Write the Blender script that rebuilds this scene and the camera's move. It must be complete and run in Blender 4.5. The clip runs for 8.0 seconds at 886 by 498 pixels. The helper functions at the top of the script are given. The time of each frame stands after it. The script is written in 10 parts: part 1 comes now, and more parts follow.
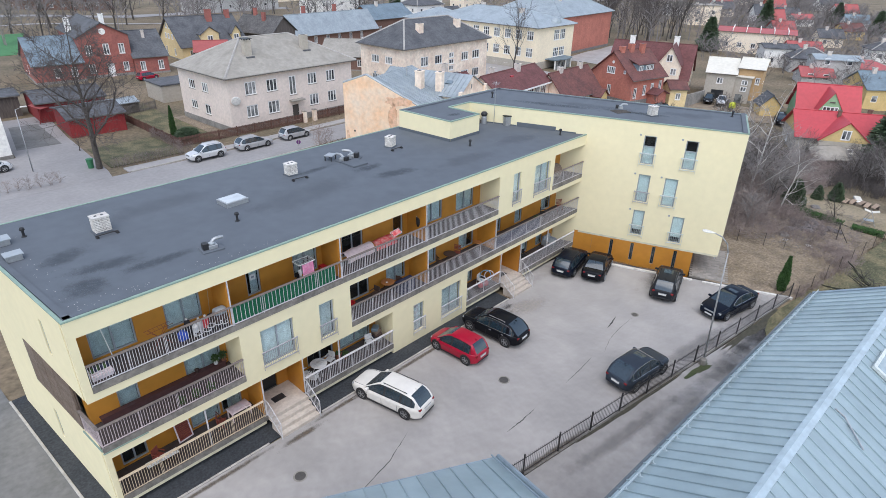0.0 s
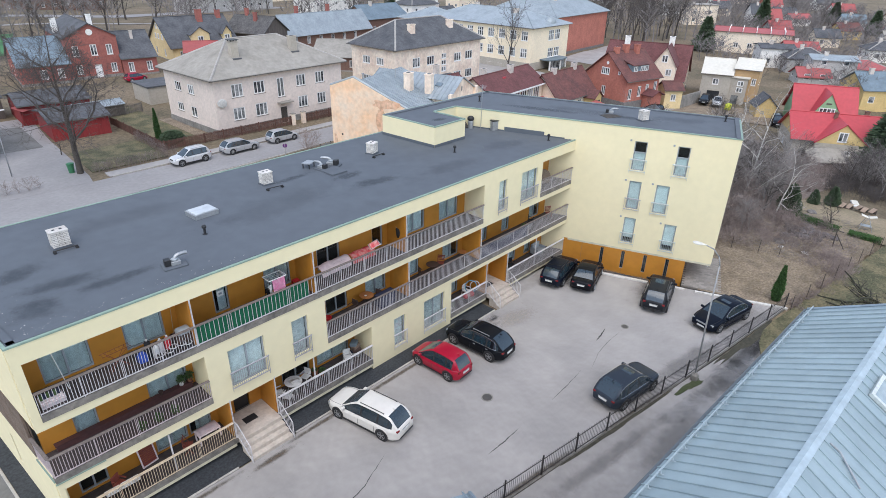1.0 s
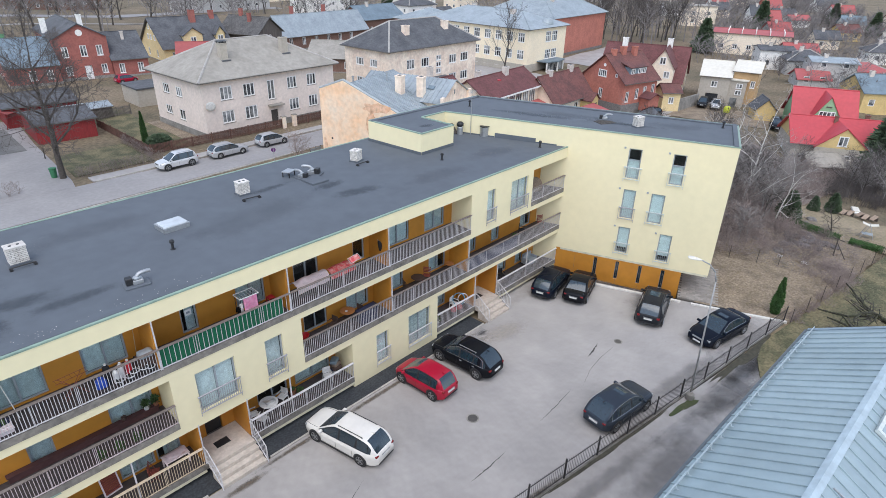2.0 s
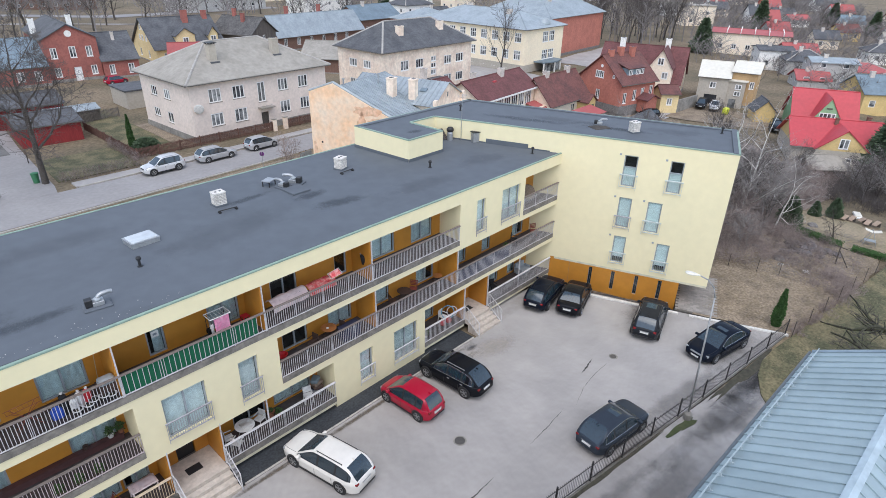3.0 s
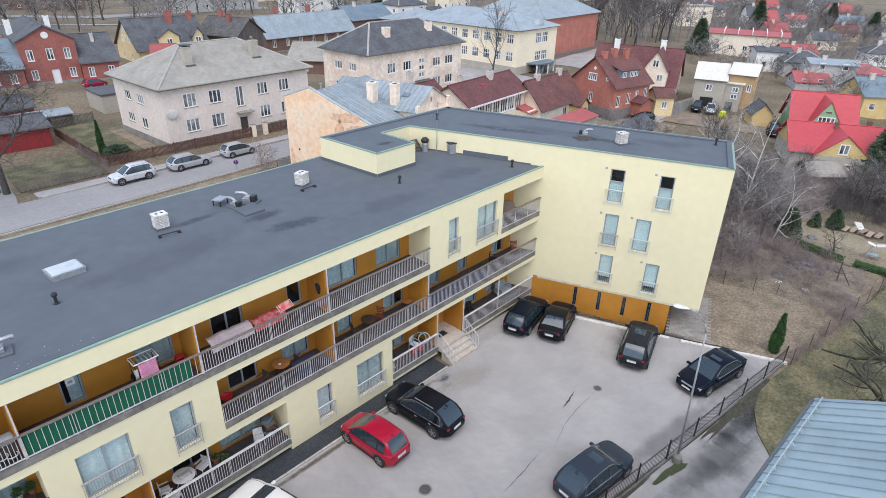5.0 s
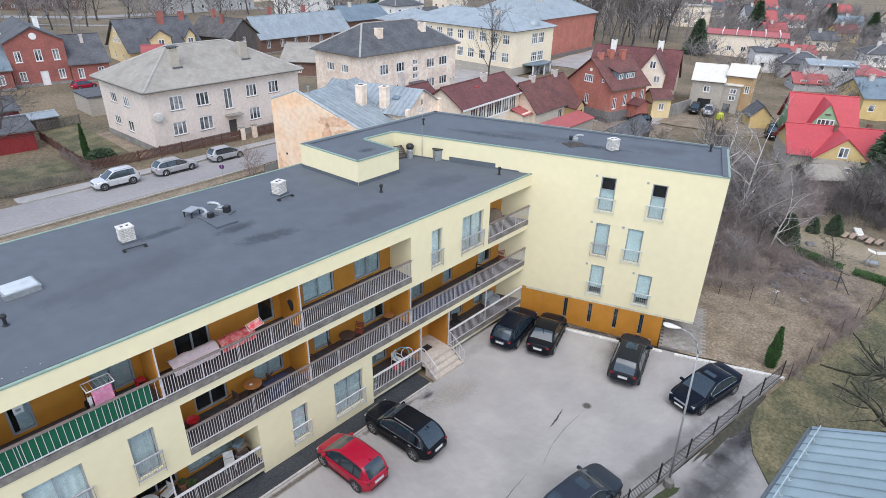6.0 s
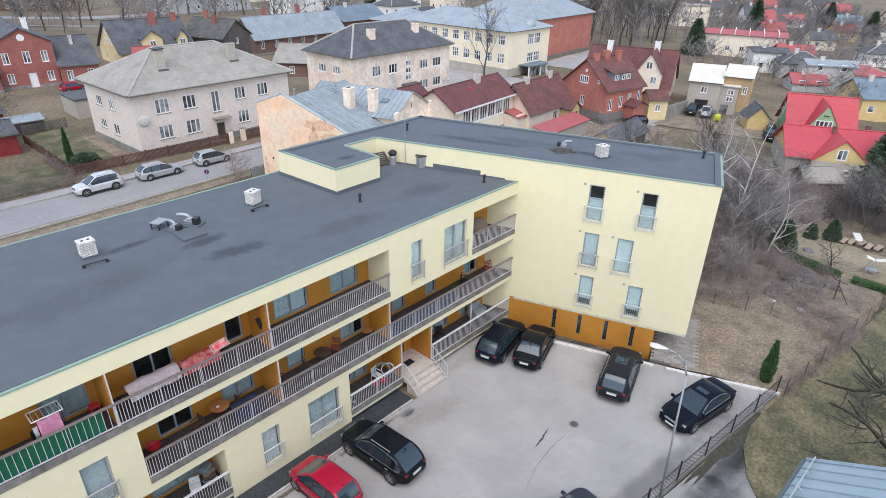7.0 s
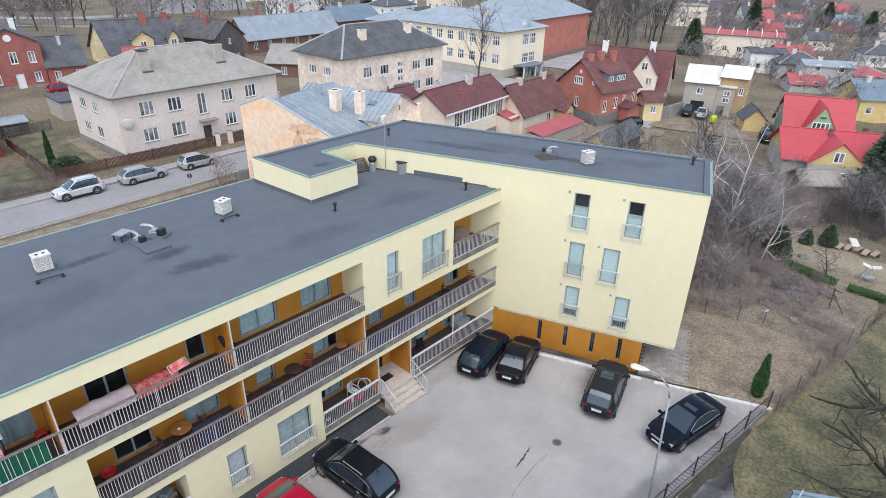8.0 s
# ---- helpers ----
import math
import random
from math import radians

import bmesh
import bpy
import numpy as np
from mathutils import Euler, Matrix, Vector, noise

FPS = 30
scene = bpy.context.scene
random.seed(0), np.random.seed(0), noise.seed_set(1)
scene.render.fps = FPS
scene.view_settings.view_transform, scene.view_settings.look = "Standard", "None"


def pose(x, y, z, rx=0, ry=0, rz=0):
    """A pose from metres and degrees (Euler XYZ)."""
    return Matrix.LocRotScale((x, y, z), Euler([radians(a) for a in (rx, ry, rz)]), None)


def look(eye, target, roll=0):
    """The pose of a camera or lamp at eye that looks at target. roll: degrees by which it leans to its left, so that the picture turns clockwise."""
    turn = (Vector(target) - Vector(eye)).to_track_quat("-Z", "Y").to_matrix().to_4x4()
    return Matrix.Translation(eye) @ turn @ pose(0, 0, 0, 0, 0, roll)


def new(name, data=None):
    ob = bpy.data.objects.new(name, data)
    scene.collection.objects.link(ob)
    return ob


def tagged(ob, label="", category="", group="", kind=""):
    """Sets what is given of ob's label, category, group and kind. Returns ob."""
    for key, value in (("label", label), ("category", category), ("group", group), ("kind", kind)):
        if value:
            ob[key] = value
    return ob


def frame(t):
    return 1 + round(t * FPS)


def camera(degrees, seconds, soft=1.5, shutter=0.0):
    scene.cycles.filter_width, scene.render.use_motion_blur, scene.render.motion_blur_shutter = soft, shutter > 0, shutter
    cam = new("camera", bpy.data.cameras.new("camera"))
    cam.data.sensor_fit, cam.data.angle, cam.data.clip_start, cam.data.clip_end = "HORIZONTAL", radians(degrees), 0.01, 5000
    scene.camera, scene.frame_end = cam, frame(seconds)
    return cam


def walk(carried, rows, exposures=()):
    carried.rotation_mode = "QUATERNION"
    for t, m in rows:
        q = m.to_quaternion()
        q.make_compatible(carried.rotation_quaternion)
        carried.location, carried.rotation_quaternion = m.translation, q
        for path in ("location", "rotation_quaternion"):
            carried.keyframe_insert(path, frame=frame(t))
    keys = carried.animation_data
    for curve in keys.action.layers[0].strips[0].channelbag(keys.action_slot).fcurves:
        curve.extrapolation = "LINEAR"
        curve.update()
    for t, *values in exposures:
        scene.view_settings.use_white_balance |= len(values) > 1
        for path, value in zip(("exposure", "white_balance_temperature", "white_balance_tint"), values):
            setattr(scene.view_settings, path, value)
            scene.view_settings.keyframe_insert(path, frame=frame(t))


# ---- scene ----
cam = camera(74.1, 8.0, soft=0.35)
PATH = [
    (0, (-39.611, -22.141, 22.27), (-38.308, -20.926, 21.362), 1.2),
    (0.5, (-38.706, -22.013, 22.277), (-37.401, -20.799, 21.368), 1.2),
    (1, (-37.826, -21.8, 22.314), (-36.519, -20.59, 21.404), 1.2),
    (1.5, (-36.936, -21.566, 22.318), (-35.628, -20.357, 21.409), 1.3),
    (3, (-34.379, -20.64, 22.318), (-33.068, -19.434, 21.407), 1.3),
    (3.5, (-33.533, -20.349, 22.279), (-32.221, -19.146, 21.368), 1.3),
    (4, (-32.665, -20.097, 22.262), (-31.352, -18.893, 21.352), 1.3),
    (4.5, (-31.81, -19.873, 22.243), (-30.496, -18.67, 21.332), 1.3),
    (6, (-29.253, -19.325, 22.22), (-27.938, -18.125, 21.309), 1.3),
    (6.5, (-28.379, -19.168, 22.224), (-27.064, -17.968, 21.312), 1.2),
    (7, (-27.504, -19.082, 22.231), (-26.189, -17.882, 21.319), 1.2),
    (7.5, (-26.631, -19.028, 22.222), (-25.316, -17.829, 21.31), 1.2),
    (8, (-25.773, -18.977, 22.233), (-24.457, -17.779, 21.32), 1.2),
]
walk(cam, [(t, look(eye, target, roll)) for t, eye, target, roll in PATH], exposures=((0.0, 1.005), (8.0, 1.09)))

# ---- light: an overcast late-winter day ----
world = bpy.data.worlds.new("world")
scene.world = world
world.use_nodes = True
wn = world.node_tree.nodes
wl = world.node_tree.links
sky = wn.new("ShaderNodeTexSky")
sky.sky_type = "NISHITA"
sky.sun_disc = False
sky.sun_elevation = radians(60)
sky.sun_rotation = radians(230)
sky.air_density = 1.0
sky.dust_density = 1.0
sky.ozone_density = 1.0
grey = wn.new("ShaderNodeHueSaturation")
grey.inputs["Saturation"].default_value = 0.72
wl.new(sky.outputs[0], grey.inputs["Color"])
wl.new(grey.outputs[0], wn["Background"].inputs["Color"])
wn["Background"].inputs["Strength"].default_value = 0.15

sun_data = bpy.data.lights.new("sun", "SUN")
sun_data.energy = 0.75
sun_data.angle = radians(60)
sun_data.color = (1.0, 0.975, 0.945)
sun = new("sun", sun_data)
sun.matrix_world = look((0, 0, 60), (0.36 * 40, 0.30 * 40, 60 - 0.88 * 40))


# ---- materials ----
MATS = {}


def material(name, base, rough=0.8, second=None, big=0.25, fine=6.0, amount=0.12, patch=0.5, bump=0.0, bump_scale=40.0,
             metal=0.0, vary=0.0, coat=0.0, spec=0.5, stretch=None, sharp=(0.40, 0.68)):
    """A procedural surface: base colour, stained by a second colour in large patches, with fine grain, bump and variation from piece to piece."""
    if name in MATS:
        return MATS[name]
    m = bpy.data.materials.new(name)
    m.use_nodes = True
    nt = m.node_tree
    n, l = nt.nodes, nt.links
    bsdf = n["Principled BSDF"]
    bsdf.inputs["Roughness"].default_value = rough
    bsdf.inputs["Metallic"].default_value = metal
    bsdf.inputs["Specular IOR Level"].default_value = spec
    bsdf.inputs["Coat Weight"].default_value = coat
    bsdf.inputs["Coat Roughness"].default_value = 0.05
    pos = n.new("ShaderNodeNewGeometry").outputs["Position"]
    if stretch:
        vm = n.new("ShaderNodeVectorMath")
        vm.operation = "MULTIPLY"
        vm.inputs[1].default_value = stretch
        l.new(pos, vm.inputs[0])
        pos = vm.outputs[0]
    col = None
    mix = n.new("ShaderNodeMix")
    mix.data_type = "RGBA"
    mix.inputs["A"].default_value = (*base, 1)
    mix.inputs["B"].default_value = (*(second or [c * 0.8 for c in base]), 1)
    t1 = n.new("ShaderNodeTexNoise")
    t1.inputs["Scale"].default_value = big
    t1.inputs["Detail"].default_value = 6
    t1.inputs["Roughness"].default_value = 0.62
    l.new(pos, t1.inputs["Vector"])
    ramp = n.new("ShaderNodeMapRange")
    ramp.inputs["From Min"].default_value = sharp[0]
    ramp.inputs["From Max"].default_value = sharp[1]
    ramp.inputs["To Max"].default_value = patch
    l.new(t1.outputs["Fac"], ramp.inputs["Value"])
    l.new(ramp.outputs[0], mix.inputs["Factor"])
    col = mix.outputs["Result"]
    t2 = n.new("ShaderNodeTexNoise")
    t2.inputs["Scale"].default_value = fine
    t2.inputs["Detail"].default_value = 4
    l.new(pos, t2.inputs["Vector"])
    mr = n.new("ShaderNodeMapRange")
    mr.inputs["From Min"].default_value = 0.3
    mr.inputs["From Max"].default_value = 0.7
    mr.inputs["To Min"].default_value = 1 - amount
    mr.inputs["To Max"].default_value = 1 + amount
    l.new(t2.outputs["Fac"], mr.inputs["Value"])
    value = mr.outputs[0]
    if vary:
        oi = n.new("ShaderNodeObjectInfo")
        vr = n.new("ShaderNodeMapRange")
        vr.inputs["To Min"].default_value = 1 - vary
        vr.inputs["To Max"].default_value = 1 + vary
        l.new(oi.outputs["Random"], vr.inputs["Value"])
        mul = n.new("ShaderNodeMath")
        mul.operation = "MULTIPLY"
        l.new(value, mul.inputs[0])
        l.new(vr.outputs[0], mul.inputs[1])
        value = mul.outputs[0]
    sc = n.new("ShaderNodeVectorMath")
    sc.operation = "SCALE"
    l.new(col, sc.inputs[0])
    l.new(value, sc.inputs["Scale"])
    l.new(sc.outputs[0], bsdf.inputs["Base Color"])
    if bump:
        t3 = n.new("ShaderNodeTexNoise")
        t3.inputs["Scale"].default_value = bump_scale
        t3.inputs["Detail"].default_value = 3
        l.new(pos, t3.inputs["Vector"])
        bp = n.new("ShaderNodeBump")
        bp.inputs["Strength"].default_value = bump
        bp.inputs["Distance"].default_value = 0.02
        l.new(t3.outputs["Fac"], bp.inputs["Height"])
        l.new(bp.outputs[0], bsdf.inputs["Normal"])
    MATS[name] = m
    return m


def clear_glass():
    if "clear_glass" in MATS:
        return MATS["clear_glass"]
    m = bpy.data.materials.new("clear_glass")
    m.use_nodes = True
    n, l = m.node_tree.nodes, m.node_tree.links
    out = n["Material Output"]
    tr = n.new("ShaderNodeBsdfTransparent")
    tr.inputs[0].default_value = (0.86, 0.915, 0.92, 1)
    gl = n.new("ShaderNodeBsdfGlossy")
    gl.inputs["Roughness"].default_value = 0.03
    lw = n.new("ShaderNodeLayerWeight")
    pw = n.new("ShaderNodeMath")
    pw.operation = "POWER"
    pw.inputs[1].default_value = 3.0
    l.new(lw.outputs["Facing"], pw.inputs[0])
    fr = n.new("ShaderNodeMapRange")
    fr.inputs["To Min"].default_value = 0.07
    fr.inputs["To Max"].default_value = 0.85
    l.new(pw.outputs[0], fr.inputs["Value"])
    mx = n.new("ShaderNodeMixShader")
    l.new(fr.outputs[0], mx.inputs[0])
    l.new(tr.outputs[0], mx.inputs[1])
    l.new(gl.outputs[0], mx.inputs[2])
    l.new(mx.outputs[0], out.inputs["Surface"])
    MATS["clear_glass"] = m
    return m


YELLOW = material("yellow_render", (0.82, 0.725, 0.47), 0.9, (0.72, 0.66, 0.43), big=0.16, fine=2.0, amount=0.025, patch=0.35, bump=0.12, bump_scale=60)
CREAM_BAND = material("cream_render_dirty", (0.70, 0.65, 0.46), 0.9, (0.40, 0.38, 0.32), big=0.9, fine=3, amount=0.1, patch=0.45, bump=0.15, stretch=(1, 1, 0.3))
OCHRE = material("ochre_panel", (0.55, 0.235, 0.030), 0.55, (0.43, 0.172, 0.024), big=0.35, fine=2, amount=0.06, patch=0.5, vary=0.05)
BITUMEN = material("roof_bitumen", (0.101, 0.114, 0.131), 0.75, (0.056, 0.063, 0.072), big=0.30, fine=1.3, amount=0.07, patch=0.28, sharp=(0.50, 0.78), bump=0.15, bump_scale=25)
MINT = material("mint_flashing", (0.26, 0.355, 0.285), 0.6, (0.185, 0.255, 0.21), big=0.8, fine=5, amount=0.1)
CONCRETE = material("concrete", (0.30, 0.28, 0.25), 0.9, (0.15, 0.14, 0.125), big=0.8, fine=5, amount=0.15, patch=0.8, bump=0.2)
SLAB_EDGE = material("slab_edge", (0.24, 0.215, 0.185), 0.9, (0.11, 0.10, 0.09), big=1.3, fine=6, amount=0.2, patch=0.85, bump=0.2)
STEP = material("stair_concrete", (0.56, 0.49, 0.42), 0.9, (0.38, 0.32, 0.27), big=1.1, fine=6, amount=0.12, patch=0.6, bump=0.2)
ASPHALT = material("lot_asphalt", (0.388, 0.363, 0.344), 0.9, (0.272, 0.257, 0.246), big=0.24, fine=1.9, amount=0.06, patch=0.95, sharp=(0.36, 0.72), bump=0.12, bump_scale=45)
DARK_ASPHALT = material("dark_worn_asphalt", (0.185, 0.180, 0.172), 0.9, (0.105, 0.104, 0.092), big=0.3, fine=3, amount=0.14, patch=0.9, bump=0.2)
ASPHALT_OLD = material("lane_asphalt", (0.375, 0.350, 0.330), 0.85, (0.275, 0.256, 0.242), big=0.2, fine=2.0, amount=0.09, patch=0.95, sharp=(0.38, 0.7), bump=0.2)
PALE_CAP = material("pale_ridge_strip", (0.40, 0.375, 0.345), 0.9, (0.29, 0.27, 0.245), big=0.6, fine=4, amount=0.12, patch=0.8)
STREET = material("street_asphalt", (0.31, 0.295, 0.288), 0.9, (0.24, 0.228, 0.222), big=0.12, fine=2.5, amount=0.07, patch=0.8, bump=0.2)
PAVE = material("paving", (0.30, 0.275, 0.245), 0.9, (0.22, 0.20, 0.18), big=0.5, fine=4, amount=0.1, patch=0.6, vary=0.16, bump=0.2)
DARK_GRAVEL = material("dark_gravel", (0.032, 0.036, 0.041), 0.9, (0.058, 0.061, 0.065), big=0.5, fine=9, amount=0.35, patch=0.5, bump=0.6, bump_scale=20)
KERB = material("kerb_stone", (0.46, 0.43, 0.39), 0.9, (0.28, 0.26, 0.23), big=0.9, fine=5, amount=0.12, patch=0.6, bump=0.2)
WHITE_KERB = material("white_painted_kerb", (0.66, 0.64, 0.60), 0.8, (0.42, 0.40, 0.36), big=1.4, fine=7, amount=0.12, patch=0.5)
GRASS = material("winter_grass", (0.20, 0.152, 0.098), 1.0, (0.110, 0.092, 0.055), big=0.10, fine=2.6, amount=0.34, patch=0.95, bump=0.7, bump_scale=14)
LAWN = material("mossy_lawn", (0.084, 0.084, 0.044), 1.0, (0.185, 0.155, 0.085), big=0.5, fine=6.0, amount=0.38, patch=0.95, sharp=(0.42, 0.62), bump=0.6, bump_scale=20)
SOIL = material("bare_soil", (0.270, 0.212, 0.150), 1.0, (0.150, 0.116, 0.084), big=0.8, fine=6.0, amount=0.38, patch=0.9, bump=0.6, bump_scale=16)
PITCH = material("sports_turf", (0.06, 0.19, 0.07), 0.9, (0.05, 0.15, 0.06), big=0.1, fine=1)
METAL_ROOF = material("blue_grey_sheet", (0.325, 0.400, 0.425), 0.42, (0.255, 0.325, 0.350), big=0.35, fine=1.6, amount=0.07, patch=0.8, metal=0.25, vary=0.07, stretch=(1, 0.5, 1))
SEAM = material("seam_sheet", (0.27, 0.335, 0.385), 0.42, (0.16, 0.20, 0.235), big=1.0, fine=4, amount=0.12, metal=0.25)
GALV = material("galvanised_steel", (0.42, 0.43, 0.44), 0.45, (0.28, 0.29, 0.30), big=1.2, fine=8, amount=0.12, metal=0.6)
RAIL_WHITE = material("white_railing_paint", (0.62, 0.60, 0.60), 0.5, (0.42, 0.39, 0.39), big=1.5, fine=9, amount=0.14)
HANDRAIL = material("weathered_handrail", (0.20, 0.165, 0.145), 0.8, (0.13, 0.11, 0.10), big=1.2, fine=9, amount=0.2)
BLACK_IRON = material("black_iron", (0.022, 0.022, 0.024), 0.55, (0.05, 0.042, 0.036), big=2, fine=10, amount=0.2)
FRAME_GREY = material("grey_frame", (0.33, 0.36, 0.38), 0.45, big=1, fine=6, amount=0.06)
FRAME_WHITE = material("white_frame", (0.86, 0.84, 0.81), 0.5, big=1, fine=6, amount=0.06)
FRAME_MAROON = material("maroon_frame", (0.13, 0.03, 0.035), 0.5)
GLASS_DARK = material("dark_window_glass", (0.04, 0.045, 0.052), 0.06, (0.34, 0.345, 0.335), big=0.6, fine=2, amount=0.3, patch=0.8, vary=0.5, spec=0.8, sharp=(0.42, 0.56))
CURTAIN = material("net_curtain", (0.84, 0.865, 0.845), 0.9, (0.62, 0.655, 0.655), big=0.9, fine=5, amount=0.10, vary=0.15)
# near-black walls put the dimness of rooms behind glass into the colour
ROOM_SHADE = material("room_shade", (0.05, 0.046, 0.042), 0.95, big=1, fine=3)
LOUVRE = material("weathered_louvre", (0.16, 0.115, 0.085), 0.8, (0.23, 0.185, 0.15), big=0.8, fine=6, amount=0.2, vary=0.12)
WHITE_BRICK = material("white_brick", (0.68, 0.645, 0.60), 0.9, (0.44, 0.39, 0.34), big=2.4, fine=9, amount=0.14, patch=0.7, bump=0.2, vary=0.13)
PALE_CHIMNEY = material("pale_chimney_render", (0.66, 0.59, 0.53), 0.9, (0.44, 0.38, 0.33), big=1.0, fine=5, amount=0.14, patch=0.8, bump=0.2)
MORTAR = material("dark_mortar", (0.13, 0.118, 0.105), 0.95, big=3, fine=9)
BLACK_PLASTIC = material("black_plastic", (0.02, 0.02, 0.022), 0.5)
RUBBER = material("tyre_rubber", (0.022, 0.022, 0.023), 0.85)
ALLOY = material("alloy_rim", (0.38, 0.385, 0.39), 0.3, metal=0.8)
CAR_GLASS = material("car_glass", (0.018, 0.034, 0.046), 0.12, spec=0.9, coat=0.25)
LAMP_RED = material("red_lamp_glass", (0.20, 0.008, 0.010), 0.15)
LAMP_CLEAR = material("clear_lamp_glass", (0.36, 0.38, 0.39), 0.12)
PLATE = material("plate_white", (0.68, 0.68, 0.66), 0.5)
GREEN_CLOTH = material("green_screen_cloth", (0.006, 0.115, 0.052), 0.9, (0.004, 0.066, 0.030), big=1.5, fine=6, amount=0.15, stretch=(1, 1, 0.4))
BARK = material("bark", (0.085, 0.072, 0.062), 0.95, (0.052, 0.047, 0.041), big=1.2, fine=8, amount=0.25, bump=0.5)
TWIG = material("twig", (0.105, 0.090, 0.083), 0.95, (0.068, 0.058, 0.054), big=0.8, fine=3, amount=0.2, vary=0.2)
BIRCH = material("birch_bark", (0.66, 0.63, 0.59), 0.9, (0.30, 0.275, 0.25), big=1.1, fine=6, amount=0.25, patch=0.75)
BRUSH = material("brush_twig", (0.265, 0.212, 0.190), 0.95, (0.170, 0.134, 0.122), big=0.5, fine=3, amount=0.25, vary=0.25)
FIR = material("conifer_green", (0.078, 0.115, 0.060), 0.9, (0.050, 0.078, 0.046), big=0.8, fine=5, amount=0.35, vary=0.2)
THUJA = material("thuja_green", (0.052, 0.115, 0.030), 0.9, (0.032, 0.072, 0.022), big=1.5, fine=6, amount=0.3, vary=0.1)


# ---- building tools ----
def thing(name, label, category, m=None, group="", kind=""):
    """An Empty that carries the parts of one thing."""
    ob = new(name)
    ob.empty_display_size = 0.2
    if m is not None:
        ob.matrix_basis = m
    return tagged(ob, label, category, group, kind)


def mesh_of(bm, name, mats, smooth=False):
    me = bpy.data.meshes.new(name)
    bmesh.ops.recalc_face_normals(bm, faces=bm.faces)
    bm.to_mesh(me)
    bm.free()
    for m in (mats if isinstance(mats, (list, tuple)) else [mats]):
        me.materials.append(m)
    if smooth:
        me.polygons.foreach_set("use_smooth", [True] * len(me.polygons))
    return me


def part(name, bm, mats, parent=None, label="", smooth=False, m=None):
    """Links a bmesh, or a ready mesh, as one mesh object under a thing or a part."""
    me = bm if isinstance(bm, bpy.types.Mesh) else mesh_of(bm, name, mats, smooth)
    ob = new(name, me)
    if parent is not None:
        ob.parent = parent
    if m is not None:
        ob.matrix_basis = m
    if label:
        ob["label"] = label
    return ob


def box(bm, x0, x1, y0, y1, z0, z1, mat=0, m=None):
    vs = [bm.verts.new(m @ Vector(c) if m is not None else c) for c in
          ((x0, y0, z0), (x1, y0, z0), (x1, y1, z0), (x0, y1, z0), (x0, y0, z1), (x1, y0, z1), (x1, y1, z1), (x0, y1, z1))]
    for f in ((0, 3, 2, 1), (4, 5, 6, 7), (0, 1, 5, 4), (1, 2, 6, 5), (2, 3, 7, 6), (3, 0, 4, 7)):
        bm.faces.new([vs[i] for i in f]).material_index = mat
    return vs


def boxes(*specs):
    bm = bmesh.new()
    for s in specs:
        box(bm, *s)
    return bm


def soft_box(x0, x1, y0, y1, z0, z1, r=0.03, seg=2):
    bm = boxes((x0, x1, y0, y1, z0, z1))
    bmesh.ops.bevel(bm, geom=bm.edges[:], offset=r, segments=seg, affect="EDGES", profile=0.5)
    return bm


def tube(bm, p, q, r0, r1=None, sides=6, mat=0, cap=True):
    """A tapered round bar from p to q."""
    p, q = Vector(p), Vector(q)
    r1 = r0 if r1 is None else r1
    d = (q - p).normalized()
    a = d.orthogonal().normalized()
    b = d.cross(a)
    rings = []
    for c, r in ((p, r0), (q, r1)):
        rings.append([bm.verts.new(c + r * (math.cos(2 * math.pi * i / sides) * a + math.sin(2 * math.pi * i / sides) * b)) for i in range(sides)])
    for i in range(sides):
        j = (i + 1) % sides
        bm.faces.new((rings[0][i], rings[0][j], rings[1][j], rings[1][i])).material_index = mat
    if cap:
        bm.faces.new(rings[0][::-1]).material_index = mat
        bm.faces.new(rings[1]).material_index = mat


def turned(profile, sides=16, bm=None):
    """A turned solid about z from (radius, height) pairs."""
    bm = bm or bmesh.new()
    rings = []
    for r, z in profile:
        rings.append([bm.verts.new((r * math.cos(2 * math.pi * i / sides), r * math.sin(2 * math.pi * i / sides), z)) for i in range(sides)])
    for a, b in zip(rings, rings[1:]):
        for i in range(sides):
            j = (i + 1) % sides
            bm.faces.new((a[i], a[j], b[j], b[i]))
    bm.faces.new(rings[0][::-1])
    bm.faces.new(rings[-1])
    return bm


def prism(bm, pts, z0, z1, mat=0, top_mat=None):
    """An upright prism on a polygon of (x, y)."""
    lo = [bm.verts.new((x, y, z0)) for x, y in pts]
    hi = [bm.verts.new((x, y, z1)) for x, y in pts]
    k = len(pts)
    bm.faces.new(lo[::-1]).material_index = mat
    bm.faces.new(hi).material_index = mat if top_mat is None else top_mat
    for i in range(k):
        j = (i + 1) % k
        bm.faces.new((lo[i], lo[j], hi[j], hi[i])).material_index = mat
    return bm


def inset(pts, by):
    """A polygon, given anticlockwise, drawn in by a distance."""
    out = []
    k = len(pts)
    for i in range(k):
        p, c, n = Vector(pts[i - 1]), Vector(pts[i]), Vector(pts[(i + 1) % k])
        d0, d1 = (c - p).normalized(), (n - c).normalized()
        n0, n1 = Vector((-d0.y, d0.x)), Vector((-d1.y, d1.x))
        m = (n0 + n1) / (1 + n0.dot(n1))
        out.append(tuple(c + m * by))
    return out


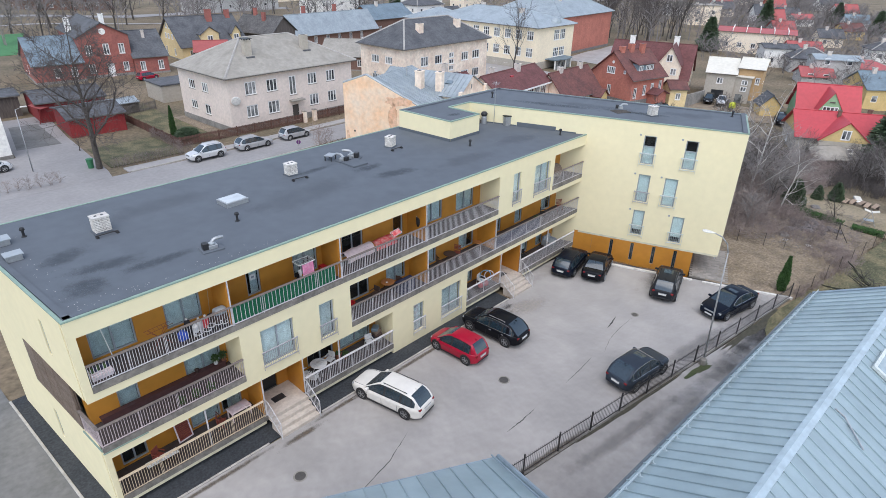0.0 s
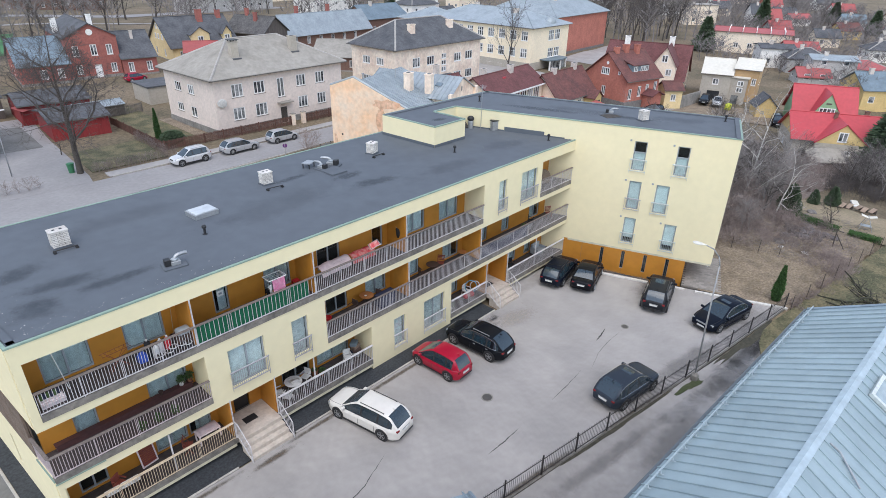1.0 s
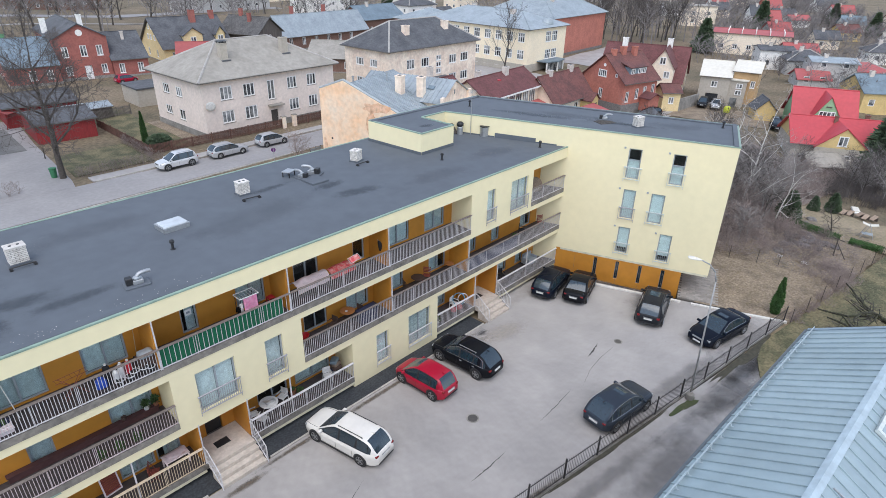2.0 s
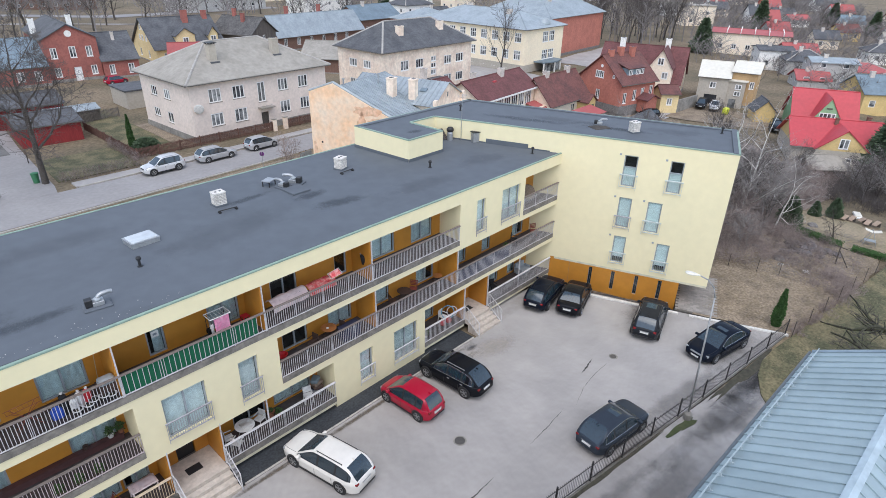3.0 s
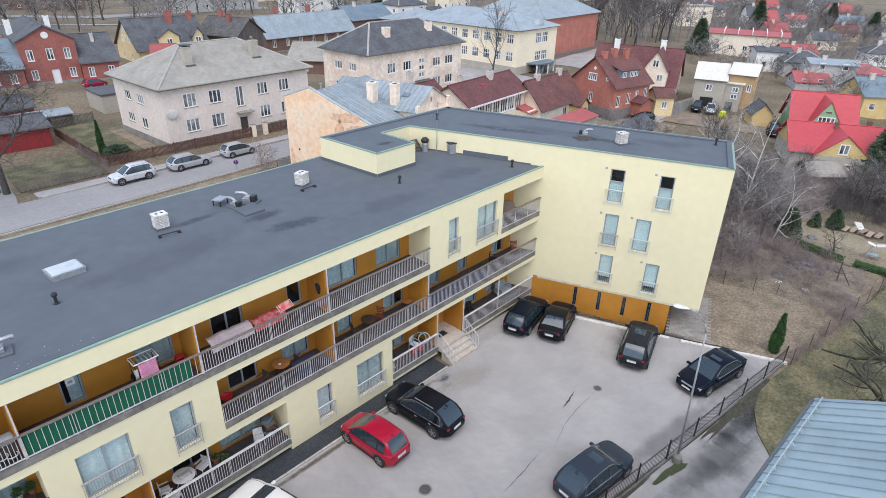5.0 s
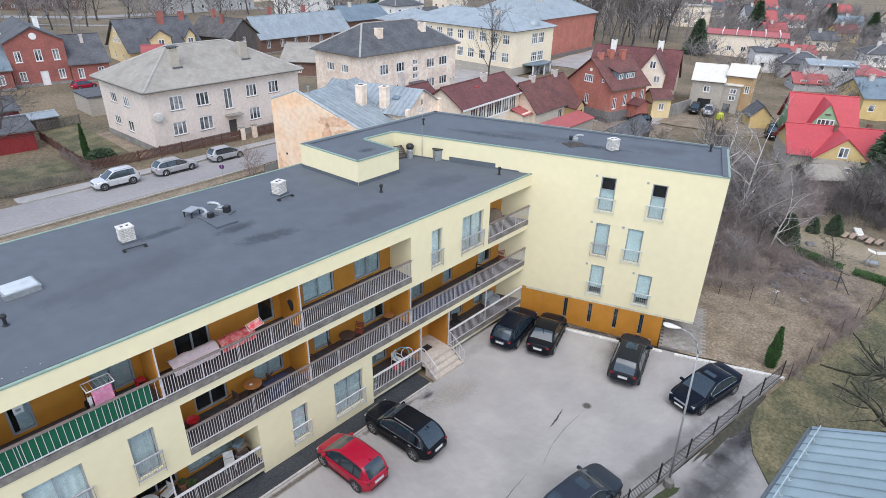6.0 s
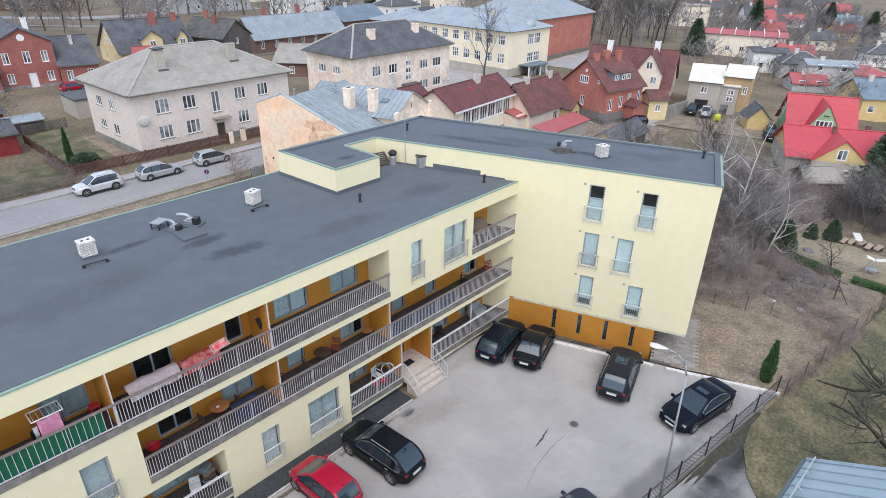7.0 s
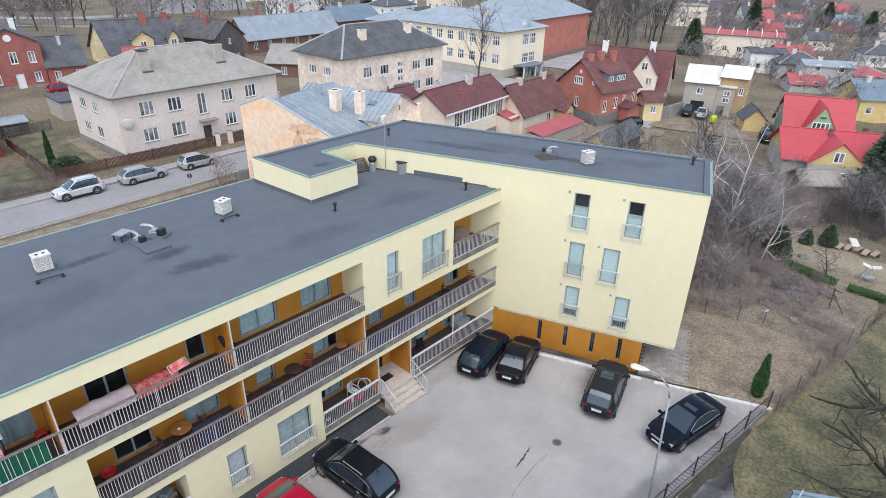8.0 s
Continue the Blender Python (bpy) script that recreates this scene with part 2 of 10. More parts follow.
def strip(bm, p, q, out0, out1, z0, z1, mat=0):
    """A long bar along the line from p to q (x, y), from out0 to out1 to its right-hand side."""
    p, q = Vector(p), Vector(q)
    d = (q - p).normalized()
    n = Vector((d.y, -d.x))
    c = [p + n * out0, q + n * out0, q + n * out1, p + n * out1]
    prism(bm, [(v.x, v.y) for v in c], z0, z1, mat)


def holed_wall(width, height, thick, holes, z0=0.0):
    """A wall in the plane y = 0 that goes back to y = thick, with openings (x0, x1, z0, z1) cut through it."""
    bm = bmesh.new()
    xs = sorted({0.0, width, *(min(max(h[i], 0), width) for h in holes for i in (0, 1))})
    zs = sorted({z0, height, *(min(max(h[i], z0), height) for h in holes for i in (2, 3))})
    nx, nz = len(xs) - 1, len(zs) - 1

    def full(i, j):
        if i < 0 or j < 0 or i >= nx or j >= nz:
            return False
        cx, cz = (xs[i] + xs[i + 1]) / 2, (zs[j] + zs[j + 1]) / 2
        return not any(h[0] < cx < h[1] and h[2] < cz < h[3] for h in holes)

    cache = {}

    def v(i, k, j):
        key = (i, k, j)
        if key not in cache:
            cache[key] = bm.verts.new((xs[i], thick * k, zs[j]))
        return cache[key]

    for i in range(nx):
        for j in range(nz):
            if not full(i, j):
                continue
            bm.faces.new((v(i, 0, j), v(i + 1, 0, j), v(i + 1, 0, j + 1), v(i, 0, j + 1)))
            bm.faces.new((v(i, 1, j), v(i, 1, j + 1), v(i + 1, 1, j + 1), v(i + 1, 1, j)))
            if not full(i - 1, j):
                bm.faces.new((v(i, 0, j), v(i, 0, j + 1), v(i, 1, j + 1), v(i, 1, j)))
            if not full(i + 1, j):
                bm.faces.new((v(i + 1, 0, j), v(i + 1, 1, j), v(i + 1, 1, j + 1), v(i + 1, 0, j + 1)))
            if not full(i, j - 1):
                bm.faces.new((v(i, 0, j), v(i, 1, j), v(i + 1, 1, j), v(i + 1, 0, j)))
            if not full(i, j + 1):
                bm.faces.new((v(i, 0, j + 1), v(i + 1, 0, j + 1), v(i + 1, 1, j + 1), v(i, 1, j + 1)))
    return bm


def along(p, q, z=0.0):
    """The pose whose x axis runs from p to q on the plan."""
    return pose(p[0], p[1], z, 0, 0, math.degrees(math.atan2(q[1] - p[1], q[0] - p[0])))


def smoothstep(a):
    a = min(1.0, max(0.0, a))
    return a * a * (3 - 2 * a)


def ground_z(x, y):
    """The height of the ground: level round the yard, falling to the east."""
    dip = 2.1 * smoothstep((x - 40) / 25) * smoothstep((5 - y) / 11) * (1 - smoothstep((x - 96) / 40))
    return -3.2 * (1 - 0.25 * smoothstep((y - 20) / 40)) * smoothstep((x - 10) / 45) - dip


CACHE = {}


def cached(key, make):
    if key not in CACHE:
        CACHE[key] = make()
    return CACHE[key]


def window(parent, m, w, h, frame_mat, cols=2, transom=0.0, glass=None, sill=True, deep=0.05, bar=0.12, sill_mat=None, curtain=0):
    """A window whose lower left corner, on the outer face of a wall, lies at m: frame, panes, sill."""
    key = ("win", round(w, 2), round(h, 2), frame_mat.name, cols, transom, deep, bar)

    def frame_mesh():
        zs = [bar, h * transom - bar / 2, h * transom + bar / 2, h - bar] if transom else [bar, h - bar]
        holes = []
        for i in range(cols):
            a = bar if i == 0 else w * i / cols + bar / 2
            z = w - bar if i == cols - 1 else w * (i + 1) / cols - bar / 2
            holes += [(a, z, zs[k], zs[k + 1]) for k in range(0, len(zs), 2)]
        b = holed_wall(w, h, 0.07, holes)
        bmesh.ops.translate(b, verts=b.verts, vec=(0, deep, 0))
        return mesh_of(b, "window", frame_mat)

    win = part("window", cached(key, frame_mesh), None, parent, m=m)
    g = glass or GLASS_DARK
    pane_w = w / cols
    for i in range(cols):
        a = bar if i == 0 else bar / 2
        z = bar if i == cols - 1 else bar / 2
        pk = ("pane", round(pane_w - a - z, 3), round(h, 2), deep, g.name, bar)
        pm = cached(pk, lambda: mesh_of(boxes((0, pane_w - a - z, deep + 0.03, deep + 0.042, bar, h - bar)), "pane", g))
        pane = part("pane", pm, None, win, m=pose(i * pane_w + a, 0, 0))
        pane.visible_shadow = False
    if sill:
        sk = ("sill", round(w, 2), (sill_mat or frame_mat).name)
        part("sill", cached(sk, lambda: mesh_of(boxes((-0.06, w + 0.06, -0.06, deep, -0.06, -0.002)), "sill", sill_mat or frame_mat)), None, win)
    return win


def chimney(parent, x, y, z0, z1, w, d, mat, cap=True, cap_mat=None):
    b = boxes((-w / 2, w / 2, -d / 2, d / 2, z0, z1 - 0.12), (-w / 2 - 0.05, w / 2 + 0.05, -d / 2 - 0.05, d / 2 + 0.05, z1 - 0.12, z1))
    ch = part("chimney", b, mat, parent, m=pose(x, y, 0))
    if cap:
        part("flue", boxes((-w * 0.28, w * 0.28, -d * 0.25, d * 0.25, z1, z1 + 0.03)), cap_mat or BLACK_PLASTIC, ch)
    return ch


def roof_mesh(w, d, eave, ridge, form, over=0.5, thick=0.16, axis="x", lap=None):
    """A hipped or gabled roof over the plan 0..w, 0..d, with overhang and thickness."""
    bm = bmesh.new()
    o = over
    rise = ridge - eave
    half = (d if axis == "x" else w) / 2
    drop = rise * o / half
    x0, x1, y0, y1 = -o, w + o, -o, d + o
    ze = eave - drop
    if form == "hip":
        run = min(w, d) / 2
        if w >= d:
            r0, r1 = (run * 1.0, d / 2), (w - run * 1.0, d / 2)
        else:
            r0, r1 = (w / 2, run), (w / 2, d - run)
        top = [(x0, y0, ze), (x1, y0, ze), (x1, y1, ze), (x0, y1, ze), (r0[0], r0[1], ridge), (r1[0], r1[1], ridge)]
        if w >= d:
            faces = [(0, 1, 5, 4), (1, 2, 5), (2, 3, 4, 5), (3, 0, 4)]
        else:
            faces = [(0, 1, 4), (1, 2, 5, 4), (2, 3, 5), (3, 0, 4, 5)]
        rim = [0, 1, 2, 3]
    elif axis == "x":
        top = [(x0, y0, ze), (x1, y0, ze), (x1, y1, ze), (x0, y1, ze), (x0, d / 2, ridge), (x1, d / 2, ridge)]
        faces = [(0, 1, 5, 4), (2, 3, 4, 5)]
        rim = [0, 1, 5, 2, 3, 4]
    else:
        top = [(x0, y0, ze), (x1, y0, ze), (x1, y1, ze), (x0, y1, ze), (w / 2, y0, ridge), (w / 2, y1, ridge)]
        faces = [(1, 2, 5, 4), (3, 0, 4, 5)]
        rim = [0, 4, 1, 2, 5, 3]
    vt = [bm.verts.new((x, y, z + thick)) for x, y, z in top]
    vb = [bm.verts.new(c) for c in top]
    for f in faces:
        bm.faces.new([vt[i] for i in f])
        bm.faces.new([vb[i] for i in f][::-1])
    for a, b in zip(rim, rim[1:] + rim[:1]):
        bm.faces.new((vt[a], vb[a], vb[b], vt[b]))
    return bm


def gable_fill(parent, w, d, eave, ridge, axis, mat, name="gable_wall"):
    th = 0.25
    for side in (0, 1):
        bm = bmesh.new()
        if axis == "x":
            x = 0.0 if side == 0 else w - th
            pts = [(0.02, eave - 0.02), (d - 0.02, eave - 0.02), (d / 2, ridge - 0.02)]
            a = [bm.verts.new((x, y, z)) for y, z in pts]
            b = [bm.verts.new((x + th, y, z)) for y, z in pts]
        else:
            y = 0.0 if side == 0 else d - th
            pts = [(0.02, eave - 0.02), (w - 0.02, eave - 0.02), (w / 2, ridge - 0.02)]
            a = [bm.verts.new((x, y, z)) for x, z in pts]
            b = [bm.verts.new((x, y + th, z)) for x, z in pts]
        bm.faces.new(a)
        bm.faces.new(b[::-1])
        for i in range(3):
            bm.faces.new((a[i], b[i], b[(i + 1) % 3], a[(i + 1) % 3]))
        part(name, bm, mat, parent)


def gable_piece(parent, x0, x1, y, z0, z1, mat, name="gable_wall", thick=0.25):
    """An upright triangle of wall facing local -y."""
    bm = bmesh.new()
    pts = ((x0, z0), (x1, z0), ((x0 + x1) / 2, z1))
    a = [bm.verts.new((px, y, pz)) for px, pz in pts]
    b = [bm.verts.new((px, y + thick, pz)) for px, pz in pts]
    bm.faces.new(a)
    bm.faces.new(b[::-1])
    for i in range(3):
        bm.faces.new((a[i], b[i], b[(i + 1) % 3], a[(i + 1) % 3]))
    return part(name, bm, mat, parent)


def house(name, label, cx, cy, rot, w, d, eave, ridge, form, walls, roof, axis="x", front=(), left=(), right=(), back=(), frame_mat=None, chimneys=(), over=0.45,
          plinth=0.35, plinth_mat=None, chim_mat=None, gable_mat=None, door=None, door_mat=None, cols=2, group="", base=None, sill_mat=None, roof_label="", transom=0.0, simple=False):
    """A house centred on the plan at (cx, cy). front, left, right, back: windows (u, z, w, h) on each wall, u along it."""
    frame_mat = frame_mat or FRAME_WHITE
    z = ground_z(cx, cy) if base is None else base
    h = thing(name, label, "house", pose(cx, cy, z, 0, 0, rot) @ pose(-w / 2, -d / 2, 0), group)
    low = -0.8
    sides = (("front", front, pose(0, 0, 0), w), ("right", right, pose(w, 0, 0, 0, 0, 90), d), ("back", back, pose(w, d, 0, 0, 0, 180), w), ("left", left, pose(0, d, 0, 0, 0, -90), d))
    for key, wins, m, length in sides:
        holes = [(u, u + ww, zz, zz + hh) for u, zz, ww, hh in wins]
        inset_ = 0.0 if key in ("front", "back") else 0.3
        if door and key == door[0]:
            holes.append((door[1], door[1] + door[3], 0.0, door[2] + door[4]))
        part("wall", holed_wall(length - 2 * inset_, eave, 0.3, [(a - inset_, b - inset_, c, e) for a, b, c, e in holes], low), walls, h, m=m @ pose(inset_, 0, 0))
        for u, zz, ww, hh in wins:
            if zz < eave - 0.2:
                window(h, m @ pose(u, 0, zz), ww, hh, frame_mat, 1 if simple else 3 if ww > 1.5 else (2 if ww > 0.7 else 1), transom, sill_mat=sill_mat, sill=not simple)
        if door and key == door[0]:
            dd = part("door", boxes((0.0, door[3], 0.12, 0.18, -0.1, door[4] + door[2]), (0.1, door[3] - 0.1, 0.10, 0.12, 0.2, door[4] + door[2] - 0.15)), door_mat or FRAME_MAROON, h, m=m @ pose(door[1], 0, 0))
            part("handle", boxes((door[3] - 0.16, door[3] - 0.13, 0.05, 0.1, 1.0 + door[2], 1.14 + door[2])), GALV, dd)
        if plinth:
            e_ = 0.06 if inset_ == 0 else -0.002
            bm = boxes((-e_, length + e_, -0.06, -0.003, low, plinth))
            if door and key == door[0]:
                bm = boxes((-0.06, door[1], -0.06, -0.003, low, plinth), (door[1] + door[3], length + 0.06, -0.06, -0.003, low, plinth))
            part("plinth", bm, plinth_mat or CONCRETE, h, m=m)
    part("ceiling_deck", boxes((0.31, w - 0.31, 0.31, d - 0.31, eave - 0.2, eave - 0.05)), CONCRETE, h)
    if form == "gable":
        gable_fill(h, w, d, eave, ridge, axis, gable_mat or walls)
    if form == "flat":
        part("roof", boxes((-over, w + over, -over, d + over, eave, eave + 0.22)), roof, h, roof_label)
    else:
        rf = part("roof", roof_mesh(w, d, eave, ridge, form, over, axis=axis), roof, h, roof_label)
        bm = bmesh.new()
        rz = ridge + 0.17
        if form == "hip":
            run = min(w, d) / 2
            ends = ((run, d / 2), (w - run, d / 2)) if w >= d else ((w / 2, run), (w / 2, d - run))
            drop = (ridge - eave) * over / (d / 2 if axis == "x" else w / 2)
            corners = [(-over, -over), (w + over, -over), (w + over, d + over), (-over, d + over)]
            pairs = ((0, 0), (1, 1), (2, 1), (3, 0)) if w >= d else ((0, 0), (1, 0), (2, 1), (3, 1))
            for c, e in pairs:
                tube(bm, (*corners[c], eave - drop + 0.12), (*ends[e], rz - 0.05), 0.16, sides=8)
            tube(bm, (*ends[0], rz), (*ends[1], rz), 0.11, sides=6)
        elif axis == "x":
            tube(bm, (-over, d / 2, rz), (w + over, d / 2, rz), 0.1, sides=6)
        else:
            tube(bm, (w / 2, -over, rz), (w / 2, d + over, rz), 0.1, sides=6)
        part("ridge_cap", bm, PALE_CAP if form == "hip" and "sheet" not in roof.name.replace("grey_sheet", "") else roof, rf)
        drop = (ridge - eave) * over / (d / 2 if axis == "x" else w / 2)
        runs = []
        if axis == "x" or form == "hip":
            for yy in (-over - 0.06, d + over + 0.06):
                runs.append(((-over, yy, eave - drop + 0.05), (w + over, yy, eave - drop + 0.05)))
        if axis == "y" or form == "hip":
            for xx in (-over - 0.06, w + over + 0.06):
                runs.append(((xx, -over, eave - drop + 0.05), (xx, d + over, eave - drop + 0.05)))
        for p, q in () if simple else runs:
            gb = bmesh.new()
            tube(gb, p, q, 0.07)
            part("gutter", gb, MORTAR, h)
    for c in chimneys:
        x, y, top = c[:3]
        sz = c[3] if len(c) > 3 else 0.7
        chimney(h, x, y, eave + 0.2, top, sz, sz * 0.8, chim_mat or PALE_CHIMNEY)
    return h


# ---- the ground, yard, street ----
def terrain():
    ax = [-1600, -900, -500, -300, -200, -140, -100] + list(range(-80, 181, 5)) + [200, 240, 300, 400, 600, 1000, 1600]
    bm = bmesh.new()
    rows = [[bm.verts.new((x, y, ground_z(x, y) - (0.9 if -6 < x < 6 and -11 < y < 1 and (x, y) != (5, -10) else 0.06))) for x in ax] for y in ax]
    for a, b in zip(rows, rows[1:]):
        for i in range(len(ax) - 1):
            bm.faces.new((a[i], a[i + 1], b[i + 1], b[i]))
    ob = part("ground", bm, GRASS, None, smooth=True)
    tagged(ob, "brown winter grass and soil, falling to the east", "ground", kind="structure")


terrain()


def sheet(name, label, pts, z0, z1, mat, category="ground"):
    ob = part(name, prism(bmesh.new(), pts, z0, z1), mat)
    return tagged(ob, label, category, kind="structure")


def draped(name, label, x0, x1, y0, y1, mat, lift=0.03, step=3.0, rot=0.0, category="ground"):
    """A sheet that follows the falling ground."""
    bm = bmesh.new()
    nx, ny = max(2, round((x1 - x0) / step) + 1), max(2, round((y1 - y0) / step) + 1)
    cx, cy, c, s = (x0 + x1) / 2, (y0 + y1) / 2, math.cos(radians(rot)), math.sin(radians(rot))
    rows = []
    for j in range(ny):
        row = []
        for i in range(nx):
            wob = 0.35 * noise.noise((i * 0.9 + x0, j * 0.9 + y0, 2.0)) * step * (i in (0, nx - 1) or j in (0, ny - 1))
            lx, ly = x0 + (x1 - x0) * i / (nx - 1) - cx + wob, y0 + (y1 - y0) * j / (ny - 1) - cy + wob
            x, y = cx + c * lx - s * ly, cy + s * lx + c * ly
            row.append(bm.verts.new((x, y, ground_z(x, y) + lift)))
        rows.append(row)
    for a, b in zip(rows, rows[1:]):
        for i in range(nx - 1):
            bm.faces.new((a[i], a[i + 1], b[i + 1], b[i]))
    return tagged(part(name, bm, mat), label, category, kind="structure")


LAWN_GREEN = material("green_moss", (0.050, 0.066, 0.024), 1.0, (0.10, 0.088, 0.055), big=0.9, fine=4, amount=0.25, bump=0.8, bump_scale=12)
MOSS_BROWN = material("thicket_litter", (0.255, 0.203, 0.172), 1.0, (0.140, 0.112, 0.098), big=0.5, fine=4, amount=0.35, patch=0.95, bump=0.6, bump_scale=14)
MOSS_DARK = material("dark_litter", (0.055, 0.052, 0.038), 1.0, (0.09, 0.08, 0.055), big=1.2, fine=5, amount=0.3, bump=0.6, bump_scale=14)

# the yard runs from the dark strip along the house to the iron fence
FENCE = [(-34.0, -9.3), (-22.1, -11.35), (-7.7, -13.68), (4.75, -15.55)]
sheet("yard", "light grey worn asphalt of a parking yard", [(-36.98, -1.15), (-36.98, -9.0), *FENCE[1:], (-0.55, -1.15)], -0.3, 0.0, ASPHALT, "yard")
sheet("yard_apron", "dark worn asphalt beside the end wall of the house", [(-60, -9.0), (-36.99, -9.2), (-36.99, 1.0), (-37.72, 12.0), (-38.6, 34), (-60, 34)], -0.3, -0.012, DARK_ASPHALT, "yard")
sheet("lane", "dark worn asphalt lane behind an iron fence", [(-60, -16.5), (1.8, -19.5), (2.2, -15.5), *[(x, y - 0.12) for x, y in FENCE[2::-1]], (-60, -7.1)], -0.3, -0.02, ASPHALT_OLD, "lane")
def blob(cx, cy, rx, ry, turn, seed, n=40, rough=0.35, ragged=1.0):
    """An uneven closed outline round a point."""
    out = []
    c, s = math.cos(radians(turn)), math.sin(radians(turn))
    for i in range(n):
        a = 2 * math.pi * i / n
        k = 1 + rough * noise.noise((math.cos(a) * 1.3 + seed, math.sin(a) * 1.3, seed * 0.7)) + 0.16 * ragged * noise.noise((math.cos(a) * 5, math.sin(a) * 5, seed)) + 0.12 * ragged * noise.noise((math.cos(a) * 14, math.sin(a) * 14, seed))
        px, py = rx * k * math.cos(a), ry * k * math.sin(a)
        out.append((cx + c * px - s * py, cy + s * px + c * py))
    return out


def stain_mat(name, col, rough, strength, scale):
    """A stain that thins out towards its edge and breaks up in noise."""
    m = bpy.data.materials.new(name)
    m.use_nodes = True
    n, l = m.node_tree.nodes, m.node_tree.links
    bsdf = n["Principled BSDF"]
    bsdf.inputs["Base Color"].default_value = (*col, 1)
    bsdf.inputs["Roughness"].default_value = rough
    tc = n.new("ShaderNodeTexCoord")
    ln = n.new("ShaderNodeVectorMath")
    ln.operation = "LENGTH"
    l.new(tc.outputs["Object"], ln.inputs[0])
    tx = n.new("ShaderNodeTexNoise")
    tx.inputs["Scale"].default_value = scale
    tx.inputs["Detail"].default_value = 7
    tx.inputs["Roughness"].default_value = 0.72
    l.new(n.new("ShaderNodeNewGeometry").outputs["Position"], tx.inputs["Vector"])
    fall = n.new("ShaderNodeMapRange")
    fall.interpolation_type = "SMOOTHSTEP"
    fall.inputs["From Min"].default_value = 1.0
    fall.inputs["From Max"].default_value = 0.15
    l.new(ln.outputs["Value"], fall.inputs["Value"])
    ad = n.new("ShaderNodeMath")
    ad.operation = "MULTIPLY_ADD"
    ad.inputs[1].default_value = 0.55
    l.new(fall.outputs[0], ad.inputs[0])
    l.new(tx.outputs["Fac"], ad.inputs[2])
    ed = n.new("ShaderNodeMapRange")
    ed.interpolation_type = "SMOOTHSTEP"
    ed.inputs["From Min"].default_value = 0.50
    ed.inputs["From Max"].default_value = 1.15
    ed.inputs["To Max"].default_value = strength
    l.new(ad.outputs[0], ed.inputs["Value"])
    tr = n.new("ShaderNodeBsdfTransparent")
    mx = n.new("ShaderNodeMixShader")
    l.new(ed.outputs[0], mx.inputs[0])
    l.new(tr.outputs[0], mx.inputs[1])
    l.new(bsdf.outputs[0], mx.inputs[2])
    l.new(mx.outputs[0], n["Material Output"].inputs["Surface"])
    return m


DAMP = stain_mat("damp_stain", (0.12, 0.115, 0.112), 0.5, 0.75, 0.7)
DAMP_LIGHT = stain_mat("faint_damp_stain", (0.21, 0.197, 0.188), 0.7, 0.45, 0.9)
WET_BLACK = stain_mat("wet_black_stain", (0.022, 0.022, 0.022), 0.3, 0.95, 3.0)
TAN_DIRT = stain_mat("tan_dirt", (0.44, 0.39, 0.34), 0.95, 0.4, 5.0)
BROWN_DIRT = stain_mat("brown_dirt", (0.14, 0.11, 0.082), 0.95, 0.75, 3.0)
ROOF_DARK = stain_mat("roof_stain", (0.052, 0.060, 0.070), 0.6, 0.42, 2.2)
ROOF_PALE = stain_mat("roof_pale_dust", (0.125, 0.138, 0.152), 0.9, 0.25, 0.6)


def stain(name, label, x, y, z, rx, ry, turn, mat):
    bm = bmesh.new()
    bm.faces.new([bm.verts.new(c) for c in ((-1, -1, 0), (1, -1, 0), (1, 1, 0), (-1, 1, 0))])
    ob = part(name, bm, mat, None, m=pose(x, y, z, 0, 0, turn) @ Matrix.Diagonal((rx, ry, 1, 1)))
    return tagged(ob, label, "stain", "stains", "structure")


for x, y, rx, ry, turn, mat in ((0.6, -13.3, 4.6, 1.9, -10, DAMP_LIGHT), (-5.5, -13.2, 6.0, 0.9, -9, DAMP_LIGHT), (0.8, -7.6, 3.0, 1.6, 10, DAMP_LIGHT), (-2.0, -2.6, 3.4, 1.6, -20, DAMP_LIGHT),
                                (-10.9, -1.62, 0.75, 0.42, 10, WET_BLACK), (-9.9, -2.6, 2.6, 1.1, -10, TAN_DIRT), (-11.6, -2.2, 1.0, 0.35, 5, TAN_DIRT), (0.6, -3.6, 2.4, 0.35, -68, BROWN_DIRT), (1.6, -6.6, 2.2, 0.35, -69, BROWN_DIRT),
                                (-19.5, -1.42, 5.0, 0.22, 0, BROWN_DIRT), (-25.0, -1.42, 3.0, 0.2, 0, BROWN_DIRT), (-32.5, -1.4, 4.4, 0.2, 0, BROWN_DIRT), (-13.5, -1.4, 3.0, 0.25, 0, BROWN_DIRT), (-28.0, -1.75, 1.6, 0.3, 0, BROWN_DIRT), (-12.0, -13.0, 6.0, 0.3, -9, BROWN_DIRT), (-20.0, -11.6, 5.0, 0.3, -9, BROWN_DIRT)):
    stain("yard_stain", "stain on worn asphalt", x, y, 0.007, rx, ry, turn, mat)
for x, y, rx, ry, turn, mat in ((-5.2, -15.7, 5.4, 1.6, -9, DAMP), (-1.2, -16.0, 2.6, 1.3, -12, DAMP), (-9.5, -14.9, 4.5, 0.8, -9, DAMP_LIGHT), (-16.0, -13.6, 6.5, 0.6, -9, DAMP_LIGHT), (-2.6, -15.5, 3.6, 0.9, -9, DAMP), (-13.0, -15.4, 4.5, 1.3, -6, DAMP_LIGHT)):
    stain("lane_stain", "damp stain on lane asphalt", x, y, -0.014, rx, ry, turn, mat)
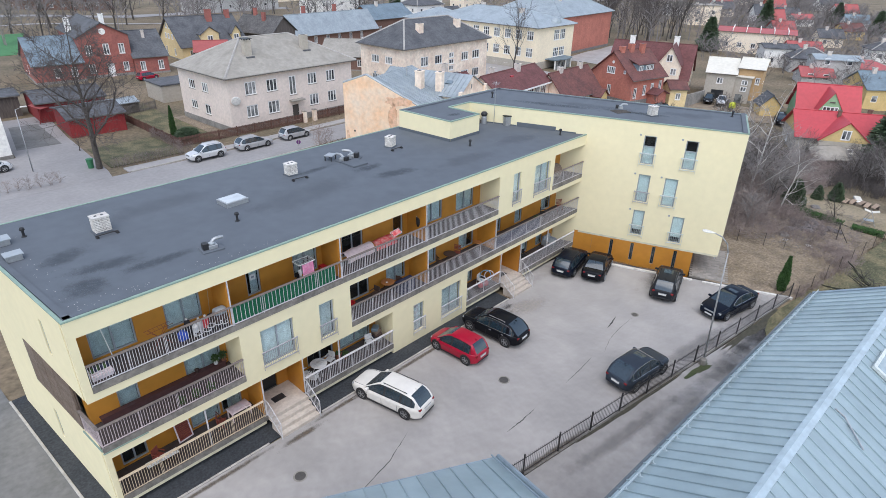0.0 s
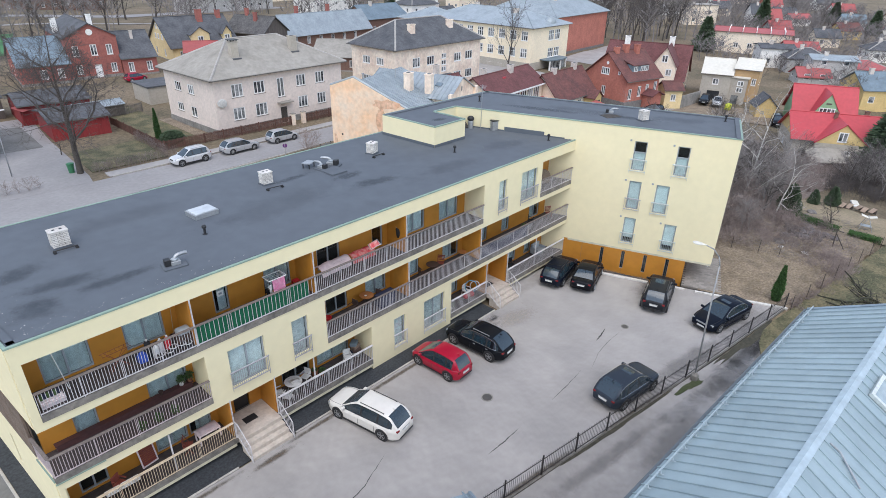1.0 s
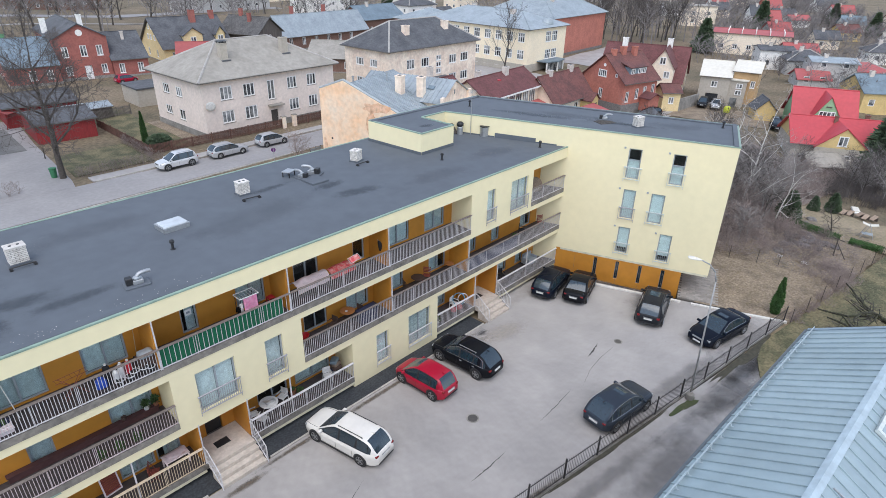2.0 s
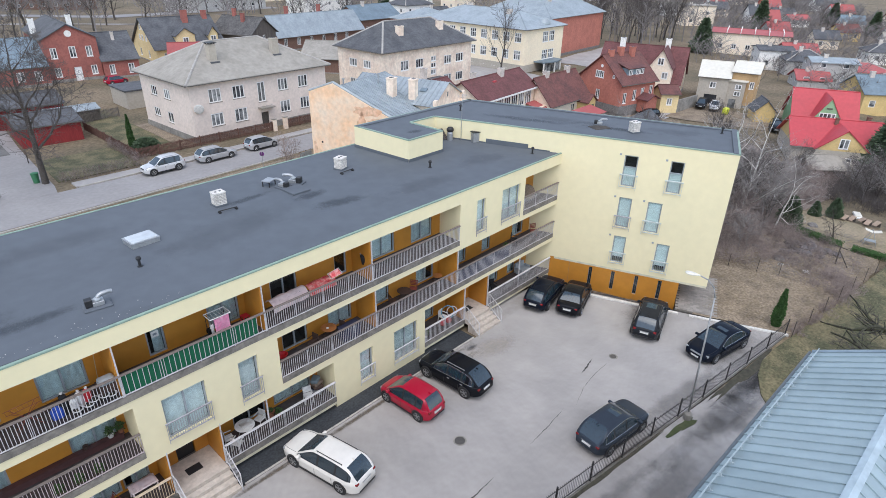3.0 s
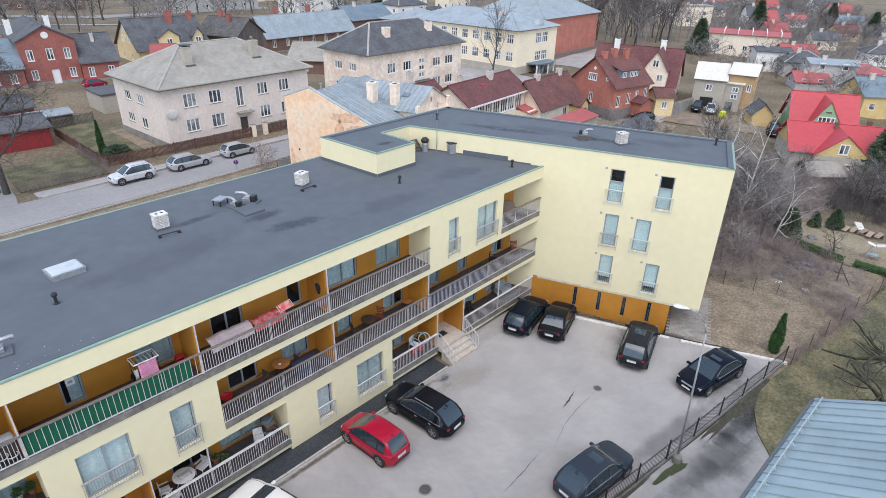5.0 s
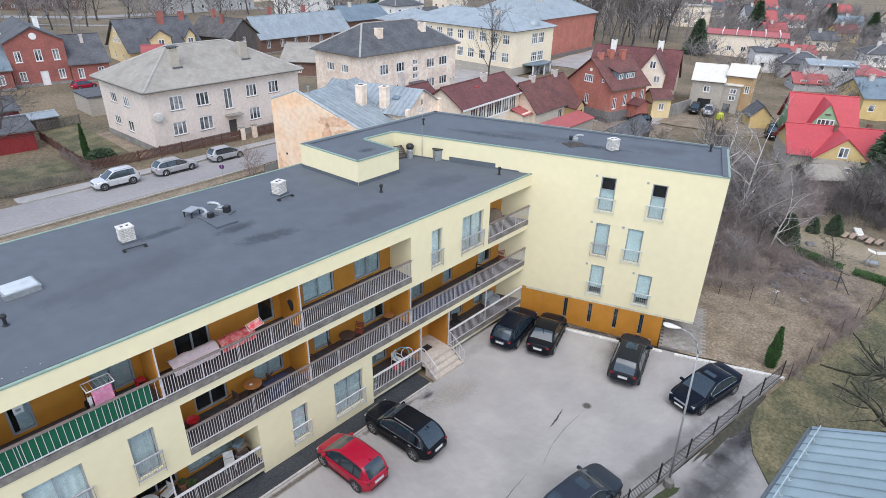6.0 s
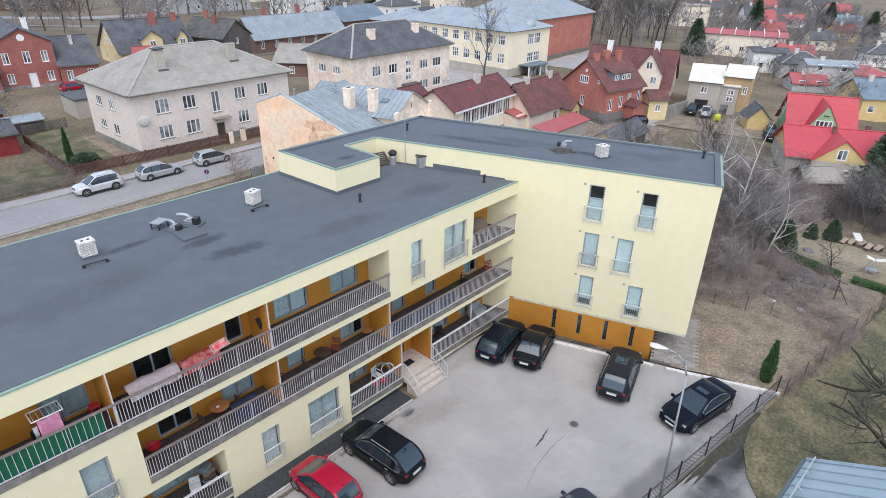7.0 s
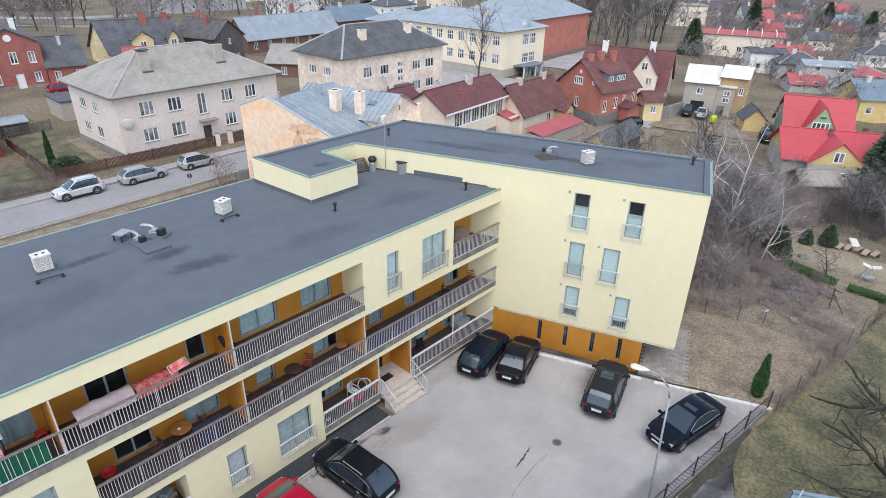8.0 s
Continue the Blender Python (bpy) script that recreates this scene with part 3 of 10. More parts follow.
sheet("moss_strip", "strip of moss and weeds at a fence foot", blob(-8.1, -14.25, 1.0, 0.22, -9, 8, 60, 0.8), -0.2, 0.012, LAWN_GREEN, "moss")
sheet("moss_strip_2", "strip of moss and weeds at a fence foot", blob(-14.0, -12.85, 3.2, 0.12, -9, 11, 60, 0.9), -0.2, 0.010, MOSS_DARK, "moss")
sheet("moss_strip_3", "strip of moss and weeds at a fence foot", blob(-1.6, -15.0, 3.4, 0.3, -8, 13, 80, 0.9), -0.2, 0.010, MOSS_DARK, "moss")
sheet("lawn_corner", "mossy lawn past the end of an iron fence", [(-7.5, -36), (40, -36), (40, -22.5), (21, -18.6), (12.0, -17.2), (5.2, -16.0), (2.3, -15.5), (0.7, -15.4), (-0.9, -15.65), (-2.6, -16.35), (-4.2, -17.6), (-6.2, -20)], -0.3, 0.045, LAWN, "lawn")


def draped_area(name, label, outline, mat, lift, category, cut=1.5):
    """A sheet of any outline that follows the falling ground."""
    bm = bmesh.new()
    pts = []
    for (ax, ay), (bx, by) in zip(outline, outline[1:] + outline[:1]):
        for i in range(6):
            t = i / 6
            x, y = ax + (bx - ax) * t, ay + (by - ay) * t
            w = 0.35 if i else 0.0
            pts.append((x + w * noise.noise((x * 0.9, y * 0.9, 1.0)), y + w * noise.noise((x * 0.9, y * 0.9, 7.0))))
    bm.faces.new([bm.verts.new((x, y, 0)) for x, y in pts])
    for k, axis in ((0, Vector((1, 0, 0))), (1, Vector((0, 1, 0)))):
        lo, hi = min(p[k] for p in pts), max(p[k] for p in pts)
        c = lo + cut
        while c < hi:
            bmesh.ops.bisect_plane(bm, geom=bm.verts[:] + bm.edges[:] + bm.faces[:], plane_co=axis * c, plane_no=axis)
            c += cut
    for v in bm.verts:
        v.co.z = ground_z(v.co.x, v.co.y) + lift + 0.05 * noise.noise((v.co.x * 0.5, v.co.y * 0.5, 3.0))
    return tagged(part(name, bm, mat, None, smooth=True), label, category, kind="structure")


draped_area("bare_verge", "bare brown soil and leaf litter beside a pale kerb", [(2.86, -10.1), (4.9, -15.8), (12.0, -17.0), (21, -18.3), (27, -17.4), (29, -13.2), (24.5, -10.6), (20.5, -6.0), (16, -4.5), (9.8, -7.5), (9.4, -8.0)], SOIL, 0.03, "verge")
draped_area("brush_floor", "dark leaf litter under a thicket", [(9.9, -7.4), (16, -4.5), (20.5, -6.0), (24.5, -10.6), (33, -9.2), (45, -10.6), (58, -6), (62, 8), (40, 16), (14, 12), (6, 6)], MOSS_BROWN, 0.025, "ground", 3.0)
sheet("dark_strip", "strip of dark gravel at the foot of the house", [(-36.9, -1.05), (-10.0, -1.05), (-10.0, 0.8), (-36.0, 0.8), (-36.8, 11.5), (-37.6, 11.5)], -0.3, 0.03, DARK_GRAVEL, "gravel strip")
sheet("stair_apron", "dark worn asphalt beside the entrance stairs", [(-7.25, -1.16), (-0.75, -1.16), (0.05, -0.35), (-7.25, 0.8)], -0.28, 0.004, ASPHALT_OLD, "yard")
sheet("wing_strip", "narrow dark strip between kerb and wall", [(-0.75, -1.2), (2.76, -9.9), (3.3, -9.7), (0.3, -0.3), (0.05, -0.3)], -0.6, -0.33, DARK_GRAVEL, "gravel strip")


def kerb(name, label, p, q, w, h, mat, stone=1.0, gap=0.012, skip=()):
    """A row of kerb stones from p to q."""
    k = thing(name, label, "kerb", along(p, q), kind="structure")
    n = max(1, round((Vector(q) - Vector(p)).length / stone))
    length = (Vector(q) - Vector(p)).length / n
    me = cached(("kerb", round(length, 3), w, h, mat.name), lambda: mesh_of(soft_box(gap / 2, length - gap / 2, -w, 0, -0.25, h, 0.015, 1), "kerb_stone", mat))
    for i in range(n):
        if i not in skip:
            part("kerb_stone", me, None, k, m=pose(i * length, 0, 0.004 * math.sin(i * 3.7)))
    return k


kerb("kerb_strip", "weathered concrete kerb along a gravel strip", (-36.9, -1.02), (-29.5, -1.02), 0.12, 0.05, KERB)
kerb("kerb_strip_2", "weathered concrete kerb along a gravel strip", (-26.3, -1.02), (-10.0, -1.02), 0.12, 0.05, KERB)
kerb("kerb_end", "weathered concrete kerb beside the end wall", (-37.62, 11.5), (-36.92, -1.02), 0.12, 0.05, KERB)
kerb("kerb_white", "white-painted kerb at the end of a parking yard", (-0.75, -1.55), (2.3, -9.35), 0.22, 0.10, WHITE_KERB)
kerb("kerb_white_2", "white-painted kerb at the end of a parking yard", (2.55, -10.0), (4.95, -15.7), 0.22, 0.10, WHITE_KERB)

# block paving beside the passage under the wing
S_DIR = Vector((math.sin(radians(20.5)), -math.cos(radians(20.5))))
N_DIR = Vector((math.cos(radians(20.5)), math.sin(radians(20.5))))


def wing_xy(s, n):
    v = S_DIR * s + N_DIR * n
    return (v.x, v.y)


def paving():
    pv = thing("block_paving", "grey concrete block paving in a running bond", "paving", pose(0, 0, 0, 0, 0, -69.5), kind="structure")
    bed = prism(bmesh.new(), [(9.3, -0.75), (12.25, -0.75), (12.25, 5.2), (9.3, 5.2)], -0.2, 0.012)
    part("bed", bed, MORTAR, pv)
    me = mesh_of(soft_box(0.006, 0.394, 0.006, 0.194, -0.05, 0.05, 0.008, 1), "paving_block", PAVE)
    for r in range(29):
        for c in range(8):
            x = 9.3 + c * 0.4 - (0.2 if r % 2 else 0)
            if x < 9.2 or x > 11.9:
                continue
            part("paving_block", me, None, pv, m=pose(x, -0.6 + r * 0.2, 0.003 * math.sin(r * 5.1 + c * 2.3)))


# street behind the house
sheet("street", "pale grey asphalt street", [(-140, 36.2), (-32, 37.6), (-6, 38.7), (60, 40.6), (60, 46.3), (-6, 44.2), (-20, 44.2), (-32, 44.5), (-140, 46)], -0.3, -0.02, STREET, "street")
sheet("verge_street", "worn brown grass verge beside a street", [(-140, 31), (-32, 34.6), (6, 37), (6, 37.9), (-6, 37.6), (-32, 36.4), (-140, 35)], -0.3, 0.0, SOIL, "verge")
sheet("footway_far", "narrow light footway beside a street", [(-18.8, 44.45), (-6, 44.45), (40, 46.0), (40, 47.4), (-6, 46.0), (-18.8, 46.0)], -0.3, 0.08, ASPHALT, "pavement")
kerb("kerb_street", "low concrete kerb along a street", (-32.0, 37.2), (4.0, 38.85), 0.15, 0.06, KERB, 2.0)
kerb("kerb_street_2", "low concrete kerb along a street", (-18.6, 44.4), (40, 45.9), 0.15, 0.1, KERB, 2.0)
sheet("driveway", "light asphalt driveway", [(-32, 44.2), (-20.6, 44.2), (-20.2, 46.5), (-19.2, 63), (-17.8, 77), (-24.5, 77), (-26.1, 58), (-45, 57.5), (-45, 46)], -0.3, -0.01, STREET, "driveway")
sheet("driveway_patch", "darker patch of asphalt on a driveway", [(-25.3, 61.0), (-20.6, 60.6), (-20.1, 72.5), (-23.4, 72.8)], -0.2, 0.0, DARK_ASPHALT, "driveway")
sheet("yard_lawn", "thin winter lawn behind a clipped hedge", [(-19.6, 47.2), (-11.3, 47.2), (-11.3, 56), (-19.2, 56)], -0.3, 0.01, LAWN, "lawn")
sheet("front_garden", "thin winter lawn in front of a grey house", [(-10.5, 49.7), (-5.2, 49.7), (-5.2, 80), (-10.5, 80)], -0.3, 0.01, LAWN, "lawn")
sheet("house_path", "trodden earth path along a house wall", [(-5.15, 49.7), (-3.6, 49.7), (-3.6, 64), (-5.15, 64)], -0.3, 0.015, SOIL, "path")
sheet("sports_field", "bright green artificial sports turf", [(-60, 138), (-6.5, 138), (4.5, 176), (-60, 176)], -0.3, 0.02, PITCH, "sports field")
draped("far_road", "pale far road", -140, 120, 222, 231, STREET, 0.05, 6, category="road")
draped("far_path", "pale path through a park", -60, 60, 196, 199, ASPHALT, 0.05, 6, category="road")
draped("school_road", "grey road beside a school", 60, 78, 20, 100, ASPHALT, 0.04, 4, category="road")
draped("school_yard", "grey asphalt yard beside a school", 97, 130, 44, 66, ASPHALT, 0.04, 4, rot=5, category="yard")
draped("garage_yard", "brown gravel yard in front of a garage", 69, 80, 6, 22, SOIL, 0.05, 2.5, rot=15, category="yard")
draped("brick_yard", "brown earth yard beside a brick house", 48, 66, 17, 28, SOIL, 0.05, 2.5, category="yard")
PALE_LAWN = material("pale_winter_lawn", (0.31, 0.248, 0.165), 1.0, (0.20, 0.172, 0.10), big=0.35, fine=4, amount=0.22, patch=0.8, bump=0.6, bump_scale=16)
draped_area("garden_lawn", "pale tan winter lawn in a garden", [(26.2, -10.9), (33.7, -9.3), (36.0, -12.2), (33.5, -15.4), (36, -22), (24.0, -22), (24.3, -14.8)], PALE_LAWN, 0.05, "lawn")


# ---- the yellow apartment house: long wing ----
X0 = -36.15
LEFT_K = -0.075
BACK = 11.0


def left_x(y):
    return X0 + LEFT_K * y


flat_house = thing("apartment_building", "pale yellow three-storey apartment house with ochre loggias, flat dark roof", "apartment building")
RAISED = [(-9.0, 5.9), (-5.75, 5.95), (-5.85, 9.0), (-3.37, 9.0), (3.852, -10.304), (9.60, -8.15), (2.6, 10.9), (-9.35, 10.9)]
FLOORS = (0.75, 3.75, 6.75)

# openings of the yard front: x0, x1, z0, z1
LOGGIAS = [(-35.85, -10.5, 6.43, 9.1), (-4.08, 0.0, 6.43, 9.12), (X0, -29.65, 3.43, 6.08), (-23.15, 0.0, 3.43, 6.10), (-35.95, -20.15, 0.0, 3.03), (-13.4, 0.0, 0.0, 3.14)]
FRONT_WINDOWS = [(-8.97, -8.15, 6.75, 8.9, 1), (-6.5, -4.65, 6.72, 8.9, 2), (-28.6, -26.75, 3.72, 5.8, 2), (-25.2, -24.25, 3.66, 5.78, 1), (-18.42, -17.5, 0.72, 2.70, 1), (-15.9, -14.05, 0.66, 2.8, 2)]
holes = [(a - X0, b - X0, c, d) for a, b, c, d in LOGGIAS] + [(a - X0, b - X0, c, d) for a, b, c, d, _ in FRONT_WINDOWS]
part("front_wall", holed_wall(-X0, 9.86, 0.3, holes), YELLOW, flat_house, m=pose(X0, 0, 0))

# end wall, with narrow slits and the louvred end of the loggia
end_len = (Vector((left_x(BACK), BACK)) - Vector((X0, 0))).length
END_M = along((left_x(BACK), BACK), (X0, 0))
u = lambda y: end_len * (1 - y / BACK)
SLITS = [(u(2.95), u(2.65), 7.1, 8.85), (u(5.85), u(5.5), 0.75, 2.5)]
part("end_wall", holed_wall(end_len - 0.31, 9.86, 0.3, SLITS + [(u(6.9), end_len + 1, 3.62, 6.1)]), YELLOW, flat_house, m=END_M)
for a, b, c, d in SLITS:
    window(flat_house, END_M @ pose(a, 0, c), b - a, d - c, FRAME_GREY, 1, bar=0.04, sill=False)
part("back_wall", holed_wall(-X0, 9.86, 0.3, []), YELLOW, flat_house, m=pose(2.6, BACK, 0, 0, 0, 180))
screen = part("louvre_screen", boxes((u(6.9), u(1.75), 0.10, 0.14, 3.62, 6.1)), LOUVRE, flat_house, m=END_M)
for i, (y0, y1) in enumerate(((6.85, 5.75), (5.7, 4.7), (4.65, 3.55), (3.5, 1.8))):
    leaf = part("louvre_panel", boxes((u(y0), u(y1), 0.02, 0.08, 3.66, 6.06)), LOUVRE, screen)
    me = mesh_of(boxes((0, u(y1) - u(y0), -0.01, 0.02, 0, 0.07)), "slat", LOUVRE)
    for k in range(24):
        part("slat", me, None, screen, m=pose(u(y0), 0.0, 3.68 + k * 0.099))

# floors and ceilings
FLOOR_DARK = material("dark_floor_paint", (0.070, 0.056, 0.054), 0.7, (0.042, 0.036, 0.036), big=0.8, fine=5, amount=0.2, patch=0.7)
for a, b, c, d in LOGGIAS:
    z = min(FLOORS, key=lambda q: abs(q - 0.32 - c) if c else q)
    bm = boxes((a + 0.003, b - 0.003, -0.035, 1.66, z - 0.30, z))
    part("balcony_slab", bm, SLAB_EDGE, flat_house, "stained concrete balcony slab")
    part("floor_finish", boxes((a + 0.02, b - 0.02, 0.06, 1.64, z + 0.001, z + 0.008)), FLOOR_DARK, flat_house, "dark red-brown painted balcony floor")
for z in FLOORS:
    part("floor_deck", boxes((X0 + 0.35, -1.3, 1.9, BACK - 0.3, z - 0.30, z - 0.002)), CONCRETE, flat_house)
part("drip_edge", boxes((X0 - 0.03, X0 + 1.8, -0.045, -0.003, 3.40, 3.47)), MINT, flat_house)
part("drip_edge", boxes((-0.0, 1.8 * 0.99, -0.05, -0.003, 3.53, 3.62)), MINT, flat_house, m=END_M @ pose(end_len - 1.8, 0, 0))
for a, b in ((-35.95, -28.95), (-26.45, -20.15), (-13.4, -9.75), (-7.4, -0.3)):
    part("plinth_beam", boxes((a, b, -0.02, 0.22, 0.27, 0.445)), CREAM_BAND, flat_house)
    part("plinth_wall", boxes((a, b, 0.75, 0.95, -0.1, 0.45)), CONCRETE, flat_house)

# inner walls of the loggias with their glazed doors
INNER = {
    6.75: ((-35.85, -10.5), [(-35.2, -33.4), (-32.1, -30.45), (-28.1, -27.35), (-25.45, -23.95), (-22.3, -20.8), (-18.5, -17.7), (-16.1, -14.25), (-12.95, -11.2)]),
    6.7501: ((-4.08, -0.75), [(-3.9, -3.2)]),
    3.75: ((-36.0, -29.65), [(-34.75, -33.85), (-31.75, -29.95)]),
    3.7501: ((-23.15, -0.75), [(-22.0, -20.5), (-19.15, -17.55), (-15.75, -14.75), (-12.55, -11.0), (-8.9, -7.9), (-6.25, -5.35), (-2.85, -1.55)]),
    0.75: ((-35.95, -20.15), [(-35.3, -34.15), (-32.0, -30.5), (-30.4, -29.3), (-25.2, -23.4), (-22.9, -20.6)]),
    0.7501: ((-13.4, -0.75), [(-12.5, -10.9), (-6.3, -4.2), (-3.1, -2.2)]),
}
DARK_OPEN = {(-18.5, -17.7), (-35.3, -34.15), (-25.2, -23.4), (-22.3, -20.8), (-22.0, -20.5)}


def curtain_mesh(w, h, seed):
    bm = bmesh.new()
    n = max(8, int(w / 0.06))
    prev = None
    rng = random.Random(seed)
    ph = rng.random() * 6
    for i in range(n + 1):
        x = w * i / n
        y = 0.02 * math.sin(i * 1.25 + ph) + 0.01 * math.sin(i * 0.5 + ph)
        cur = (bm.verts.new((x, y, 0.02)), bm.verts.new((x, y * 0.6, h)))
        if prev:
            bm.faces.new((prev[0], cur[0], cur[1], prev[1]))
        prev = cur
    return bm


def glazing(parent, m, w, h, cols, drawn, seed):
    """A glazed door or window with a grey frame, clear panes, curtains and, behind it, a dark-coloured box for an unlit
    room.
    """
    win = window(parent, m, w, h, FRAME_GREY, cols, 0.0, clear_glass(), sill=False, deep=0.06, bar=0.075)
    rng = random.Random(seed)
    if drawn > 0:
        ww = (w - 0.14) * drawn
        xoff = 0.07 if rng.random() < 0.6 else w - 0.07 - ww
        part("curtain", curtain_mesh(ww, h - 0.02, seed), CURTAIN, win, m=pose(xoff, 0.19, -0.065), smooth=True)
    # shallow box whose dark colour stands for the unlit room
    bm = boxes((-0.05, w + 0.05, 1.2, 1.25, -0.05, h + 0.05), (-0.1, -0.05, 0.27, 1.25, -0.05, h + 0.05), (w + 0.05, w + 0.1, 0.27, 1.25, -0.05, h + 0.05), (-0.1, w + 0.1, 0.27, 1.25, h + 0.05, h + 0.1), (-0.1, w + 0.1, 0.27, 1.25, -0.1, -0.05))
    part("room_niche", bm, ROOM_SHADE, win)
    return win


seed = 3
for z, ((a, b), doors) in INNER.items():
    z = round(z, 2)
    top = {6.75: 9.15, 3.75: 6.14, 0.75: 3.18}[z]
    hs = [(p - a, q - a, 0.08, 2.14) for p, q in doors]
    entr = {(-35.95): (-28.05, -27.2), (-13.4): (-8.9, -8.05)}.get(a) if z < 1 else None
    if entr:
        hs.append((entr[0] - a, entr[1] - a, 0.0, 2.12))
    part("loggia_wall", holed_wall(b - a, top - z, 0.25, hs), OCHRE, flat_house, m=pose(a, 1.65, z))
    for p, q in doors:
        seed += 1
        glazing(flat_house, pose(p, 1.65, z + 0.08), q - p, 2.06, 2 if q - p > 1.0 else 1, 0.0 if (p, q) in DARK_OPEN else (1.0 if seed % 3 else 0.7), seed)
    if entr:
        d = part("entrance_door", boxes((0.04, 0.81, 0.08, 0.14, 0.02, 2.1), (0.12, 0.73, 0.065, 0.08, 1.1, 1.95)), BLACK_PLASTIC, flat_house, m=pose(entr[0], 1.65, z))
        part("handle", boxes((0.70, 0.73, 0.02, 0.06, 0.95, 1.15)), GALV, d)
        part("letter_panel", boxes((1.2, 1.9, -0.02, -0.003, 0.9, 1.5)), FRAME_WHITE, d, "pale notice board beside a door")
for a, b, c, d, cols in FRONT_WINDOWS:
    seed += 1
    glazing(flat_house, pose(a, 0.06, c), b - a, d - c, cols, 1.0, seed)

# partitions between the loggias, with white steel posts in front
for z, xs in ((6.75, (-29.8, -23.6, -17.3)), (3.75, (-17.15, -10.55)), (0.75, (-28.9, -26.5, -9.75, -7.4))):
    top = {6.75: 9.12, 3.75: 6.11, 0.75: 3.16}[z]
    for x in xs:
        part("partition", boxes((x - 0.05, x + 0.05, 0.12, 1.645, z, top)), OCHRE, flat_house)
        part("post", boxes((x - 0.024, x + 0.024, -0.01, 0.05, z, top - 0.01)), RAIL_WHITE, flat_house)
part("post", boxes((-31.85, -31.79, 0.1, 0.16, 0.75, 3.05)), RAIL_WHITE, flat_house)
part("post", boxes((-24.1, -24.04, 0.1, 0.16, 0.75, 3.05)), RAIL_WHITE, flat_house)
part("post", boxes((-3.8, -3.74, 0.1, 0.16, 0.75, 3.14)), RAIL_WHITE, flat_house)
# cream side walls at the ends of the loggias
for x0, x1, z0, z1 in ((-10.499, -10.3, 6.75, 9.1), (-36.14, -35.852, 6.75, 9.1), (-29.649, -29.4, 3.75, 6.08), (-23.35, -23.151, 3.75, 6.1), (-20.149, -19.9, 0.0, 3.03), (-13.65, -13.401, 0.0, 3.14), (-4.3, -4.081, 6.75, 9.12), (-36.14, -35.952, 0.0, 3.03)):
    part("side_wall", boxes((x0, x1, 0.302, 1.66, z0, z1)), YELLOW, flat_house)
# soffits of the loggias
for a, b, c, d in LOGGIAS:
    part("soffit", boxes((a + 0.01, b - 0.01, 0.302, 1.66, d + 0.002, d + 0.05)), CREAM_BAND, flat_house)


def railing(name, label, parent, m, length, h=1.0, mat=None, cap=None, single=True, gap=0.112, group="", cap_w=0.07, lift=0.05, posts=1.6):
    """A balcony railing along local x: bottom bar, handrail, posts and thin balusters."""
    mat = mat or RAIL_WHITE
    bm = boxes((0, length, -0.02, 0.02, lift, lift + 0.035), (0, length, -0.015, 0.015, h - 0.1, h - 0.07))
    k = max(1, round(length / posts))
    for i in range(k + 1):
        x = min(max(length * i / k, 0.02), length - 0.02)
        box(bm, x - 0.010, x + 0.010, -0.016, 0.016, -0.12, h - 0.07)
    r = part(name, bm, mat, parent, label, m=m)
    part("handrail", cached(("hand", round(length, 2), h, cap_w, (cap or HANDRAIL).name), lambda: mesh_of(soft_box(-0.02, length + 0.02, -cap_w, cap_w, h - 0.07, h - 0.02, 0.012, 1), "handrail", cap or HANDRAIL)), None, r)
    n = int(length / gap)
    me = cached(("bal", h, lift, mat.name), lambda: mesh_of(boxes((-0.010, 0.010, -0.008, 0.008, lift + 0.02, h - 0.08)), "baluster", mat))
    if single:
        for i in range(1, n):
            part("baluster", me, None, r, m=pose(length * i / n, 0, 0))
    else:
        bb = bmesh.new()
        for i in range(1, n):
            x = length * i / n
            box(bb, x - 0.010, x + 0.010, -0.008, 0.008, lift + 0.02, h - 0.08)
        tagged(part("infill", bb, mat, r), kind="stuff")
    return r


RAIL_PINK = material("mauve_railing_paint", (0.55, 0.46, 0.46), 0.6, (0.40, 0.33, 0.33), big=1.2, fine=8, amount=0.15)
RAIL_LILAC = material("lilac_grey_railing", (0.40, 0.39, 0.40), 0.6, (0.29, 0.28, 0.29), big=1.2, fine=8, amount=0.15)
PALE_STEEL = material("pale_steel_railing", (0.56, 0.60, 0.58), 0.5, (0.44, 0.48, 0.47), big=1.2, fine=8, amount=0.12)
RAIL_CREAM = material("cream_railing_paint", (0.62, 0.50, 0.36), 0.6, (0.48, 0.38, 0.27), big=1.2, fine=8, amount=0.15)
BAYS = [(-35.85, -29.8, 6.75), (-29.8, -23.6, 6.75), (-23.6, -17.3, 6.75), (-17.3, -10.5, 6.75), (-4.08, -0.02, 6.75), (X0, -29.65, 3.75), (-23.15, -17.15, 3.75), (-17.15, -10.55, 3.75), (-10.55, -5.2, 3.75), (-5.2, -0.02, 3.75),
        (-35.95, -28.95, 0.75), (-26.45, -20.15, 0.75), (-13.4, -9.8, 0.75), (-7.35, -0.02, 0.75)]
for a, b, z in BAYS:
    near = b < -23 or (z == 0.75 and b < -20)
    mat = RAIL_PINK if (z == 3.75 and a < -30) else RAIL_CREAM if (z == 0.75 and a < -30) else RAIL_WHITE
    cap = RAIL_CREAM if mat is RAIL_CREAM else RAIL_WHITE if z == 0.75 else HANDRAIL
    railing("balcony_railing", "painted steel balcony railing with thin uprights", flat_house, pose(a + 0.02, -0.01, z), b - a - 0.04, 1.05, mat, cap, near, 0.2 if (a, z) == (-29.8, 6.75) else 0.112)
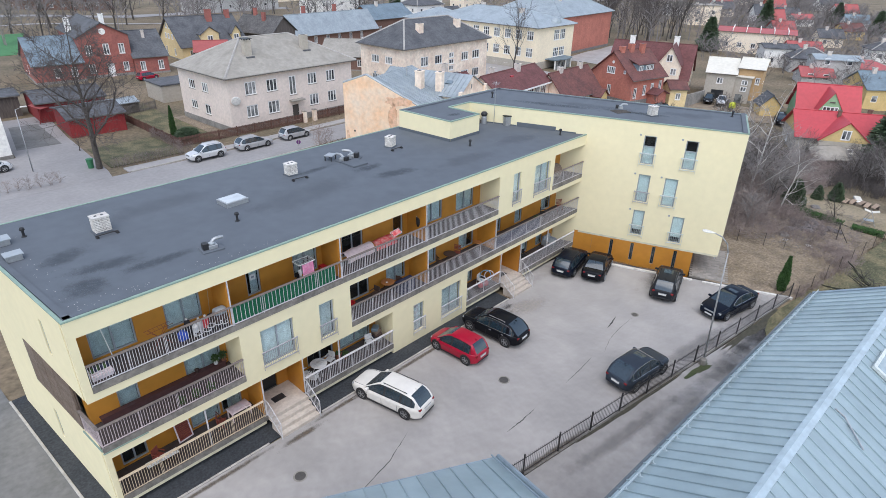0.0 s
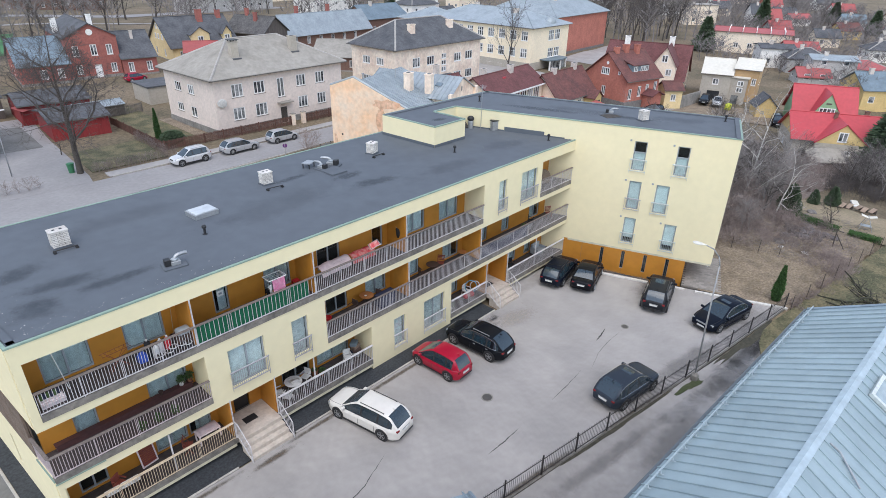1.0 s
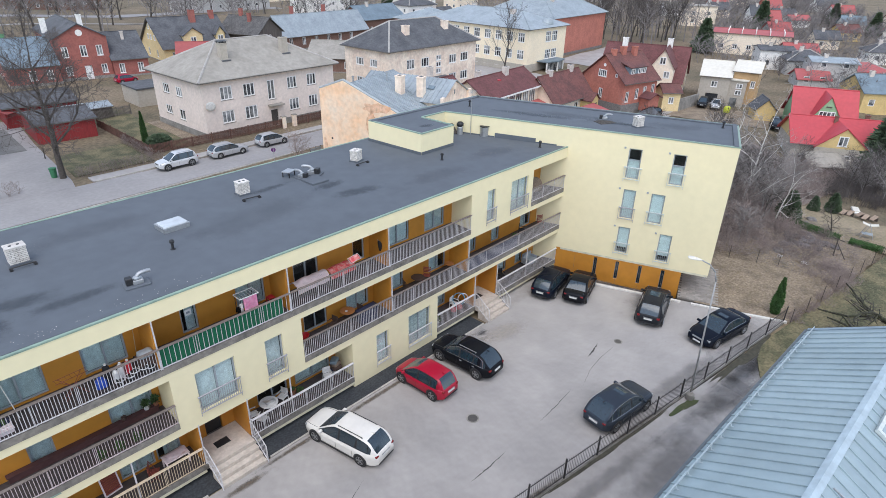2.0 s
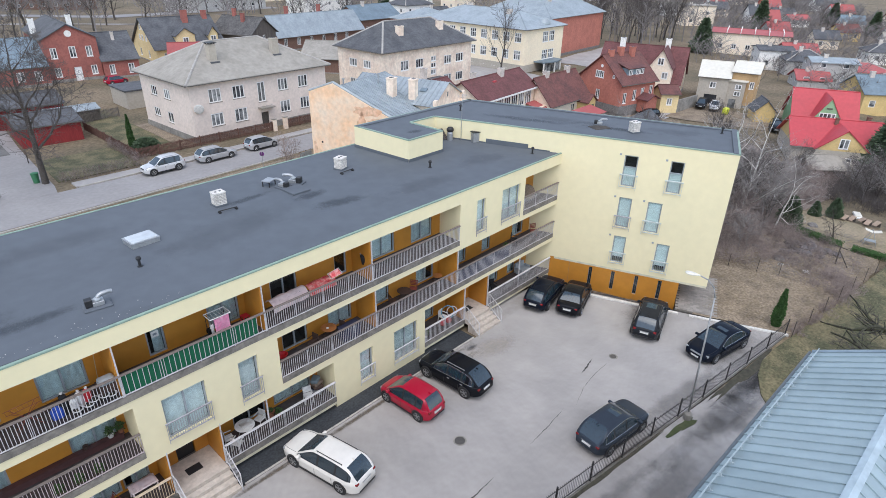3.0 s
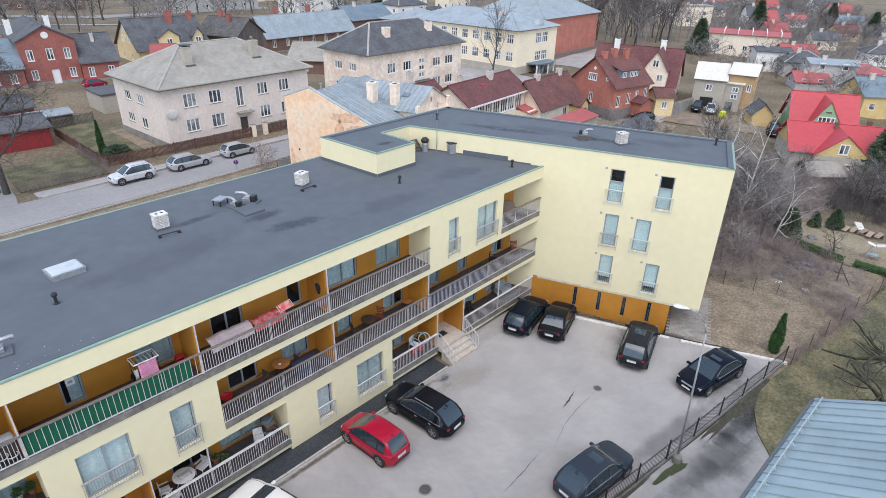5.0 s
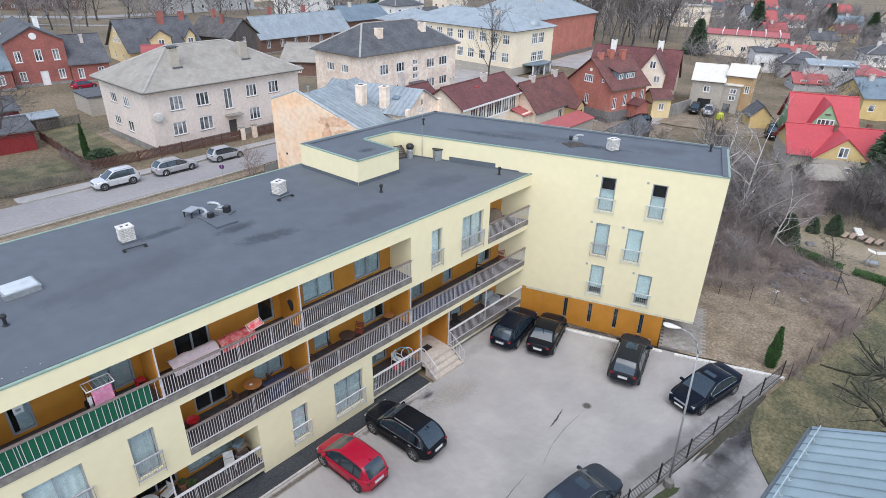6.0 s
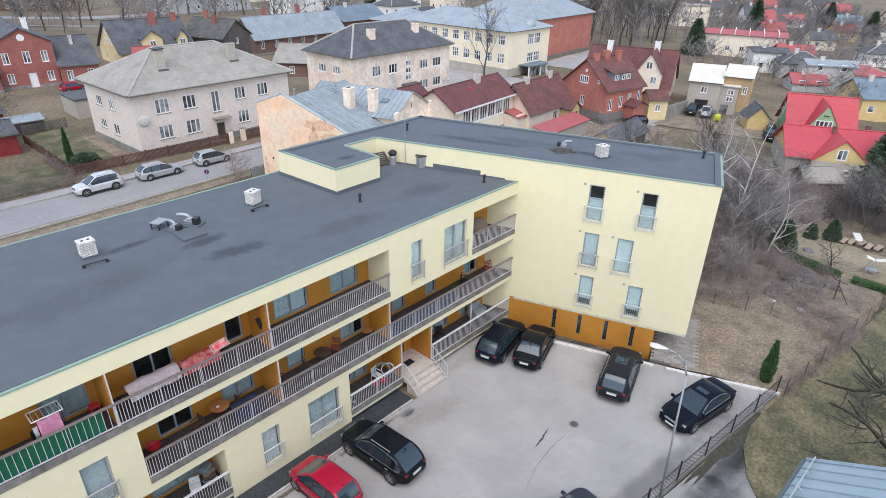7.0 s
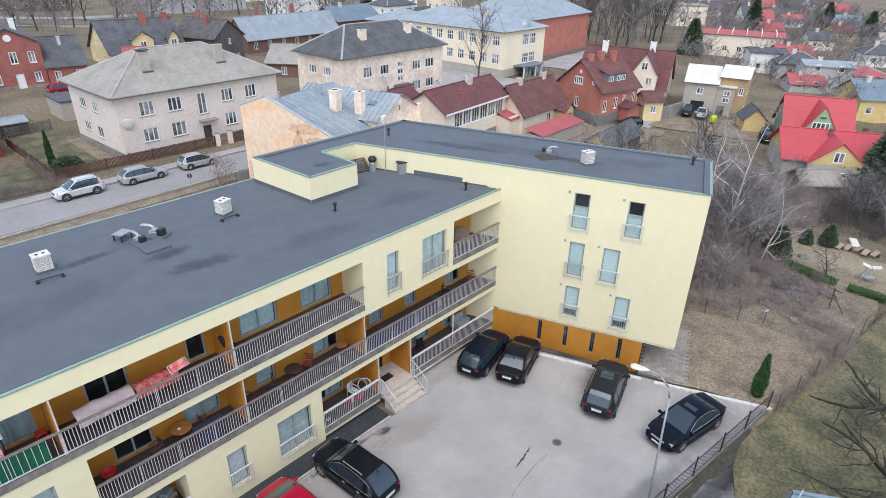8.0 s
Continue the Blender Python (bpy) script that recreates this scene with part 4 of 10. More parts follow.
railing("balcony_railing", "painted steel balcony railing with thin uprights", flat_house, along((X0 + 0.02 + LEFT_K * 1.7, 1.7), (X0 + 0.02, 0.02), 3.75), 1.68, 1.05, RAIL_PINK, HANDRAIL, True)
# low railings in front of the full-height windows of the front
for a, b, c, d, cols in FRONT_WINDOWS:
    railing("window_railing", "pale steel railing across a full-height window", flat_house, pose(a - 0.08, -0.09, c - 0.06), b - a + 0.16, 1.0, RAIL_WHITE if c < 2 else RAIL_LILAC, RAIL_WHITE if c < 2 else RAIL_LILAC, False, 0.10, posts=3, cap_w=0.03)
# green cloth tied behind the second bay of the top floor
part("screen_cloth", boxes((-29.72, -24.0, 0.035, 0.045, 6.80, 7.70)), GREEN_CLOTH, flat_house, "dark green screening cloth behind a railing")


# ---- roof of the long wing ----
roof_pts = [(X0 + 0.1, 0.1), (-0.1, 0.1), (-0.1, BACK + 0.4), (left_x(BACK + 0.4) + 0.1, BACK + 0.4)]
part("roof", prism(bmesh.new(), roof_pts, 9.55, 9.868), BITUMEN, flat_house, "dark grey bitumen felt roof")
bm = bmesh.new()
strip(bm, (left_x(BACK + 0.5), BACK + 0.5), (X0, 0), -0.10, 0.025, 9.87, 9.93)
strip(bm, (X0 - 0.03, 0), (-0.05, 0), -0.10, 0.025, 9.87, 9.935)
strip(bm, (0, BACK + 0.45), (left_x(BACK + 0.45), BACK + 0.45), -0.10, 0.02, 9.85, 9.90)
part("edge_flashing", bm, MINT, flat_house, "mint-green metal edge flashing")
bm = bmesh.new()
strip(bm, (left_x(BACK + 0.5) + 0.13, BACK + 0.3), (X0 + 0.14, 0.14), -0.25, 0.0, 9.84, 9.93)
strip(bm, (X0 + 0.1, 0.14), (-0.3, 0.14), -0.25, 0.0, 9.84, 9.93)
part("roof_upstand", bm, BITUMEN, flat_house)

# ---- the raised cross wing ----
bm = prism(bmesh.new(), inset(RAISED, 0.05), 11.05, 11.305)
part("upper_roof", bm, BITUMEN, flat_house, "dark grey bitumen felt roof")
bm = bmesh.new()
k = len(RAISED)
for i in range(k):
    strip(bm, RAISED[i], RAISED[(i + 1) % k], -0.10, 0.03, 11.30, 11.37)
part("upper_flashing", bm, MINT, flat_house, "mint-green metal edge flashing")
bm = bmesh.new()
strip(bm, RAISED[4], RAISED[5], -0.4, -0.101, 11.3, 11.40)
strip(bm, RAISED[5], RAISED[6], -0.4, -0.101, 11.3, 11.38)
strip(bm, RAISED[6], RAISED[7], -0.4, -0.101, 11.3, 11.38)
strip(bm, RAISED[7], RAISED[0], -0.4, -0.101, 11.3, 11.36)
strip(bm, RAISED[3], RAISED[4], -0.4, -0.101, 11.3, 11.35)
part("upper_upstand", bm, BITUMEN, flat_house)


def wall_between(name, p, q, z0, z1, holes=(), mat=None, thick=0.3):
    return part(name, holed_wall((Vector(q) - Vector(p)).length, z1 - z0, thick, [(a, b, c - z0, d - z0) for a, b, c, d in holes]), mat or YELLOW, flat_house, m=along(p, q, z0))


WING_WINDOWS = [(4.2, 5.08, 8.22, 10.37), (7.13, 7.97, 8.22, 10.37), (4.28, 5.14, 5.2, 7.38), (6.2, 7.12, 5.17, 7.36), (4.36, 5.2, 2.4, 4.47), (7.27, 8.12, 2.3, 4.43)]
wall_between("wing_wall", wing_xy(0, 0), wing_xy(11.0, 0), 1.88, 11.3, WING_WINDOWS)
wall_between("wing_wall", (-3.37, 9.0), wing_xy(0, 0), 9.5, 11.3)
wall_between("wing_wall", wing_xy(-1.85, 0), wing_xy(0, 0), 0, 9.5)
wall_between("wing_wall", wing_xy(11.0, 0.302), wing_xy(11.0, 6.13), 1.88, 11.3)
wall_between("wing_wall", RAISED[5], RAISED[6], 0, 11.3)
wall_between("wing_wall", RAISED[6], RAISED[7], 0, 11.3)
wall_between("wing_wall", (-9.4, 10.9), (-9.01, 5.9), 9.6, 11.3)
wall_between("wing_wall", (-9.0, 5.9), (-5.75, 5.95), 9.6, 11.3)
wall_between("wing_wall", (-5.75, 5.95), (-5.85, 9.0), 9.6, 11.3)
wall_between("wing_wall", (-5.85, 9.0), (-3.37, 9.0), 9.6, 11.3)
part("wing_deck", prism(bmesh.new(), [wing_xy(s, n) for s, n in ((0.3, 0.01), (10.98, 0.01), (10.98, 6.12), (0.3, 6.15))], 1.72, 1.879), CREAM_BAND, flat_house)
# dark felt turned up at the foot of the raised walls
bm = bmesh.new()
strip(bm, (-5.85, 9.0), (-3.6, 9.0), 0.003, 0.05, 9.86, 10.2)
strip(bm, (-1.95, 5.2), (-0.85, 2.27), 0.003, 0.06, 9.86, 10.2)
strip(bm, (-3.3, 8.8), (-1.96, 5.23), 0.003, 0.04, 9.86, 9.95)
strip(bm, (-0.85, 2.26), (-0.3, 0.8), 0.003, 0.04, 9.86, 9.95)
strip(bm, (-5.75, 5.95), (-5.85, 9.0), 0.003, 0.05, 9.86, 10.15)
strip(bm, (-9.0, 5.9), (-5.75, 5.95), 0.003, 0.05, 9.86, 10.06)
strip(bm, (-9.4, 10.9), (-9.01, 5.9), 0.003, 0.05, 9.86, 10.06)
part("wall_upstand", bm, BITUMEN, flat_house)
for s0, s1, z0, z1 in WING_WINDOWS:
    m = along(wing_xy(0, 0), wing_xy(1, 0)) @ pose(s0, 0, z0)
    split = 0.62 if z0 > 8 else 0.0
    window(flat_house, m, s1 - s0, z1 - z0, FRAME_GREY, 1, split, clear_glass(), sill=False, deep=0.08, bar=0.07)
    h = z1 - z0
    blind = material("roller_blind", (0.86, 0.91, 0.88), 0.9, (0.78, 0.84, 0.82), big=1, fine=4, amount=0.05, vary=0.12)
    part("blind", boxes((0.075, s1 - s0 - 0.075, 0.155, 0.163, 0.0 if z0 > 3 else 0.42, h * split if split else h - 0.08)), blind, flat_house, m=m)
    # same dark-coloured box, standing for the unlit room behind the blind
    part("room_niche", boxes((-0.1, s1 - s0 + 0.1, 0.9, 0.95, -0.1, h + 0.1), (-0.12, -0.1, 0.31, 0.95, -0.1, h + 0.1), (s1 - s0 + 0.1, s1 - s0 + 0.12, 0.31, 0.95, -0.1, h + 0.1), (-0.12, s1 - s0 + 0.12, 0.31, 0.95, h + 0.1, h + 0.12)), ROOM_SHADE, flat_house, m=m)
    railing("window_railing", "thin steel railing across a full-height window", flat_house, m @ pose(-0.14, -0.1, -0.1), s1 - s0 + 0.28, 0.98, RAIL_LILAC if 5 < z0 < 6 and s0 < 5 else PALE_STEEL, RAIL_LILAC if 5 < z0 < 6 and s0 < 5 else PALE_STEEL, False, 0.12, posts=3, cap_w=0.025)
    part("vent_cover", boxes((-0.35, -0.22, -0.03, -0.002, h - 0.05, h + 0.08)), FRAME_GREY, flat_house, m=m)
# ochre ground storey, set back under the wing
BASE_SLITS = [(2.95, 3.21, 0.10, 1.6), (4.58, 4.84, 0.09, 1.6), (6.24, 6.50, 0.08, 1.6), (7.86, 8.12, 0.06, 1.6)]
wall_between("base_wall", wing_xy(-0.1, 0.03), wing_xy(9.24, 0.03), -0.5, 1.875, [(a + 0.1, b + 0.1, c, d) for a, b, c, d in BASE_SLITS], OCHRE)
wall_between("base_wall", wing_xy(9.24, 0.331), wing_xy(9.24, 6.1), -0.5, 1.72, [], OCHRE)
for a, b, c, d in BASE_SLITS:
    window(flat_house, along(wing_xy(0, 0.03), wing_xy(1, 0.03)) @ pose(a, 0, c), b - a, d - c, FRAME_GREY, 1, 0.0, CAR_GLASS, sill=False, bar=0.02, deep=0.1)
bm = bmesh.new()
for s in (1.5, 3.1, 4.73, 6.39, 8.01):
    box(bm, s - 0.006, s + 0.006, -0.002, 0.004, -0.3, 1.86)
part("panel_joint", bm, SLAB_EDGE, flat_house, m=along(wing_xy(0, 0.025), wing_xy(1, 0.025)))
tube_bm = bmesh.new()
tube(tube_bm, (*wing_xy(11.06, 3.0), 0.2), (*wing_xy(11.06, 3.0), 11.2), 0.05, sides=8)
tube(tube_bm, (*wing_xy(11.06, 1.5), 2.0), (*wing_xy(11.06, 1.5), 11.2), 0.05, sides=8)
part("downpipe", tube_bm, GALV, flat_house)


# ---- entrance stairs ----
def entrance(x0, x1, name):
    st = thing("entrance_stairs", "worn concrete entrance stairs with white side railings", "stairs", pose(x0, 0, 0), group="entrance stairs")
    w = x1 - x0
    part("landing", boxes((0.06, w - 0.06, -0.30, 1.64, 0.45, 0.762)), STEP, st)
    for i in range(4):
        zt = 0.755 - 0.188 * (i + 1) + 0.0
        if i < 3:
            part("step", soft_box(0.06, w - 0.06, -0.30 - 0.32 * (i + 1), -0.302 - 0.32 * i, -0.1, zt, 0.012, 1), STEP, st)
    part("doormat", boxes((0.8, 1.5, 0.5, 0.95, 0.757, 0.772)), BLACK_PLASTIC, st)
    for x in (0.03, w - 0.03):
        r = bmesh.new()
        for (ya, za), (yb, zb) in (((0.0, 1.75), (-0.25, 1.75)), ((-0.25, 1.75), (-1.3, 1.02)), ((0.0, 0.85), (-0.25, 0.85)), ((-0.25, 0.85), (-1.3, 0.12))):
            tube(r, (x, ya, za), (x, yb, zb), 0.025)
        tube(r, (x, -1.3, -0.05), (x, -1.3, 1.02), 0.025)
        tube(r, (x, 0.0, 0.5), (x, 0.0, 1.75), 0.025)
        rail = part("stair_railing", r, RAIL_WHITE, st)
        for i in range(10):
            y = -0.06 - i * 0.125
            top = 1.75 if y > -0.25 else 1.75 + (y + 0.25) * 0.695
            b = bmesh.new()
            tube(b, (x, y, top - 0.9), (x, y, top), 0.011, sides=4)
            part("baluster", b, RAIL_WHITE, rail)


entrance(-28.9, -26.5, "entrance_1")
entrance(-9.75, -7.4, "entrance_2")


# ---- things on the roofs ----
rng = random.Random(12)
chips = bmesh.new()
for i in range(120):
    if i < 75:
        x, y = -35.4 + 9 * rng.random() ** 1.6, 0.5 + abs(rng.gauss(0, 0.3))
    else:
        y = rng.uniform(1.0, 10)
        x = left_x(y) + 0.6 + abs(rng.gauss(0, 0.4))
    r = rng.uniform(0.006, 0.02)
    a0 = rng.random() * 6.3
    vs = [chips.verts.new((x + r * (0.6 + 0.4 * (k % 2)) * math.cos(a0 + k * 1.257) * 1.5, y + r * math.sin(a0 + k * 1.257), 9.8765)) for k in range(5)]
    chips.faces.new(vs)
tagged(part("paint_flakes", chips, WHITE_BRICK), "pale paint flakes scattered on dark roofing felt", "flakes", kind="stuff")


def brick_stack(x, y, z, w, d, h, rot=0):
    st = thing("chimney_stack", "white-painted brick chimney stack on a felt roof", "chimney", pose(x, y, z, 0, 0, rot), "roof stacks")
    course = 0.08
    n = int(h / course)
    part("core", boxes((-w / 2 + 0.012, w / 2 - 0.012, -d / 2 + 0.012, d / 2 - 0.012, 0, n * course - 0.014)), MORTAR, st)
    me = cached("brick_unit", lambda: mesh_of(boxes((0.03, 0.97, 0, 0.1, 0, 0.064)), "brick", WHITE_BRICK))
    rng = random.Random(int(x * 10))
    for k in range(n):
        for side in range(4):
            m = pose(0, 0, k * course, 0, 0, 90 * side)
            ln, dp = (w, d) if side % 2 == 0 else (d, w)
            u0 = -ln / 2 + (0.101 if side % 2 else 0.0)
            end = ln / 2 - (0.101 if side % 2 else 0.0)
            step = 0.13 if k % 2 else 0.25
            while u0 < end - 0.02:
                e_ = min(u0 + step, end)
                part("brick", me, None, st, m=m @ pose(u0, -dp / 2 + rng.uniform(-0.004, 0.004), 0) @ Matrix.Diagonal((e_ - u0, 1, 1, 1)))
                u0, step = e_, 0.25
    part("cap", boxes((-w / 2 - 0.02, w / 2 + 0.02, -d / 2 - 0.02, d / 2 + 0.02, n * course - 0.012, n * course + 0.03)), WHITE_BRICK, st)
    for dx in (-w * 0.2, w * 0.2):
        part("flue", boxes((dx - 0.055, dx + 0.055, -0.06, 0.06, n * course + 0.031, n * course + 0.045)), BLACK_PLASTIC, st)
    part("felt_collar", boxes((-w / 2 - 0.06, w / 2 + 0.06, -d / 2 - 0.06, d / 2 + 0.06, 0.003, 0.07)), BITUMEN, st)
    return st


brick_stack(-32.2, 7.25, 9.87, 0.74, 0.54, 0.81)
brick_stack(-21.2, 7.82, 9.87, 0.62, 0.54, 0.73)
brick_stack(-12.95, 7.98, 9.87, 0.62, 0.54, 0.73, 18)
brick_stack(3.75, -3.2, 11.31, 0.6, 0.5, 0.73, -22)


def vent_pipe(x, y, z):
    v = thing("vent_pipe", "short black roof vent pipe with a cowl", "vent pipe", pose(x, y, z) @ Matrix.Diagonal((0.8, 0.8, 0.8, 1)), "roof vents")
    part("pipe", turned([(0.16, 0), (0.16, 0.03), (0.075, 0.06), (0.075, 0.42)], 12), BLACK_PLASTIC, v)
    part("cowl", turned([(0.08, 0.40), (0.14, 0.43), (0.14, 0.52), (0.10, 0.60), (0.02, 0.62)], 12), BLACK_PLASTIC, v)


for x, y, rx, ry, turn, mat in ((-16.4, 3.7, 2.4, 0.8, -12, ROOF_DARK), (-19.8, 7.5, 1.9, 0.45, 5, ROOF_DARK), (-17.0, 5.6, 1.6, 0.6, 0, ROOF_DARK), (-34.4, 5.6, 1.5, 0.9, 20, ROOF_DARK), (-33.4, 3.6, 2.2, 0.8, -8, ROOF_DARK), (-31.6, 2.4, 2.4, 0.6, 0, ROOF_DARK), (-34.6, 2.2, 1.2, 1.2, 0, ROOF_DARK), (-5.0, 3.0, 3.0, 1.2, -10, ROOF_PALE), (-22.5, 4.6, 5.0, 1.8, 3, ROOF_PALE), (-29.0, 8.6, 4.5, 1.4, 0, ROOF_PALE), (-11.0, 2.4, 4.0, 1.2, -3, ROOF_PALE)):
    stain("roof_stain", "weather stain on roofing felt", x, y, 9.8735, rx, ry, turn, mat)
for x, y, rx, ry, turn, mat in ((1.0, 4.0, 4.6, 0.7, -69, ROOF_DARK), (3.6, -2.0, 3.5, 0.6, -70, ROOF_DARK), (3.0, 1.5, 4.0, 1.0, -69, ROOF_PALE), (5.8, -5.0, 3.0, 1.2, -69, ROOF_PALE), (-7.2, 7.2, 0.9, 0.5, 0, ROOF_DARK)):
    stain("roof_stain", "weather stain on roofing felt", x, y, 11.3115, rx, ry, turn, mat)
for x, y, z in ((-26.97, 3.9, 9.86), (-8.72, 4.25, 9.86), (-1.55, 1.4, 9.86), (-35.0, 9.15, 9.86), (8.1, -7.6, 11.3), (-0.6, 8.95, 11.3)):
    vent_pipe(x, y, z)


def fan_unit(x, y, z, rot, size=1.0, label="grey roof fan with a curved duct and two boxes"):
    f = thing("roof_fan", label, "roof fan", pose(x, y, z, 0, 0, rot) @ Matrix.Diagonal((0.8 * size, 0.8 * size, 0.8 * size, 1)), "roof fans")
    part("curb", soft_box(-0.75, 0.6, -0.5, 0.5, 0, 0.12, 0.03, 1), BITUMEN, f)
    part("base", soft_box(-0.28, 0.28, -0.26, 0.26, 0.12, 0.36, 0.02, 1), GALV, f)
    bm = bmesh.new()
    pts = [(0.0, 0.0, 0.36), (0.02, 0.0, 0.52), (0.12, 0.02, 0.62), (0.3, 0.04, 0.66), (0.62, 0.08, 0.66), (0.75, 0.1, 0.62)]
    rings = []
    for i, p in enumerate(pts):
        d = (Vector(pts[min(i + 1, 5)]) - Vector(pts[max(i - 1, 0)])).normalized()
        a = d.cross(Vector((0, 1, 0))).normalized()
        b = d.cross(a)
        rings.append([Vector(p) + 0.11 * (math.cos(k * math.pi / 6) * a + math.sin(k * math.pi / 6) * b) for k in range(12)])
    for ra, rb in zip(rings, rings[1:]):
        va, vb = [bm.verts.new(v) for v in ra], [bm.verts.new(v) for v in rb]
        for k in range(12):
            bm.faces.new((va[k], va[(k + 1) % 12], vb[(k + 1) % 12], vb[k]))
    bmesh.ops.remove_doubles(bm, verts=bm.verts, dist=0.0005)
    part("duct", bm, GALV, f, "curved pale duct", smooth=True)
    part("motor_box", soft_box(-0.62, -0.26, -0.22, 0.2, 0.13, 0.55, 0.03, 1), BLACK_PLASTIC, f, "black motor box")
    part("fan_drum", turned([(0.17, 0.36), (0.2, 0.40), (0.2, 0.46), (0.09, 0.52)], 16), FRAME_GREY, f, m=pose(-0.02, 0, 0))
    return f


fan_unit(-17.35, 7.7, 9.86, 100, 0.85)
fan_unit(-16.55, 7.8, 9.86, 120, 1.0)
tr = thing("vent_tray", "flat pale metal tray on short legs", "vent tray", pose(-17.75, 8.5, 9.87, 0, 0, 25), "roof vents")
part("tray", soft_box(-0.35, 0.35, -0.28, 0.28, 0.30, 0.36, 0.015, 1), GALV, tr)
for dx, dy in ((-0.3, -0.22), (0.3, -0.22), (-0.3, 0.22), (0.3, 0.22)):
    part("leg", boxes((dx - 0.025, dx + 0.025, dy - 0.025, dy + 0.025, 0, 0.30)), BLACK_IRON, tr)
fan_unit(-29.35, 1.85, 9.86, -8, 0.9)
fan_unit(3.75, -0.55, 11.3, -60, 0.8)
fp = thing("fan_pallet", "dark flat wooden pallet under a roof fan", "pallet", pose(3.1, -0.9, 11.306, 0, 0, -25) @ Matrix.Diagonal((0.8, 0.8, 1, 1)), "roof pallets")
for i in range(6):
    part("board", boxes((-0.8, 0.8, -0.62 + i * 0.21, -0.46 + i * 0.21, 0, 0.03)), BARK, fp)
# low felt kerbs and cable bars beside them
kb = thing("duct_cover", "low dark felt-covered duct cover on a roof", "duct cover", pose(-17.1, 6.75, 9.86, 0, 0, 0))
part("cover", soft_box(-0.58, 0.58, -0.6, 0.6, 0, 0.12, 0.02, 1), BITUMEN, kb)
for x, y, rot in ((-32.2, 6.6, 0), (-21.3, 6.74, -5), (-13.1, 7.15, 5)):
    w = thing("roof_anchor", "black steel anchor bar on a felt roof", "anchor bar", pose(x, y, 9.86, 0, 0, rot), "roof anchors")
    bm = bmesh.new()
    tube(bm, (-0.5, 0, 0.12), (0.5, 0, 0.12), 0.03)
    part("bar", bm, BLACK_IRON, w)
    for dx in (-0.45, 0.45):
        part("foot", boxes((dx - 0.06, dx + 0.06, -0.1, 0.1, 0, 0.1)), BLACK_IRON, w)

sk = thing("roof_hatch", "square white domed roof hatch with a galvanised kerb", "roof hatch", pose(-25.95, 6.2, 9.87, 0, 0, 3) @ Matrix.Diagonal((0.82, 0.82, 0.7, 1)))
part("kerb", boxes((-0.78, 0.78, -0.62, 0.62, 0, 0.3)), GALV, sk)
bm = soft_box(-0.72, 0.72, -0.56, 0.56, 0.3, 0.42, 0.05, 2)
part("dome", bm, material("opal_dome", (0.50, 0.53, 0.55), 0.3, (0.40, 0.43, 0.45), big=1, fine=3), sk, smooth=False)
part("rim", boxes((-0.8, 0.8, -0.64, -0.56, 0.3, 0.34), (-0.8, 0.8, 0.56, 0.64, 0.3, 0.34), (-0.8, -0.72, -0.56, 0.56, 0.3, 0.34), (0.72, 0.8, -0.56, 0.56, 0.3, 0.34)), GALV, sk)
for x, y, s in ((-36.0, 8.9, 0.35), (-35.95, 6.85, 0.3)):
    b = thing("vent_box", "small grey louvred vent box on a roof", "vent box", pose(x, y, 9.86), "roof vents")
    part("box", soft_box(-s, s, -s * 0.8, s * 0.8, 0, 0.28, 0.02, 1), GALV, b)
    part("lid", boxes((-s - 0.06, s + 0.06, -s, s, 0.28, 0.32)), FRAME_GREY, b)

mast = thing("antenna_mast", "thin steel antenna mast with short rods", "antenna", pose(-2.72, 6.95, 9.86))
bm = bmesh.new()
tube(bm, (0, 0, 0), (0, 0, 3.4), 0.025, 0.015)
part("pole", bm, GALV, mast)
bm = bmesh.new()
tube(bm, (-0.5, -0.3, 3.2), (0.5, 0.3, 3.2), 0.012)
for i in range(5):
    c = Vector((-0.4 + 0.2 * i, -0.24 + 0.12 * i, 3.2))
    tube(bm, c + Vector((0.15, -0.25, 0)), c - Vector((0.15, -0.25, 0)), 0.008, sides=4)
part("aerial", bm, GALV, mast)
ac = thing("roof_cabinet", "grey metal cabinet with a dark lid on a roof", "cabinet", pose(-2.3, 5.95, 9.86, 0, 0, -20) @ Matrix.Diagonal((0.8, 0.8, 0.95, 1)))
part("body", soft_box(-0.3, 0.3, -0.25, 0.25, 0, 0.75, 0.02, 1), GALV, ac)
part("lid", boxes((-0.36, 0.36, -0.3, 0.3, 0.75, 0.82)), BLACK_IRON, ac)
cw = thing("roof_cowl", "round black extractor cowl on a grey duct", "roof cowl", pose(-3.25, 7.55, 9.86) @ Matrix.Diagonal((0.85, 0.85, 0.85, 1)))
part("duct", turned([(0.26, 0), (0.26, 0.6), (0.22, 0.7)], 16), GALV, cw)
part("cowl", turned([(0.2, 0.7), (0.3, 0.78), (0.32, 0.95), (0.2, 1.1), (0.02, 1.14)], 16), BLACK_PLASTIC, cw, smooth=True)
pal = thing("pallet", "dark weathered wooden pallet leaning on a wall", "pallet", pose(-3.95, 7.75, 9.95, 38, 0, -10))
for i in range(7):
    part("board", boxes((-0.6, 0.6, i * 0.14, i * 0.14 + 0.1, 0, 0.02)), BARK, pal)
for x in (-0.55, 0, 0.55):
    part("bearer", boxes((x - 0.05, x + 0.05, 0, 0.94, -0.1, -0.002)), BARK, pal)


